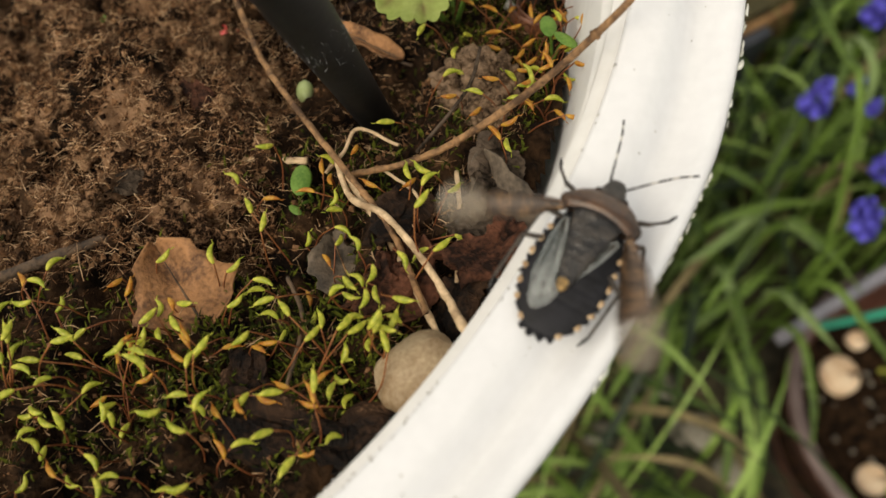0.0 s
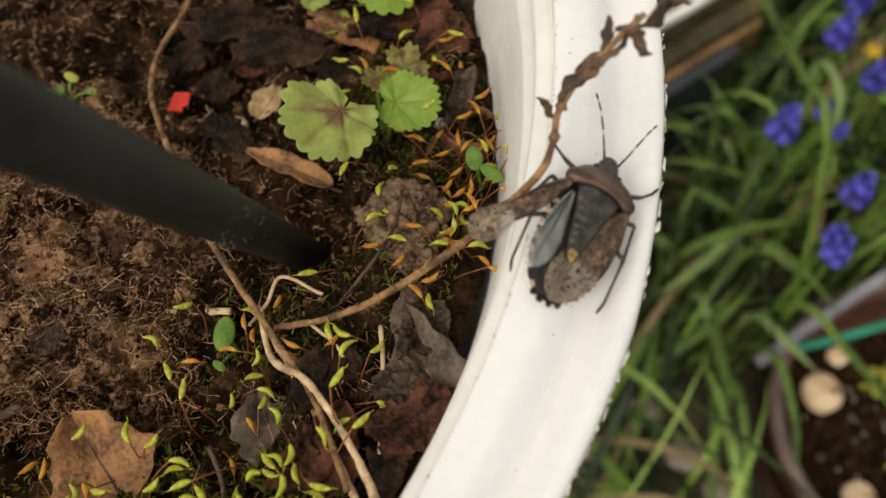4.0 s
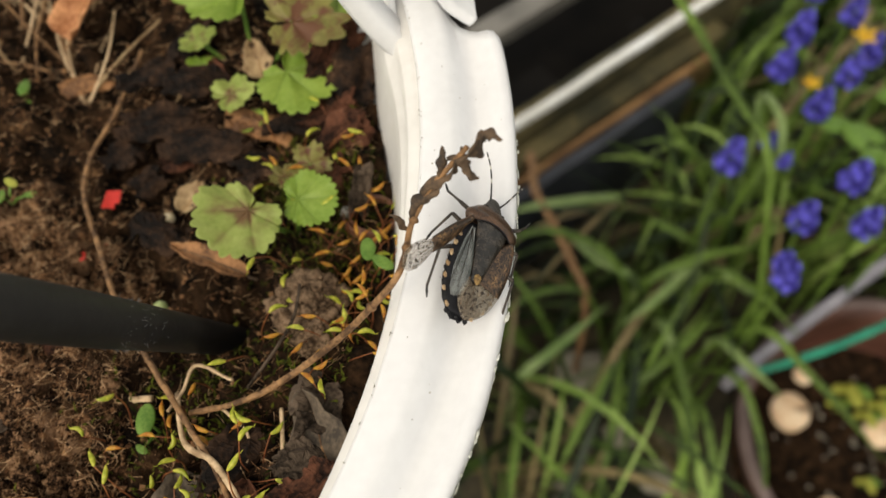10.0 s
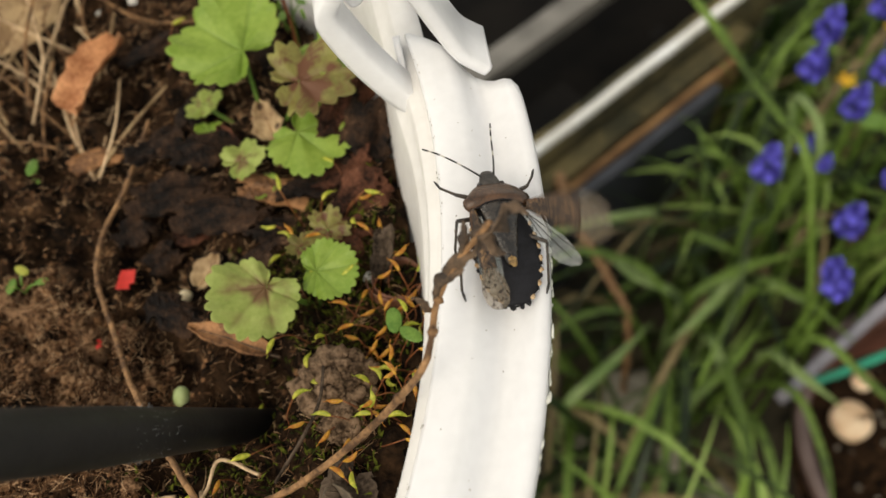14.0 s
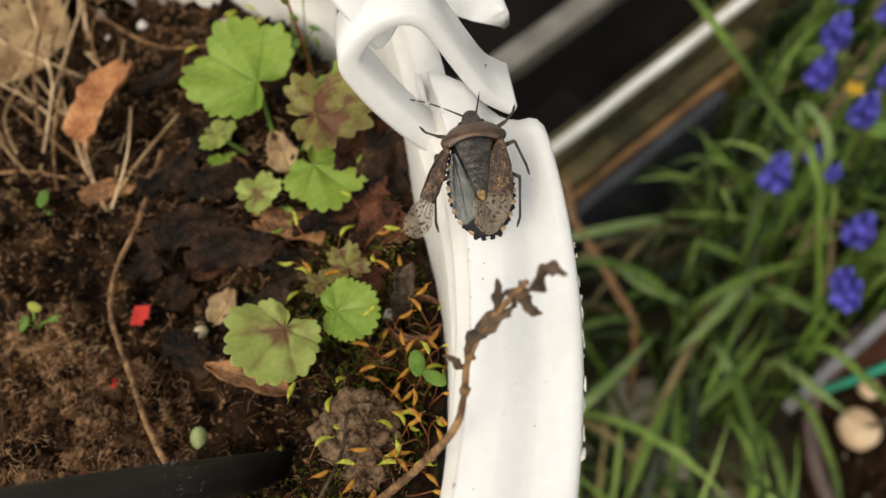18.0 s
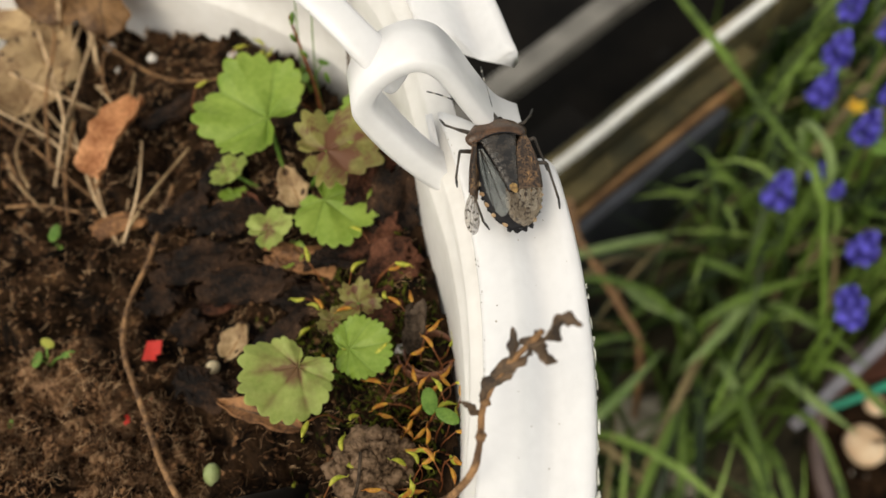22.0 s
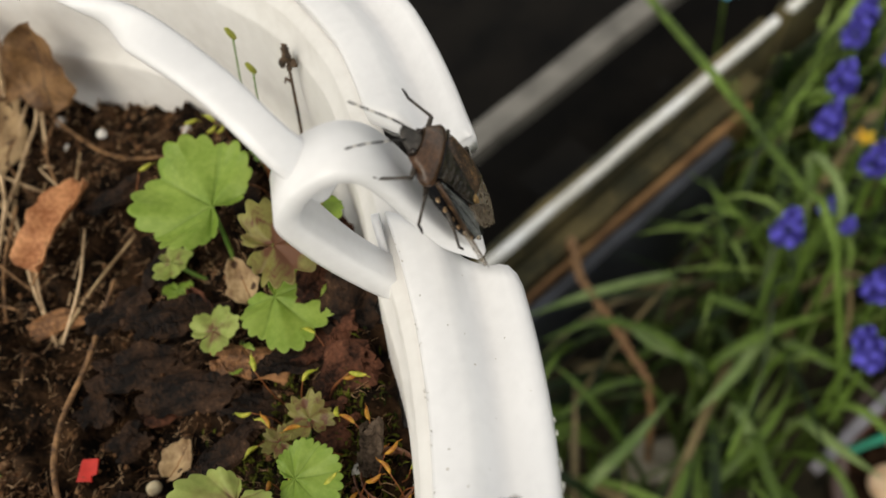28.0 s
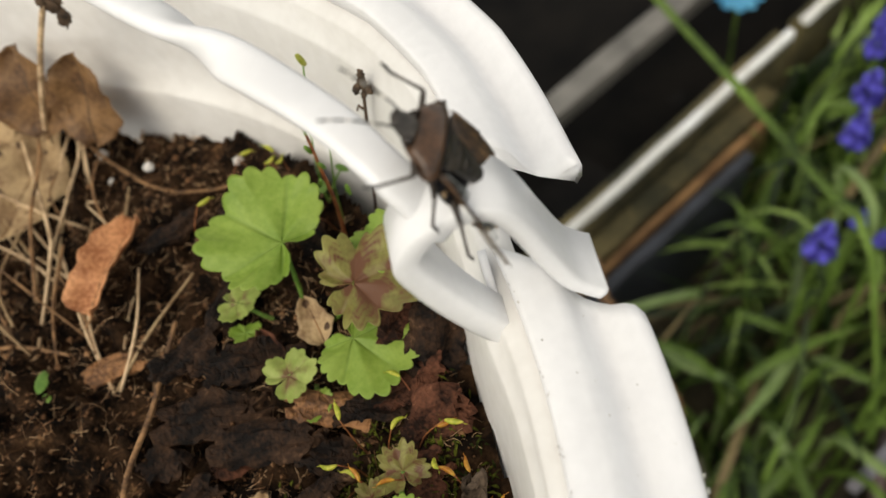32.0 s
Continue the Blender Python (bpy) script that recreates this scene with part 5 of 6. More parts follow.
for k, (p0, p1, w, tw) in enumerate((((93.2, -22.4, 5.4), (95.6, -21.0, 10.0), 1.5, 20), ((94.6, -21.6, 8.4), (97.6, -20.8, 13.2), 1.5, 80), ((97.2, -20.6, 12.2), (100.2, -20.6, 16.2), 1.7, 140), ((98.2, -20.2, 14.0), (98.4, -22.6, 12.6), 1.3, 60), ((92.9, -23.0, 5.2), (90.9, -22.6, 7.0), 0.9, 10), ((99.4, -20.2, 15.4), (101.4, -21.4, 16.6), 1.2, 40), ((96.0, -21.0, 10.6), (96.6, -19.2, 12.8), 1.0, 100), ((97.6, -20.9, 12.4), (99.6, -22.2, 11.8), 0.9, 30))):
    a, b = np.array(p0) - o, np.array(p1) - o
    n_l = 14
    v = []
    t = (b - a) / np.linalg.norm(b - a)
    s = np.cross(t, (0.2, 0.4, 1.0))
    s /= np.linalg.norm(s)
    u2 = np.cross(s, t)
    for i in range(n_l):
        q = i / (n_l - 1)
        ww = w * 0.36 * math.sin(math.pi * (0.1 + 0.85 * q)) * (1 + 0.35 * math.sin(17 * q + k * 2))
        ang = radians(tw + 150 * q)
        c = a + (b - a) * q + u2 * 0.35 * math.sin(5 * q + k) * w
        for j in (-1.0, -0.5, 0.0, 0.5, 1.0):
            v.append(c + (s * math.cos(ang) + u2 * math.sin(ang)) * ww * j + (u2 * math.cos(ang) - s * math.sin(ang)) * ww * 0.6 * j * j)
    v, f = sheet_solid(v, grid_faces(n_l, 5), 0.18)
    part("withered_leaf", v, f, STEM_DARK, over, "shrivelled dark brown leaf")

# stem with a dark seed head, near the far wall
farstem = thing("dried_stalk", (80, 42, -38), "small dark dried seed stalk by the far wall", "seed stalk")
v, f = tube(smooth_line([(0, 0, 0), (1.5, 0.9, 10), (3.5, 1.8, 23), (4.9, 2.6, 33)], 20), [0.28, 0.24, 0.2], 7)
part("stalk", v, f, STEM_DARK, farstem)
v, f = tube([(4.2, 2.2, 27.6), (3.5, 3.0, 28.0), (3.1, 3.2, 27.0)], [0.2, 0.14], 6)
part("twig", v, f, STEM_DARK, farstem)
for k, (x, y, z, r) in enumerate(((4.9, 2.6, 33.4, 0.5), (4.8, 2.5, 32.2, 0.55), (4.0, 3.1, 31.0, 0.5), (5.3, 2.2, 31.0, 0.5), (3.7, 3.4, 30.2, 0.42), (4.6, 2.4, 30.4, 0.4))):
    kv, kf = blob(r, r, r * 1.5, 0.45, 2, k, 8, 10, 3)
    part("seed_head", turned(kv, 20 * k, 15 * k, 0, (x, y, z)), kf, STEM_DARK, farstem)

# curled brown peel
peel = thing("curled_peel", (86.8, -6.4, -31.5), "thin reddish-brown peel curled into a ring", "dry peel")
v = []
for i in range(72):
    u = i / 71
    a = radians(-80 - 470 * (1 - u))
    r = 2.9 + 0.12 * u + 3.4 * max(0.0, 0.38 - u) ** 1.3
    for k in range(4):
        v.append(((r + 0.05 * k) * math.cos(a), (r + 0.05 * k) * math.sin(a), 6.6 + 0.75 * k - 1.2 * max(0.0, 0.3 - u)))
v, f = sheet_solid(v, grid_faces(72, 4), 0.16)
part("ring", turned(v, -10, 6, 0), f, PEEL, peel)
v, f = tube(smooth_line([(-3.6, 1.4, 6.4), (-4.6, 0.2, 4.0), (-4.2, -2.2, 1.4), (-3.6, -3.0, -1.0)], 12), [0.3, 0.7, 0.7, 0.5], 8, 0.3)
part("strip", v, f, PEEL, peel)


# ---- small bits ----
def flat_bit(at, lx, ly, lz, material, label, turn, name, category):
    o = np.array([(-1, -1), (0.6, -1), (0.45, -0.5), (1, -0.35), (0.9, 1), (-0.8, 0.9)]) * (lx / 2, ly / 2)
    v = [(x, y, 0) for x, y in o] + [(x, y, lz) for x, y in o]
    k = len(o)
    f = [tuple(reversed(range(k))), tuple(range(k, 2 * k))] + [(i, (i + 1) % k, (i + 1) % k + k, i + k) for i in range(k)]
    return tagged(place(part(name, v, f, material, None, label, smooth=False), *at, *turn), category=category)


flat_bit((48.8, 5.8, top(48.8, 5.8) + 0.9), 2.7, 2.9, 0.25, RED, "bright red scrap of plastic on the soil", (8, -6, -14), "plastic_scrap", "plastic scrap")
flat_bit((47.6, -1.5, top(47.6, -1.5) + 0.5), 1.8, 1.6, 0.2, RED, "half-buried red scrap of plastic", (25, 20, 40), "plastic_scrap", "plastic scrap")
flat_bit((46.4, -4.6, top(46.4, -4.6) + 0.4), 1.2, 1.4, 0.2, RED, "half-buried red scrap of plastic", (35, -20, 10), "plastic_scrap", "plastic scrap")
lump("fertiliser_bead", (57.1, 1.9, top(57.1, 1.9) + 2.0), (0.95, 0.95, 0.95), PEARL, "small round cream bead on the soil", "bead", 0.05, 1, 3, rows=14, cols=18)
lump("green_pod", (57.4, -13.8, top(57.4, -13.8) + 1.6), (1.05, 1.5, 1.2), mat("pod_green", (0.32, 0.40, 0.14), (0.46, 0.54, 0.26), 500, rough=0.6, bump=0.2), "pale grey-green round pod", "seed pod", 0.06, 1, 5, rows=14, cols=18)
for k, (x, y) in enumerate(((45.6, 66.5), (38.0, 68.0), (36.0, 75.0), (61.0, 62.0), (84.0, -3.0))):
    lump("perlite_grain", (x, y, top(x, y) + 0.5), (0.9, 0.8, 0.7), PERLITE, "white crumb of perlite", "perlite", 0.35, 2, k, rows=10, cols=14)


def seedling(at, leaves, label, material=SEEDLING):
    ob = thing("seedling", at, label, "seedling", "tiny seedlings")
    for k, (x, y, z, r, m) in enumerate(leaves):
        v, f = blob(r * 0.8, r * 1.45, r * 0.16, 0.05, 1, k, 8, 14, 1)
        part("seed_leaf", turned(v, 12 * (k % 3) - 10, 10 * (k % 2), 50 * k, (x, y, z)), f, m, ob)
        v, f = tube(smooth_line([(0, 0, -0.5), (x * 0.4, y * 0.4, z * 0.6), (x, y, z)], 8), [0.2, 0.16], 6)
        part("stalk", v, f, SEEDLING, ob)
    return ob


seedling(rest(34.6, 6.0, 1.8), [(-0.9, 0.2, 1.6, 0.95, SEEDLING), (0.6, 2.2, 2.0, 0.85, SEEDLING_Y), (3.4, 0.2, 1.4, 0.7, SEEDLING)], "three tiny round green and yellow seed leaves")
seedling(rest(32.0, 30.0), [(0, 0, 2.6, 1.3, SEEDLING), (0.4, -2.0, 1.2, 0.8, SEEDLING)], "small oval green seedling")
seedling(rest(60.3, -32.6), [(-1.0, 1.0, 2.6, 1.5, SEEDLING), (-1.6, -2.2, 1.6, 0.6, SEEDLING)], "small pointed green seedling")
seedling(rest(88.0, -15.0, -0.5), [(-0.9, 1.4, 5.0, 1.25, SEEDLING), (0.9, -0.9, 5.4, 1.1, SEEDLING)], "pair of oval green seed leaves by the wall")
seedling(rest(28.5, -58.0), [(0, 0, 3.0, 1.6, SEEDLING), (-3.0, 0.4, 2.6, 1.3, SEEDLING)], "round flat green seedling among the moss")
seedling(rest(30.0, -2.0), [(0, 0, 1.0, 0.5, SEEDLING)], "tiny green shoot on the peat")
seedling(rest(67.0, 47.5), [(0, 0, 3.6, 1.1, SEEDLING), (2.4, 1.0, 3.0, 0.9, SEEDLING)], "small green shoots by the far wall")
seedling(rest(75.0, 46.0), [(0, 0, 3.6, 0.9, SEEDLING), (3.0, 3.0, 3.0, 0.8, SEEDLING)], "small green shoots by the far wall")
for at, tip, fat in (((74, 47, -37), (78.2, 49.2, -5.4), 0.42), ((76, 43, -37), (80.0, 44.3, -7.2), 0.4)):
    sprout = thing("sprout", at, "thin upright shoot with a yellow-green bud", "sprout", "thin shoots by the far wall")
    e = np.array(tip) - at
    v, f = tube(smooth_line([(0, 0, -0.5), e * (0.3, 0.2, 0.5), e], 14), [0.16, 0.12], 6)
    part("stalk", v, f, SEEDLING, sprout)
    v, f = blob(fat, fat, 1.35, 0.12, 2, 3, 10, 10, 1)
    part("bud", turned(v, 10, -12, 0, e + (0, 0, 0.9)), f, SEEDLING_Y, sprout)


# ---- moss ----
def moss_mat(count, seed, centre, spread, label):
    r = np.random.default_rng(seed)
    bits = []
    for k in range(count):
        x, y = centre[0] + r.normal(0, spread[0]), centre[1] + r.normal(0, spread[1])
        if math.hypot(x, y) > 89.5:
            continue
        h, a = r.uniform(0.5, 1.5), r.uniform(0, 2 * math.pi)
        w = r.uniform(0.08, 0.2)
        d = np.array([math.cos(a), math.sin(a), 0])
        s = np.array([-d[1], d[0], 0]) * w
        p = np.array([x, y, top(x, y) - 0.1])
        m = p + d * 0.3 * h + (0, 0, h * 0.7)
        e = p + d * 0.9 * h + (0, 0, h)
        bits.append((np.array([p - s * 0.5, p + s * 0.5, m - s, m + s, e]), [(0, 1, 3, 2), (2, 3, 4)]))
    v, f = merge(bits)
    return tagged(part("moss_cushion", v, f, MOSS, None, label, smooth=False, kind="stuff"), category="moss")


moss_mat(2200, 51, (60, -53), (10, 6), "low yellow-green moss cushion")
moss_mat(1300, 52, (82, -12), (5, 11), "low green moss by the wall")
moss_mat(900, 53, (78, 3), (5, 3.5), "low green moss on the soil")
moss_mat(500, 54, (66, -31), (7, 5), "sparse green moss on the soil")
moss_mat(600, 55, (36, -54), (8, 6), "low dark moss on the soil")


def capsule_mesh(bend, length, fat):
    p = []
    for i in range(9):
        u = i / 8
        p.append((bend * math.sin(math.pi * u) * 0.5, length * u, bend * 0.4 * u * u))
    return tube(smooth_line(p, 12), [fat * 0.35, fat * 0.8, fat, fat, fat * 0.9, fat * 0.6, fat * 0.18], 8)


def sporophyte(material, bend, length, fat, height, lean):
    """A moss stalk with its capsule, built once and copied."""
    ob = thing("moss_capsule", (0, 0, 0), "curved yellow-green moss capsule on a thin red stalk" if material is CAPSULE else "orange-ripe moss capsule on a thin red stalk", "moss capsule", "moss capsules")
    tip = np.array([0.0, lean, height])
    v, f = tube(smooth_line([(0, 0, -0.6), (0.2, lean * 0.25, height * 0.55), tip], 10), [0.10, 0.085, 0.08], 5)
    part("stalk", v, f, SETA, ob)
    v, f = capsule_mesh(bend, length, fat)
    part("capsule", turned(v, 8, 0, 0, tip), f, material, ob)
    v, f = tube([tip + np.array([0, length, bend * 0.4]), tip + np.array([bend * 0.2, length + 0.45, bend * 0.4 + 0.05])], [fat * 0.2, 0.03], 5)
    part("beak", v, f, material, ob)
    return ob


kinds = [sporophyte(CAPSULE, 0.5, 1.9, 0.30, 5.0, 1.4), sporophyte(CAPSULE, -0.7, 2.0, 0.31, 6.5, 2.0), sporophyte(CAPSULE, 0.9, 1.7, 0.28, 4.0, 1.0), sporophyte(CAPSULE, 0.2, 2.1, 0.33, 7.5, 2.6), sporophyte(CAPSULE_OR, 0.5, 2.0, 0.28, 6.0, 2.4), sporophyte(CAPSULE_OR, -0.3, 1.8, 0.27, 5.0, 1.6)]
used = set()
r = np.random.default_rng(61)


def sow(count, centre, spread, orange, angle=None, jitter=180, limit=89.0):
    done = 0
    while done < count:
        x, y = centre[0] + r.normal(0, spread[0]), centre[1] + r.normal(0, spread[1])
        if math.hypot(x, y) > limit or x < 8:
            continue
        k = int(r.integers(4, 6)) if r.random() < orange else int(r.integers(0, 4))
        turn = (r.normal(0, 14), r.normal(0, 14), r.uniform(0, 360) if angle is None else angle + r.normal(0, jitter))
        m = pose(x * MM, y * MM, (top(x, y) - 0.3) * MM, *turn)
        if k not in used:
            used.add(k)
            kinds[k].matrix_basis = m
        else:
            copy_thing(kinds[k], m)
        done += 1


sow(26, (50, -50), (9, 5.0), 0.25)
sow(24, (67, -47), (6, 4.5), 0.25)
sow(24, (48, -60), (8, 5.0), 0.2)
sow(16, (36, -56), (6, 6.0), 0.2)
sow(24, (62, -54), (8, 5.0), 0.22)
sow(20, (44, -53), (7, 6.0), 0.18)
sow(22, (30, -60), (6, 6.0), 0.15)
sow(14, (70, -59), (4, 3.0), 0.25)
sow(20, (66, -36), (6, 4.0), 0.1)
sow(20, (86, -10), (2.2, 7.0), 0.8, limit=90)
sow(20, (84, -26), (3, 4.0), 0.55)
sow(20, (88.2, -28), (1.0, 8.0), 0.5, limit=90.2)
sow(10, (80, -8), (4, 5.0), 0.45)
sow(8, (77, 6), (5, 3.0), 0.3)
sow(8, (74, -20), (5, 4.0), 0.1)
sow(9, (70, 50), (9, 4.0), 0.1)
for k in range(6):
    if k not in used:
        kinds[k].matrix_basis = pose(0.060, -0.052 + 0.002 * k, (top(60, -52 + 2 * k) - 0.3) * MM, 0, 0, 60 * k)


# ---- garden below the pot ----
GZ = -395.0
gx = np.concatenate([[-30000, -3000], np.linspace(-300, 900, 49), [3000, 30000]])
gX, gY = np.meshgrid(gx, gx)
pp = np.stack([gX.ravel(), gY.ravel(), 0 * gX.ravel()], 1)
gz = GZ + np.where((np.abs(gX.ravel()) < 1000) & (np.abs(gY.ravel()) < 1000), 9 * fbm(pp / 60, 3, 4), 0)
ground = part("ground", np.stack([gX.ravel(), gY.ravel(), gz], 1), grid_faces(len(gx), len(gx)), GROUND, None, "dark garden soil with leaf litter", kind="structure")


def blade(base, tip, width, sag, sections=9, fold=0.25):
    """A long leaf that arches from base to tip."""
    b, t = np.array(base, float), np.array(tip, float)
    d = t - b
    h = np.array([d[1], -d[0], 0.0])
    h /= np.linalg.norm(h) + 1e-9
    v = []
    for i in range(sections):
        u = i / (sections - 1)
        c = b + d * u + np.array([0, 0, sag * 4 * u * (1 - u)])
        w = width * 0.5 * (0.75 + 0.25 * math.sin(math.pi * u)) * (1 if u < 0.7 else max(0.06, (1 - u) / 0.3))
        v += [c - h * w, c + np.array([0, 0, -fold * w]), c + h * w]
    f = grid_faces(sections, 3)
    return np.array(v), f


r = np.random.default_rng(71)
bits, dry = [], []
for k in range(2500):
    x, y = r.uniform(105, 460), r.uniform(-110, 330)
    # the bed's edge runs obliquely; no grass on the black sheet behind the rails
    if y > 0.62 * (x - 160) + 165:
        continue
    if math.hypot(x - 300, y - 15) < 84 or math.hypot(x - 177, y - 86) < 30:
        continue
    dens = fbm(np.array([[x / 45, y / 45, 0.5]]), 2, 31)[0]
    if dens < -0.3 or (x < 265 and y < 60 and r.random() < 0.5):
        continue
    a = r.uniform(0, 2 * math.pi) if r.random() < 0.6 else r.normal(0.2, 0.9) + math.pi * (r.random() < 0.5)
    ln = r.uniform(50, 170)
    hgt = r.uniform(30, 150)
    base = (x, y, GZ)
    tip = (x + ln * math.cos(a), y + ln * math.sin(a), GZ + hgt)
    if tip[1] > 0.62 * (tip[0] - 160) + 160 or math.hypot(tip[0] - 300, tip[1] - 15) < 80 or math.hypot(tip[0] - 177, tip[1] - 86) < 22 or math.hypot((x + tip[0]) / 2 - 177, (y + tip[1]) / 2 - 86) < 20 or math.hypot((x + tip[0]) / 2 - 300, (y + tip[1]) / 2 - 15) < 78:
        continue
    bv, bf = blade(base, tip, r.choice([1.2, 1.8, 2.6, 3.4, 4.4]) * r.uniform(0.8, 1.2), r.uniform(10, 60), 8)
    (bits if r.random() < 0.8 else dry).append((bv, bf))
# the grass that grows up to the rail past the planter's end
for k in range(900):
    q, n = r.uniform(118, 400), r.uniform(50, 84)
    a, ln = r.uniform(0, 2 * math.pi), r.uniform(20, 90)
    q1, n1 = q + ln * math.cos(a), n + ln * math.sin(a)
    if n1 > 86 or q1 < 114:
        continue
    base, tip = [(162 + 0.857 * c - 0.515 * (m - 56.6), 163.4 + 0.515 * c + 0.857 * (m - 56.6), h) for c, m, h in ((q, n, GZ), (q1, n1, GZ + r.uniform(30, 105)))]
    bits.append(blade(base, tip, r.choice([1.6, 2.4, 3.4, 4.4]) * r.uniform(0.8, 1.2), r.uniform(8, 40), 8))
v, f = merge(bits)
tagged(part("long_grass", v, f, BLADE, None, "dense dark green strap-like leaves over the ground", kind="stuff"), category="grass")
v, f = merge(dry)
tagged(part("dead_grass", v, f, BLADE_DRY, None, "scattered yellowed dead leaves", kind="stuff"), category="grass")


def single_blade(pts, width, material, label):
    p = smooth_line(pts, 18)
    b = p[0].copy()
    v = []
    for i, c in enumerate(p):
        t = p[min(i + 1, 17)] - p[max(i - 1, 0)]
        h = np.cross(t, (0, 0, 1.0))
        h /= np.linalg.norm(h) + 1e-9
        w = width * 0.5 * (1 if i < 13 else max(0.1, (17 - i) / 4))
        v += [c - b - h * w, c - b + (0, 0, -0.25 * w), c - b + h * w]
    v, f = sheet_solid(v, grid_faces(18, 3), 0.5)
    return tagged(place(part("strap_leaf", v, f, material, None, label), *b), category="leaf", group="strap leaves in the bed")


for pts, w, m, lab in (([(262, 40, -392), (236, 97, -212), (226, 128, -196), (214, 172, -190), (204, 215, -190), (194, 262, -192), (182, 322, -202)], 5.2, BLADE, "long arching green leaf"),
                       ([(262, 128, -392), (252, 140, -250), (250, 150, -222), (250, 125, -215), (247, 108, -240)], 5.5, BLADE_PALE, "pale green folded leaf"),
                       ([(215, 70, -392), (185, 60, -300), (165, 40, -285), (140, 5, -300)], 6.0, BLADE, "broad green strap-like leaf"),
                       ([(205, 60, -392), (240, 66, -290), (265, 40, -290), (300, 5, -320)], 5.5, BLADE, "broad green strap-like leaf"),
                       ([(200, 65, -392), (203, 40, -300), (200, 5, -300), (196, -40, -330)], 6.0, BLADE, "broad green strap-like leaf"),
                       ([(205, 68, -392), (214, 40, -305), (216, 0, -310), (212, -40, -340)], 6.0, BLADE, "broad green strap-like leaf"),
                       ([(205, 80, -392), (190, 100, -290), (160, 122, -280), (130, 128, -300)], 5.5, BLADE, "broad green strap-like leaf"),
                       ([(205, 80, -392), (225, 88, -280), (240, 80, -270), (265, 60, -290)], 5.0, BLADE, "broad green strap-like leaf"),
                       ([(195, 75, -392), (175, 92, -300), (150, 95, -290), (120, 88, -310)], 5.0, BLADE, "broad green strap-like leaf"),
                       ([(180, 20, -392), (160, 0, -310), (140, -30, -310)], 9.0, BLADE, "wide dark green leaf"),
                       ([(200, 75, -392), (185, 70, -300), (172, 30, -290), (160, -5, -310)], 5.5, BLADE, "broad green strap-like leaf"),
                       ([(210, 75, -392), (230, 50, -300), (238, 20, -300), (240, -10, -320)], 5.0, BLADE, "broad green strap-like leaf")):
    single_blade(pts, w * 0.66, m, lab)
for k, pts in enumerate(([(134, 56, -295), (155, 67, -285), (182, 88, -295)], [(228, 65, -295), (236, 47, -285), (251, 34, -295)], [(183, 45, -295), (207, 58, -285), (237, 83, -295)], [(197, 98, -295), (177, 109, -285), (167, 131, -295)],
                         [(235, 100, -295), (245, 85, -285), (261, 76, -295)], [(202, 97, -295), (230, 103, -285), (265, 110, -295)], [(199, 144, -295), (160, 140, -285), (126, 140, -295)], [(205, 77, -295), (204, 57, -285), (208, 43, -295)],
                         [(210, 130, -295), (221, 116, -285), (235, 111, -295)], [(235, 110, -295), (207, 87, -285), (184, 75, -295)])):
    x, y, z = pts[0]
    single_blade([(x + 6 * math.sin(k), y + 5 * math.cos(k), GZ - 2), (x + 2 * math.sin(k), y + 2 * math.cos(k), -330)] + pts, 4.6, (BLADE_PALE, BLADE)[k % 3 == 2], "bright green strap-like leaf that arches over the bed")
single_blade([(104, 60, GZ - 2), (107, 70, -345), (112, 95, -326), (129, 94, -322), (150, 81, -340)], 17, BLADE, "broad dark green leaf low over the ground")
stem([(160, 200, GZ), (157, 176, -296), (155, 150, -288), (161, 131, -288), (167, 111, -292), (172, 91, -302), (175, 80, GZ)], [2.2, 2.0, 1.8], STEM, "bent brown dead stem in the flower bed", "dead_stem")


def muscari(at, foot, size=1.0, seed=0):
    """A grape hyacinth: a stem and a head of small blue bells, each ring a little narrower."""
    ob = thing("grape_hyacinth", foot, "grape hyacinth with a dense violet-blue flower head", "flower", "grape hyacinths")
    h = np.array(at) - np.array(foot)
    v, f = tube(smooth_line([(0, 0, 0), h * 0.5 + (3, 2, 0), h], 14), [1.4, 1.2, 1.0], 8)
    part("stem", v, f, BLADE, ob)
    rr = np.random.default_rng(seed)
    bits = []
    axis = h / np.linalg.norm(h) * 0.4 + np.array([0, 0, 0.6])
    axis /= np.linalg.norm(axis)
    e1 = np.cross(axis, (0, 1, 0))
    e1 /= np.linalg.norm(e1)
    e2 = np.cross(axis, e1)
    rows = 8
    for i in range(rows):
        u = i / (rows - 1)
        rad = 5.2 * size * (1 - 0.75 * u ** 1.6) * rr.uniform(0.9, 1.15)
        cnt = max(3, int(9 * (1 - 0.6 * u)))
        for j in range(cnt):
            a = 2 * math.pi * (j + 0.5 * (i % 2)) / cnt + rr.normal(0, 0.15)
            c = h + axis * (-8 + 18 * u) * size + rad * (math.cos(a) * e1 + math.sin(a) * e2)
            s = size * (2.15 - 0.8 * u) * rr.uniform(0.75, 1.2)
            bv, bf = blob(s, s, s * 1.25, 0.06, 1, j, 6, 8, 1)
            bits.append((turned(bv, rr.uniform(-40, 40), rr.uniform(-40, 40), 0, c), bf))
    v, f = merge(bits)
    part("flower_head", v, f, MUSCARI, ob, "cluster of violet-blue bells")
    return ob


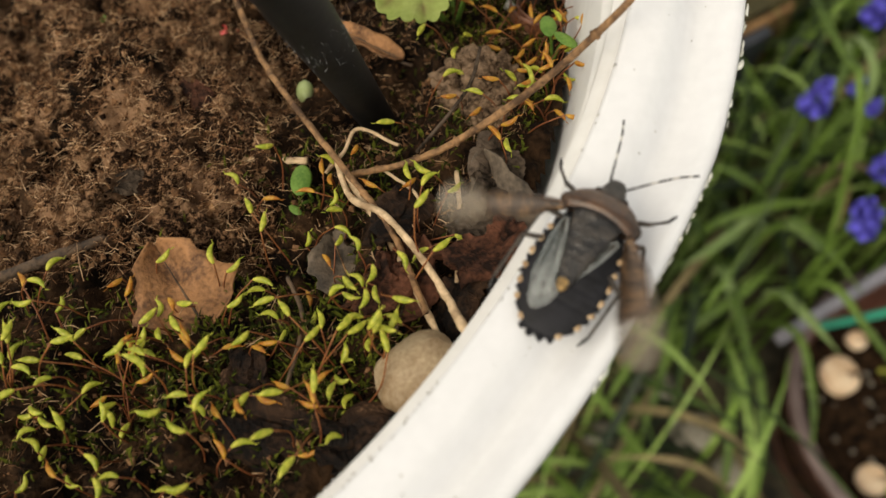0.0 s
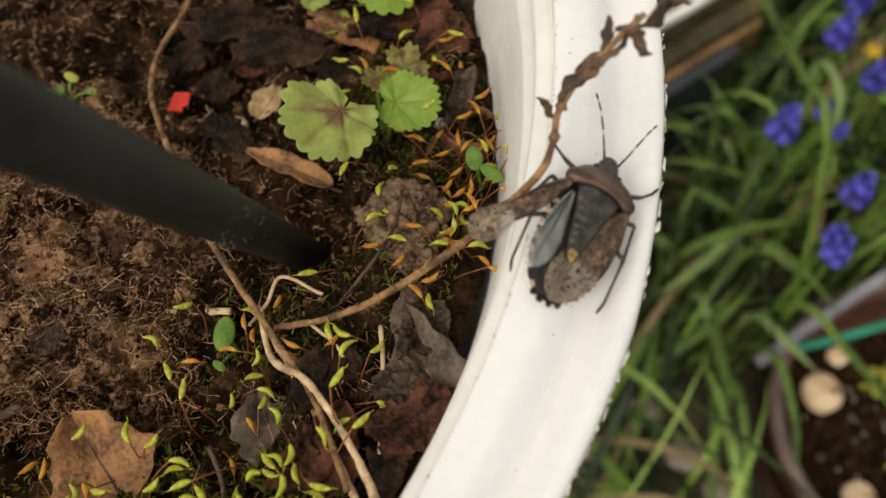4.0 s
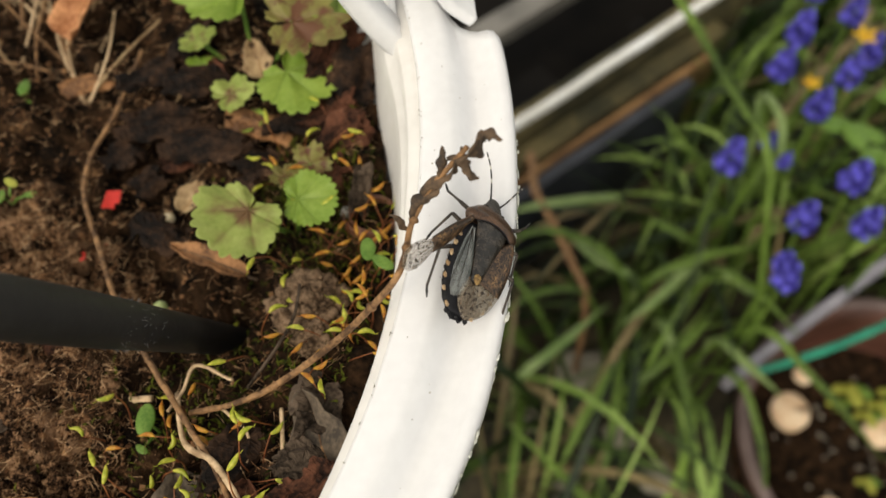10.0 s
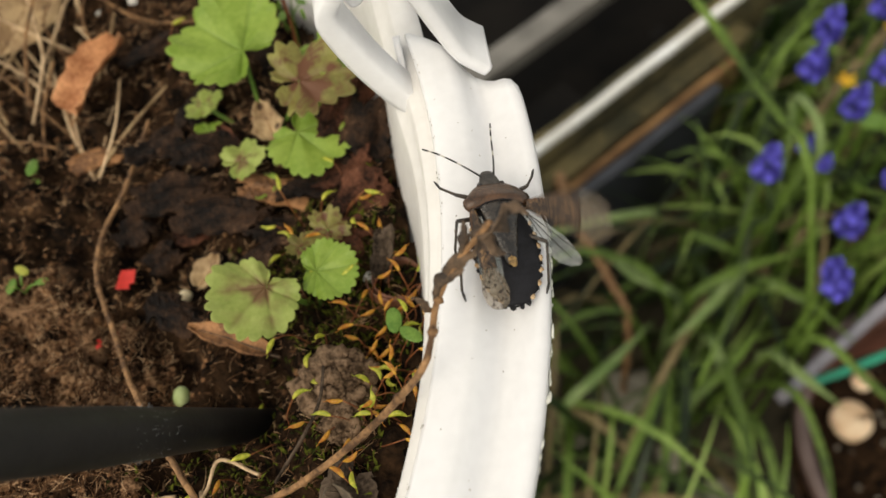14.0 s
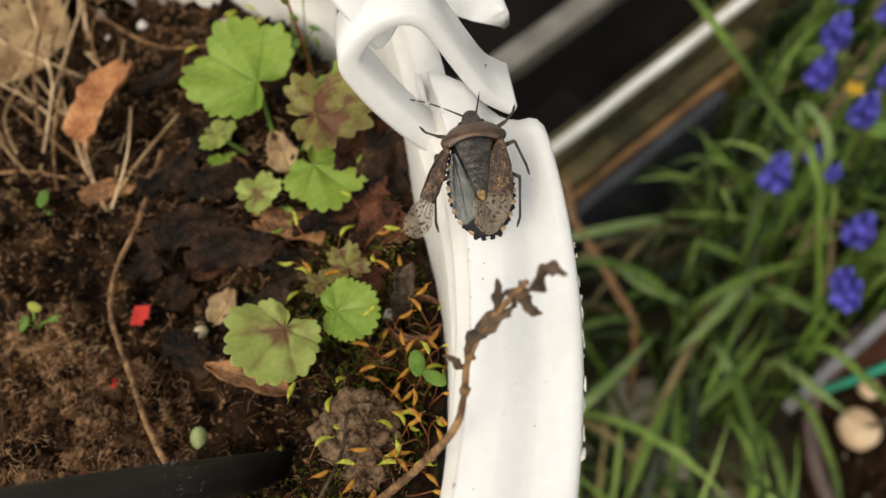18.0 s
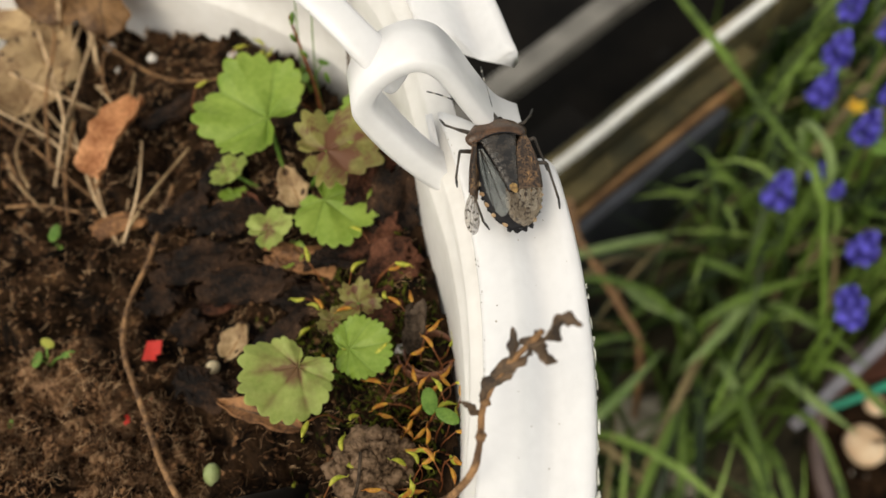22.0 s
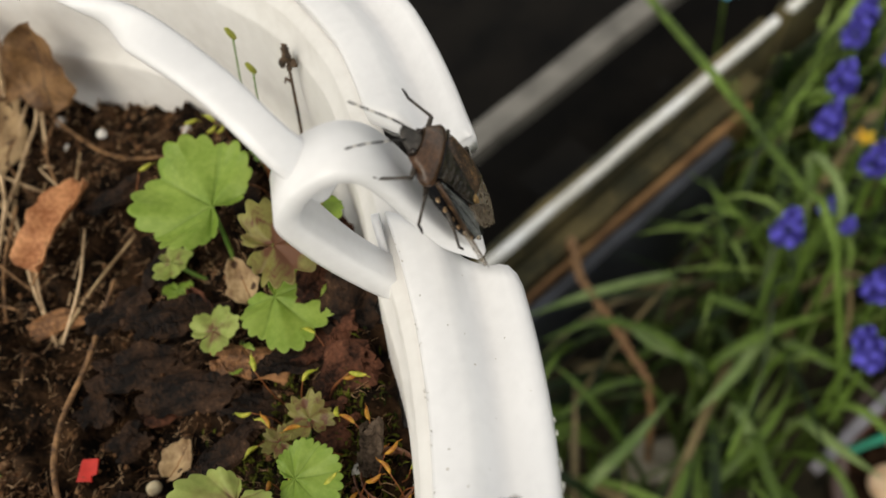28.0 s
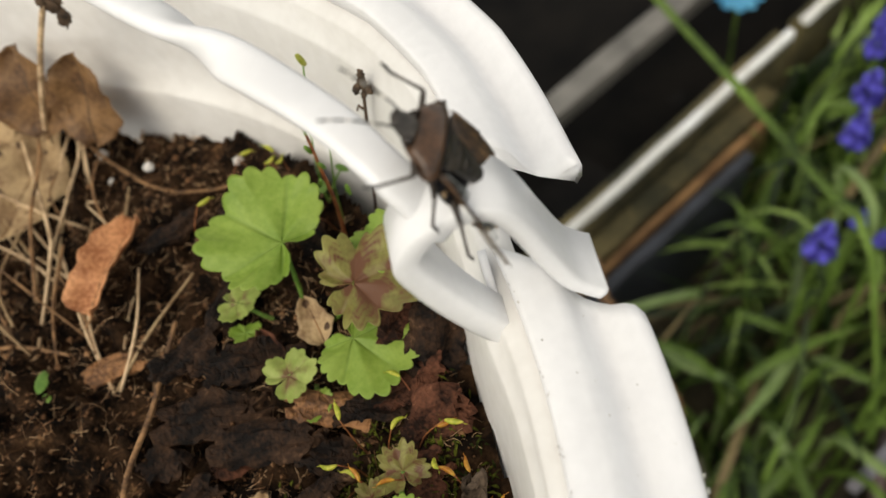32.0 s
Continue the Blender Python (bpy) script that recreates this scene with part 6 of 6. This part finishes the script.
for k, (x, y, z, s) in enumerate(((278, 183, -220, 1.1), (264, 164, -220, 1.1), (292, 156, -220, 1.05), (273, 140, -220, 1.1), (228, 118, -218, 1.1), (246, 124, -221, 0.6), (250, 114, -221, 0.55), (277, 103, -220, 1.1), (250, 87, -220, 1.1),
                                  (275, 82, -221, 1.0), (237, 63, -222, 0.95), (238, 70, -224, 0.75), (292, 205, -219, 1.0), (306, 168, -222, 1.05), (310, 120, -222, 1.0), (300, 214, -216, 1.0), (330, 175, -222, 1.0), (300, 88, -230, 1.0), (305, 190, -220, 1.0))):
    muscari((x, y, z), (x + 8 * math.sin(k), y - 14, GZ), s * 0.76, k)


def petals(at, foot, r0, count, material, label, name):
    ob = thing(name, foot, label, "flower")
    h = np.array(at) - np.array(foot)
    v, f = tube(smooth_line([(0, 0, 0), h * 0.5 + (2, 2, 0), h], 10), [1.0, 0.8], 6)
    part("stem", v, f, BLADE, ob)
    for k in range(count):
        v, f = blob(r0 * 0.3, r0 * 0.75, r0 * 0.10, 0.12, 1, k, 7, 10, 2)
        part("petal", turned(v + np.array([0, r0 * 0.6, 0]), 18, 0, 360 * k / count, h), f, material, ob)
    return ob


petals((293, 162, -206), (296, 150, GZ), 4.5, 5, YELLOW, "small yellow five-petalled flower", "yellow_flower")
petals((268, 146, -214), (268, 136, GZ), 3.5, 5, YELLOW, "small yellow five-petalled flower", "yellow_flower")
petals((288, 322, -296), (296, 330, GZ), 11, 9, BLUE_P, "bright blue daisy-like flower", "blue_flower")
for k, (x, y) in enumerate(((300, 110), (288, 128), (318, 140), (305, 90))):
    ob = seedling((x, y, -300), [(0, 0, 70, 6, SEEDLING), (9, 3, 66, 6, SEEDLING), (-5, 8, 68, 6, SEEDLING)], "pale green leafy shoot between the flowers")

for k, (x, y, a, b, c) in enumerate(((177, 86, 17, 13, 16), (211, 21, 13, 9, 7), (196, 46, 10, 8, 6), (150, 60, 9, 7, 5), (230, 0, 10, 9, 6), (160, 20, 8, 6, 5))):
    lump("garden_stone", (x, y, GZ + 4), (a, b, c), STONE, "dull beige stone on the soil", "stone", 0.25, 1.2, k + 3, rows=12, cols=18)


# ---- rails and black sheet behind the pot ----
def bar(name, p0, p1, width, height, material, label, parent=None, bevel=1.2):
    """A straight bar with rounded long edges between two points on its top middle line."""
    a, b = np.array(p0, float), np.array(p1, float)
    d = (b - a) / np.linalg.norm(b - a)
    s = np.cross(d, (0, 0, 1.0))
    s /= np.linalg.norm(s)
    w, h, e = width / 2, height, bevel
    prof = [(-w, -h), (-w, -e), (-w + e * 0.3, -e * 0.3), (-w + e, 0), (w - e, 0), (w - e * 0.3, -e * 0.3), (w, -e), (w, -h)]
    v = []
    for i in range(25):
        c = (b - a) * i / 24
        v += [c + s * (x + 0.25 * math.sin(i * 1.7)) + np.array([0, 0, z]) for x, z in prof]
    m = len(prof)
    f = grid_faces(25, m, True) + [tuple(reversed(range(m))), tuple(range(24 * m, 25 * m))]
    return place(part(name, v, f, material, parent, label, smooth=False), *a)


frame_box = thing("cold_frame", (0, 0, 0), "white-painted rail frame with black sheet, beside the flower bed", "garden frame")
u = np.array([0.857, 0.515, 0])


def along(p, lo, hi):
    p = np.array(p, float)
    return p + u * lo, p + u * hi


bar("rail", *along((165.8, 205.2, -295), -260, 164), 4.9, 4.4, RAIL_W, "weathered white rail", frame_box)
bar("rail", *along((165.8, 205.2, -295), 176, 330), 4.9, 4.4, RAIL_W, "weathered white rail", frame_box)
bar("rail_edge", *along((164.2, 208.0, -299.4), 175, 330), 9.0, 80, RAIL_O, "mossy strip beside the white rail", frame_box)
bar("rail_edge", *along((164.2, 208.0, -299.4), -260, 162), 11.0, 80, RAIL_O, "mossy strip beside the white rail", frame_box)
bar("rear_rail", *along((146, 292, -330), -260, 330), 17, 12, RAIL_G, "grey rail", frame_box)
bar("timber", *along((175.2, 199.0, -314), -260, 132), 12, 60, RAIL_O, "mossy wooden edge", frame_box)
bar("timber_face", *along((181.4, 190.6, -316), -260, 116), 4.6, 60, WOOD, "bare brown wooden edge", frame_box)
tray = thing("planter", (0, 0, 0), "dark blue-grey plastic planter beside the flower bed", "planter")
bar("planter_wall", *along((162, 163.4, -305), -240, 108), 5, 85, TRAY, "", tray)
bar("planter_lip", *along((162, 163.4, -301), -240, 108), 6.6, 4.0, TRAY, "rolled lip of the planter", tray)
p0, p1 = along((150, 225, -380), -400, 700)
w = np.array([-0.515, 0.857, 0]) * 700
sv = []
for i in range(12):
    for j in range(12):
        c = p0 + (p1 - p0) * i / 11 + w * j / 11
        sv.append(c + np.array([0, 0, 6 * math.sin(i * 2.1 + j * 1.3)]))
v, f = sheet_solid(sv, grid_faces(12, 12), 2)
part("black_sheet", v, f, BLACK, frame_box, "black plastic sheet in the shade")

# ---- brown pot with cut dowels ----
bp = thing("brown_pot", (305, 14, GZ), "brown plastic pot of dark soil with cut wooden stubs", "flower pot")


def lathe(profile, n=56):
    v = []
    for k in range(n):
        a = 2 * math.pi * k / n
        v += [(x * math.cos(a), x * math.sin(a), z) for x, z in profile]
    return np.array(v), [tuple(reversed(q)) for q in grid_faces(n, len(profile), False)] + [(((n - 1) * len(profile)) + i, i, i + 1, (n - 1) * len(profile) + i + 1)[::-1] for i in range(len(profile) - 1)]


v, f = lathe([(52, 0), (52, 1), (66, 70), (71, 72), (71, 78), (68, 80), (65, 79), (63, 60), (50, 3), (0.5, 3)])
part("pot_wall", v, f, BROWNPOT, bp)
v, f = lathe([(71.2, 77), (71.4, 80), (69, 81), (66, 80.2), (65.4, 78)])
part("pot_rim", v, f, POTRIM, bp, "grey-brown rolled rim")
v, f = lathe([(64, 40), (45, 43), (30, 38), (12, 42), (0.5, 40)])
part("pot_soil", v, f, SOIL, bp, "dark soil")
for k, (x, y, rad, hh) in enumerate(((-28, 26, 10.0, 25), (14, 10, 8.0, 27), (-16, 44, 5.0, 28), (-24, -26, 7.5, 25), (36, -20, 6.5, 26), (6, -34, 5.0, 26))):
    v, f = lathe([(rad, -30), (rad, -0.8), (rad - 0.8, 0), (0.3, 0.2)], 24)
    stub = place(part("wooden_stub", v, f, DOWEL, bp, "pale cut wooden stub"), x, y, 42)
    stub.matrix_basis = pose(x * MM, y * MM, 46 * MM, 6 * math.sin(k), 7 * math.cos(k), 0)
bits = []
for k in range(60):
    a, q = rng.uniform(0, 2 * math.pi), rng.uniform(5, 60)
    bv, bf = blob(rng.uniform(0.4, 1.6), rng.uniform(0.4, 1.5), rng.uniform(0.4, 1.1), 0.3, 2, k, 5, 7, 1)
    bits.append((turned(bv, 0, 0, 0, (q * math.cos(a), q * math.sin(a), 42)), bf))
v, f = merge(bits)
part("gravel", v, f, GRIME, bp, "small pale gravel", kind="stuff")
edge = bar("metal_strip", (232, 46, -300), (420, 150, -300), 5, 14, LAVENDER, "thin grey metal strip beside the brown pot", None, 0.8)
tagged(edge, category="metal strip")
v, f = tube(smooth_line([(0, 0, 0), (22, 3, 4), (50, 10, 4), (90, 24, 0), (150, 50, -10)], 30), [2.0, 2.0], 8)
tagged(place(part("green_hose", v, f, TEAL, None, "thin teal green garden cable"), 246, 49, -303), category="garden cable")
for k, (x, y, q) in enumerate(((309, 43, 5), (322, 34, 4), (313, 30, 3.5), (318, -12, 4), (292, -22, 4), (330, 18, 3.5), (300, 38, 3), (330, 40, 4), (340, 28, 3.5), (302, -2, 3), (310, -30, 4), (336, 0, 3))):
    seedling((x, y, GZ + 41), [(0, 0, 9, q, SEEDLING_Y), (q * 1.2, 2, 7, q * 0.8, SEEDLING), (-q, q, 6, q * 0.7, SEEDLING_Y)], "yellow-green weed in the brown pot")


# ---- movement of the bug ----
# time, middle x, y, z, nose-up, right-side-down, heading
BODY = [
    (0, 84.7, -51.0, 0.0, 4, 2, -31), (1, 85.3, -48.4, 0.0, -2, 9, -29), (2, 90.1, -39.5, 0.0, -1, 6, -26), (3, 91.8, -35.4, 0.0, 3, 10, -35), (4.5, 94.6, -30.0, 0.4, 3, 26, -22),
    (6, 96.5, -25.3, 0.9, 4, 40, -10), (7, 97.0, -25.0, 0.9, 6, 45, -13), (8, 96.9, -25.8, 1.0, 4, 52, -13), (9, 97.1, -27.4, 0.8, -3, 54, -18), (10, 98.2, -25.4, 0.5, -7, 39, -26),
    (11, 99.4, -21.8, 0.4, -4, 34, -19), (12, 99.6, -18.2, 0.3, 1, 28, -10), (13, 99.9, -16.7, 0.3, 3, 19, 1), (14, 99.9, -15.5, 0.3, 8, 15, 5), (15.5, 98.6, -11.0, 0.3, 7, 4, 0),
    (17, 97.6, -6.2, 0.3, 7, -7, -4), (18, 97.5, -1.8, 0.3, 8, -3, -3), (19, 97.7, -2.1, 0.3, 9, -5, -3), (20, 97.6, -1.4, 0.3, 8, -1, -5), (21, 98.7, -0.6, 0.4, 7, 4, -4),
    (22, 99.5, 2.9, 1.4, 9, 12, 7), (23, 100.7, 4.1, 1.6, 12, 25, 9), (24, 100.8, 5.2, 1.6, 20, 25, 18), (25.5, 101.2, 6.8, 2.8, 27, 31, 28), (27, 101.4, 8.4, 4.2, 35, 35, 38),
    (28, 100.0, 10.4, 7.3, 62, 6, 70), (29, 98.2, 11.1, 10.3, 54, 4, 81), (30, 96.6, 11.3, 12.3, 39, 3, 83), (31, 93.9, 10.6, 14.0, 47, -4, 78), (32, 91.2, 11.9, 15.7, 60, -3, 71)]
# time, left forewing (outward, lift), right forewing (outward, lift), left hindwing, right hindwing
WINGS = [
    (0.6, 62, 18, 36, 10, 6, 14), (0.8, 60, 14, 24, 8, 8, 16), (1, 56, 20, 32, 8, 8, 24), (1.5, 50, 10, -4.8, 2, 8, 0), (2, 26, 8, -5.6, 2, 8, -4), (3, 37, 8, -5.6, 2, 8, -4), (4.5, 30, 6, -5.6, 2, 4, -4),
    (6, 14, 45, -4.8, 2, -6, 0), (7, 14, 45, -4.8, 2, -6, 0), (8, 14, 48, -4.8, 2, -6, 0), (9, 16, 46, -4.8, 2, -6, 0), (10, 30, 30, -4.8, 2, -2, -2), (11, 28, 22, -4, 2, -2, 2), (12, 5, 44, -3.2, 3, -4, 2), (12.4, -0.8, 6, 50, 14, -4, 44), (13, -4, 2, 53, 12, -6, 40),
    (13.4, -4, 2, 70, 20, -6, 50), (14.4, -2.4, 2, 60, 16, 2, 34), (14.7, -2.4, 2, 40, 10, 2, 24), (15.5, -3.2, 2, -4, 2, 0, -4), (17, 28, 4, -5.6, 2, -2, -4), (18, 30, 4, -5.6, 2, 0, -4), (18.6, 36, 8, 20, 30, 0, 14), (19, 52, 10, 24, 56, 4, 50),
    (19.4, 58, 20, 60, 20, 4, 54), (20.4, 22, 6, 10, 6, 2, 4), (21, 17, 6, -5.6, 2, 0, -4), (22, 14, 42, -5.6, 2, -2, -4), (23, 11, 56, -5.6, 2, -4, -4), (24, 12, 54, -5.6, 2, -4, -4), (25.5, 10, 46, -4, 4, -4, -2), (27, 8, 38, 4, 14, -2, 0),
    (28, 8, 40, -4.8, 2, 2, -4), (29, 10, 40, -4.8, 2, 8, -2), (30, 14, 42, -4.8, 2, 14, -2), (31, 14, 44, -5.6, 2, 12, -4), (32, 10, 44, -5.6, 2, 10, -4)]
# the wings beat, a stroke in a fifteenth of a second: first and last frame of the beat, left wing, right wing, each (outward, lift) at the two ends of a stroke; None: at rest
for f0, f1, left, right in ((2, 12, ((40, 60), (84, 2)), ((14, 76), (60, 20))), (410, 428, None, ((58, 0), (112, 40))), (590, 608, ((24, 66), (78, 2)), ((26, 74), (92, 8)))):
    for k, fr in enumerate(range(f0, f1 + 1, 2)):
        a, b = left[k % 2] if left else (-3, 2)
        c, d = right[k % 2]
        WINGS.append(((fr - 1) / 30, a, b, c, d, -7 if f0 < 10 else 3, -30 if f0 < 10 else 40))
WINGS.append((0, 62, 30, 36, 48, -7, -30))
WINGS.sort()
# time, left feeler, right feeler (outward degrees, lift)
FEEL = [(0, 4, -10, 34, -8), (1, -16, -8, 30, -8), (2, 2, -6, 48, -10), (3, 18, -6, 6, -6), (4.5, 14, -10, 10, -8), (6, 0, -20, 20, -16), (7, 10, -20, 14, -16), (8, 16, -16, 10, -16), (9, 30, -16, 24, -20), (10, 2, -12, 20, -12), (11, 4, -10, 20, -10), (12, 28, -8, 2, -8),
        (13, 52, -8, 12, -8), (14, 40, -8, 2, -8), (15.5, 36, -8, 12, -8), (17, 50, -8, 18, -8), (18, 46, -8, 6, -8), (19, 46, -8, 16, -8), (20, 26, -8, 16, -8), (21, 32, -8, 18, -8), (22, 36, -10, -4, -8), (23, 22, -10, 4, -8), (24, 20, -10, 4, -8), (25.5, 30, -8, 0, -6), (27, 46, -6, 18, -4),
        (28, 34, -12, -30, -8), (29, 20, -14, -24, -10), (30, 12, -14, -20, -10), (31, 20, -10, -14, 4), (32, 16, -10, -20, 6)]


def motions():
    walk(bug, [(t, pose(x * MM, y * MM, z * MM, rx, ry, rz)) for t, x, y, z, rx, ry, rz in BODY])
    walk(fore_l, [(t, pose(-2.7 * MM, 3.2 * MM, 2.6 * MM, 0, b, -a)) for t, a, b, c, d, e, g in WINGS])
    walk(fore_r, [(t, pose(2.7 * MM, 3.2 * MM, 2.64 * MM, 0, -d, c)) for t, a, b, c, d, e, g in WINGS])
    walk(hind_l, [(t, pose(-2.2 * MM, 2.5 * MM, 2.5 * MM, 0, 2, -e)) for t, a, b, c, d, e, g in WINGS])
    walk(hind_r, [(t, pose(2.2 * MM, 2.5 * MM, 2.5 * MM, 0, -2, g)) for t, a, b, c, d, e, g in WINGS])
    walk(ANT_A, [(t, pose(-0.6 * MM, 7.0 * MM, 1.6 * MM, b, 0, a)) for t, a, b, c, d in FEEL])
    walk(ANT_B, [(t, pose(0.6 * MM, 7.0 * MM, 1.6 * MM, d, 0, -c)) for t, a, b, c, d in FEEL])
    for k, (ob, hip) in enumerate(LEGS):
        rows = []
        for i, row in enumerate(BODY):
            t, roll = row[0], row[5]
            swing = 9 * math.sin(2.4 * i + 2.1 * k)
            droop = 0.5 * roll
            rows.append((t, pose(hip[0] * MM, hip[1] * MM, hip[2] * MM, 0, -droop if k < 3 else -droop, swing)))
        walk(ob, rows)


motions()
